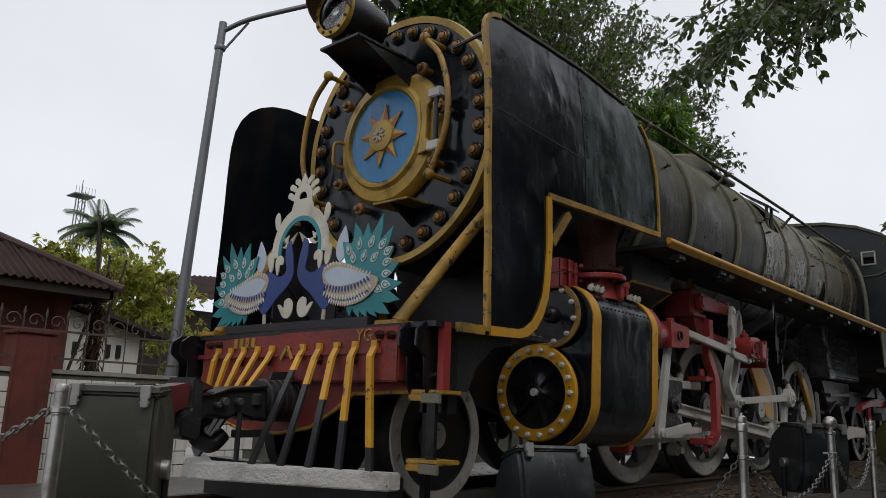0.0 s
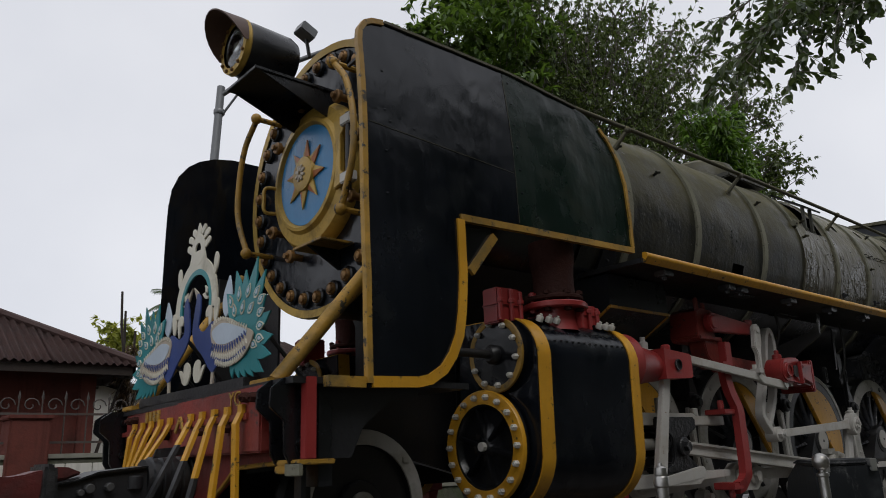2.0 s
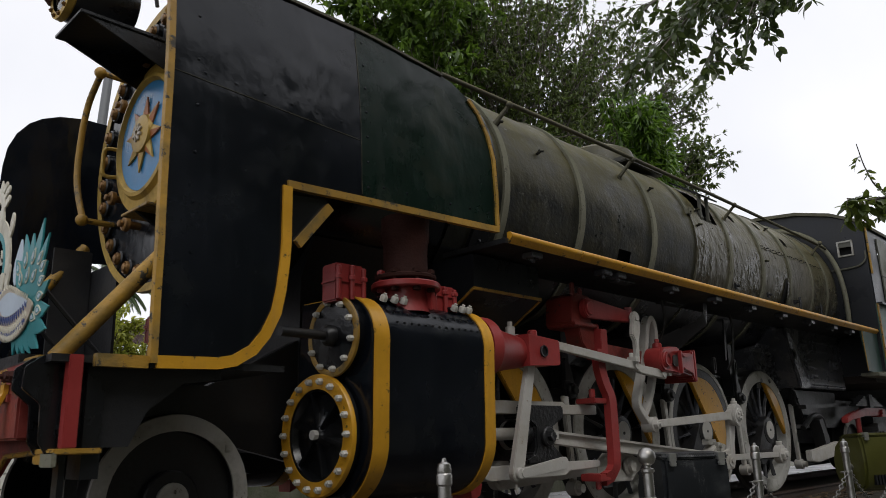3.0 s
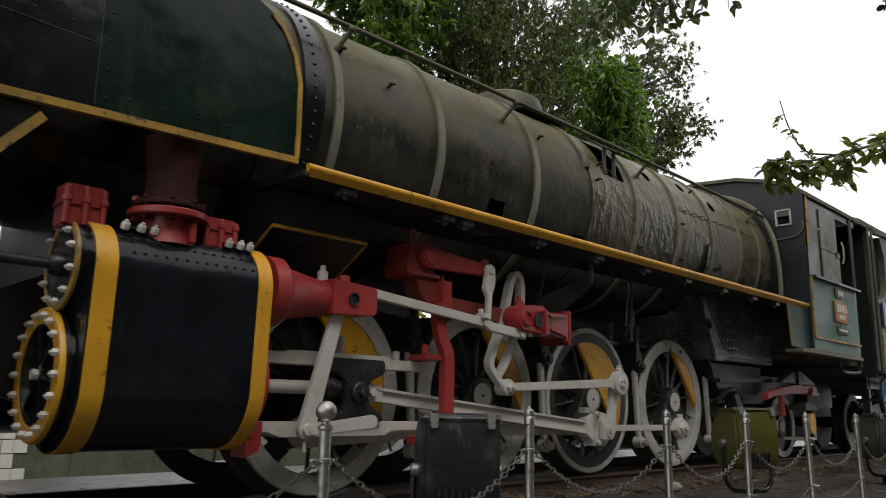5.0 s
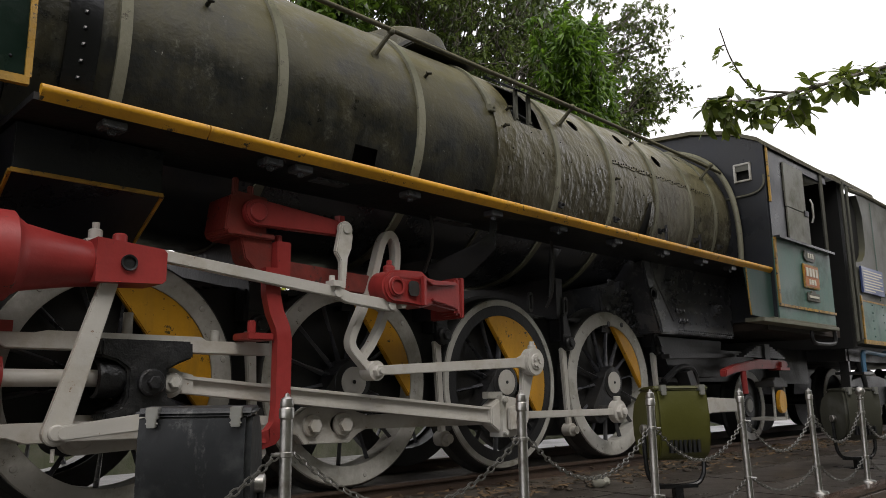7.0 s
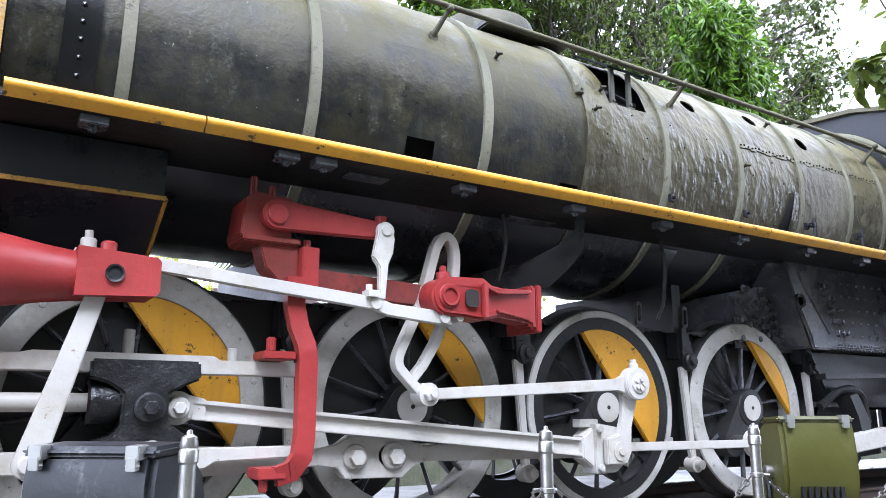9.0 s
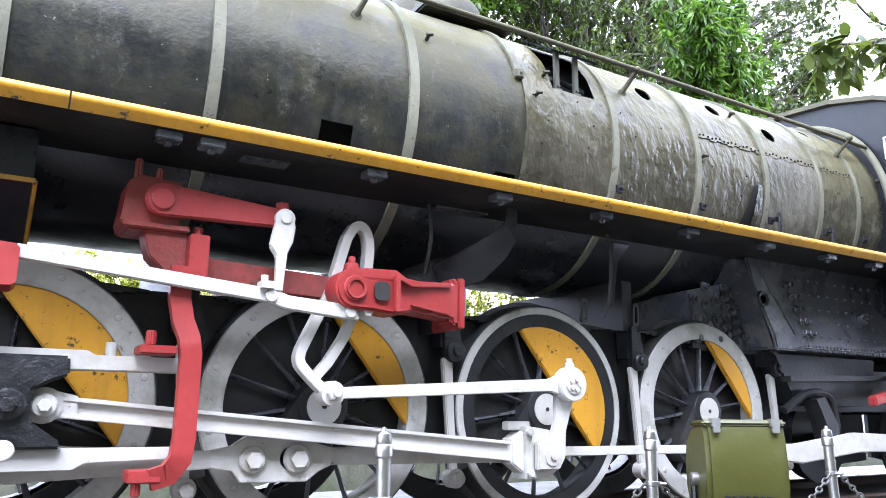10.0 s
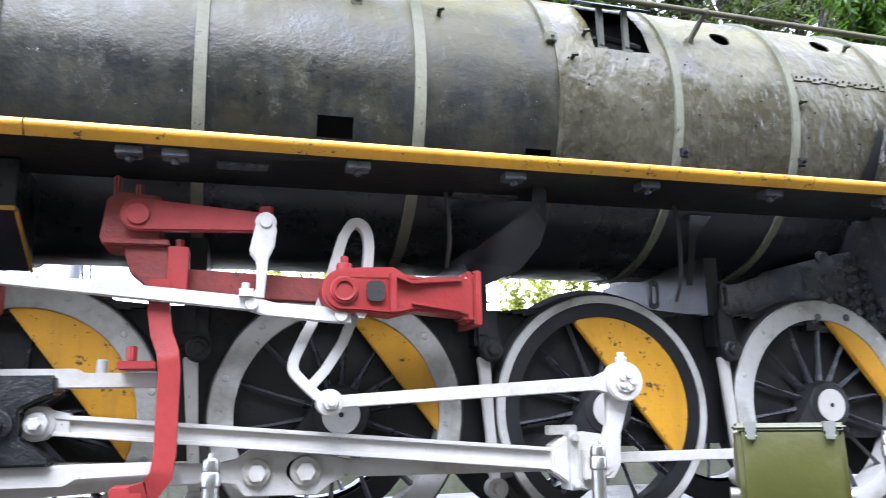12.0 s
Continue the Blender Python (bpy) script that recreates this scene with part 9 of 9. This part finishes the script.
for xb, dy, xt, h in ((-0.92, 0.0, -1.12, 2.88), (-0.98, 0.1, -1.01, 2.64), (-0.98, 0.0, -0.666, 2.34), (-0.95, 0.05, -0.876, 2.37), (-1.30, -0.1, -1.05, 1.7), (-0.90, 0.1, -0.96, 2.1)):
    bm = NB()
    zs = [-0.75 + (h + 0.75) * q / 8 for q in range(9)]
    xs_ = [xb + (xt - xb) * max(0.0, (z - 0.9) / (h - 0.9)) + 0.012 * math.sin(7 * z) for z in zs]
    tube(bm, [(x, 6.6 + dy, z) for x, z in zip(xs_, zs)], [0.030 - 0.0018 * q for q in range(9)], 7)
    for x, z in list(zip(xs_, zs))[1:-1]:
        disc(bm, (x, 6.6 + dy, z), 0.034 - 0.004 * z, 0.012, "z", 8)
    part("bamboo_pole", bm, "wood_dark", bamboo)
bm = NB()
for k in range(700):
    z = rng.uniform(0.3, 2.2)
    q = Vector((-0.97 + rng.gauss(0, 0.06), 6.6 + rng.gauss(0, 0.07), z))
    leaf_blade(bm, q, Vector((rng.gauss(0, 0.4), rng.gauss(0, 0.4), -1)).normalized(), Vector((1, 0, 0)), 0.16, 0.03)
part("dry_creeper", bm, "litter", bamboo, soft=90)


# overhanging boughs of a tree that stands beyond the far end of the plinth
over = thing("overhanging_tree", "broad tree whose boughs of large oval leaves reach over the plinth", "tree")
wood, crown = NB(), NB()
TR = Vector((12.5, -6.5, -0.75))
limb(wood, TR, TR + Vector((0.1, 0.2, 4.6)), 0.28, 0.2, rng, 0.06, 6, 10)
FORK = TR + Vector((0.1, 0.2, 4.5))


def bough(pts, r, sprays, leaf_ln, leaf_w, seed, reach=0.45):
    g = random.Random(seed)
    line = smooth_path(pts, 8)
    tube(wood, line, [r * (1 - 0.85 * i / (len(line) - 1)) + 0.003 for i in range(len(line))], 6)
    for k in range(sprays):
        i = int(len(line) * (0.30 + 0.69 * (k / sprays)))
        p = line[i]
        d = (line[min(i + 2, len(line) - 1)] - line[i - 2]).normalized()
        out = (d * 0.6 + Vector((g.gauss(0, 0.7), g.gauss(0, 0.7), g.gauss(-0.15, 0.5)))).normalized()
        tw = [p, p + out * reach * 0.35, p + out * reach * 0.7 - Vector((0, 0, 0.03)), p + out * reach - Vector((0, 0, 0.09))]
        tube(wood, tw, [0.006, 0.005, 0.004, 0.002], 4)
        for q in (0.3, 0.45, 0.6, 0.75, 0.9, 1.0, 1.0):
            c = p + out * reach * q - Vector((0, 0, 0.09 * q * q))
            dd = (out * 0.5 + Vector((g.gauss(0, 0.7), g.gauss(0, 0.7), g.gauss(-0.5, 0.4)))).normalized()
            oval_blade(crown, c, dd, Vector((g.gauss(0, 0.5), g.gauss(0, 0.5), 1)), leaf_ln * g.uniform(0.7, 1.15), leaf_w * g.uniform(0.75, 1.1), 0.12)


# the low bough before the cab
bough([FORK, (10.0, -4.6, 4.0), (7.6, -3.2, 4.1), (6.2, -2.65, 3.5), (5.2, -2.2, 3.10), (4.55, -1.94, 2.86), (4.2, -1.80, 2.77), (3.92, -1.70, 2.75)], 0.022, 40, 0.14, 0.07, 3, 0.13)
bough([(4.75, -2.02, 2.93), (4.3, -1.9, 2.88), (4.0, -1.88, 3.02), (3.82, -1.88, 3.23)], 0.007, 4, 0.08, 0.036, 5, 0.06)
bough([(5.1, -2.15, 3.06), (4.9, -1.98, 2.90), (4.75, -1.85, 2.66)], 0.008, 4, 0.14, 0.065, 8, 0.14)
bough([(7.0, -2.95, 3.85), (6.0, -2.5, 3.42), (5.0, -2.1, 3.03)], 0.012, 18, 0.14, 0.07, 12, 0.15)
bough([(7.0, -2.95, 3.85), (6.2, -2.9, 3.9), (5.6, -2.75, 3.92)], 0.016, 8, 0.15, 0.07, 9, 0.3)
# low boughs take the lighter leaf colour that paints light coming through
part("young_crown", crown, "young", over, "leaves in a lighter yellow-green that paints in the backlight", soft=90)
crown = NB()
# high boughs above the boiler, their tips hanging
HI = (9.4, -1.6, 8.9)
bough([FORK, (12.0, -5.0, 7.2), (11.0, -3.2, 8.6), HI, (8.2, -0.4, 8.3), (7.4, 0.9, 7.5), (7.05, 1.8, 6.5)], 0.10, 44, 0.17, 0.08, 13, 0.55)
for tip, seed in (((5.15, 0.10, 5.25), 14), ((4.95, 0.55, 5.65), 15), ((5.25, -0.55, 5.8), 16), ((6.0, -0.35, 5.95), 17), ((5.6, 0.95, 6.1), 18), ((6.4, 1.5, 6.35), 19), ((4.8, -0.1, 6.0), 20), ((5.5, 0.3, 6.3), 22), ((5.9, 1.4, 6.9), 23), ((6.9, 2.3, 6.35), 24), ((5.35, -1.05, 6.1), 26), ((5.6, -0.8, 6.4), 27)):
    t = Vector(tip)
    a = Vector((8.3, -0.4, 8.3))
    bough([a, a.lerp(t, 0.4) + Vector((0, 0, 0.45)), a.lerp(t, 0.75) + Vector((0, 0, 0.25)), t], 0.03, 30, 0.165, 0.085, seed, 0.42)
bough([HI, (9.2, -2.0, 7.6), (8.5, -2.05, 6.6), (8.2, -2.0, 6.0)], 0.02, 16, 0.16, 0.08, 25, 0.35)
# broad crown over the yard, behind the path: unseen boughs added to darken reflections
for k in range(44):
    c = Vector((rng.uniform(9.0, 17.0), rng.uniform(-12.0, -6.0), rng.uniform(2.6, 13.0)))
    bough([FORK + Vector((0, 0, 2.0)), FORK.lerp(c, 0.6) + Vector((0, 0, 2.2)), c + Vector((rng.uniform(-1, 1), 0.3, 0.4)), c], 0.05, 34, 0.34, 0.20, 30 + k, 0.9)
part("trunk", wood, "bark", over, soft=60)
part("crown", crown, "over", over, soft=90)
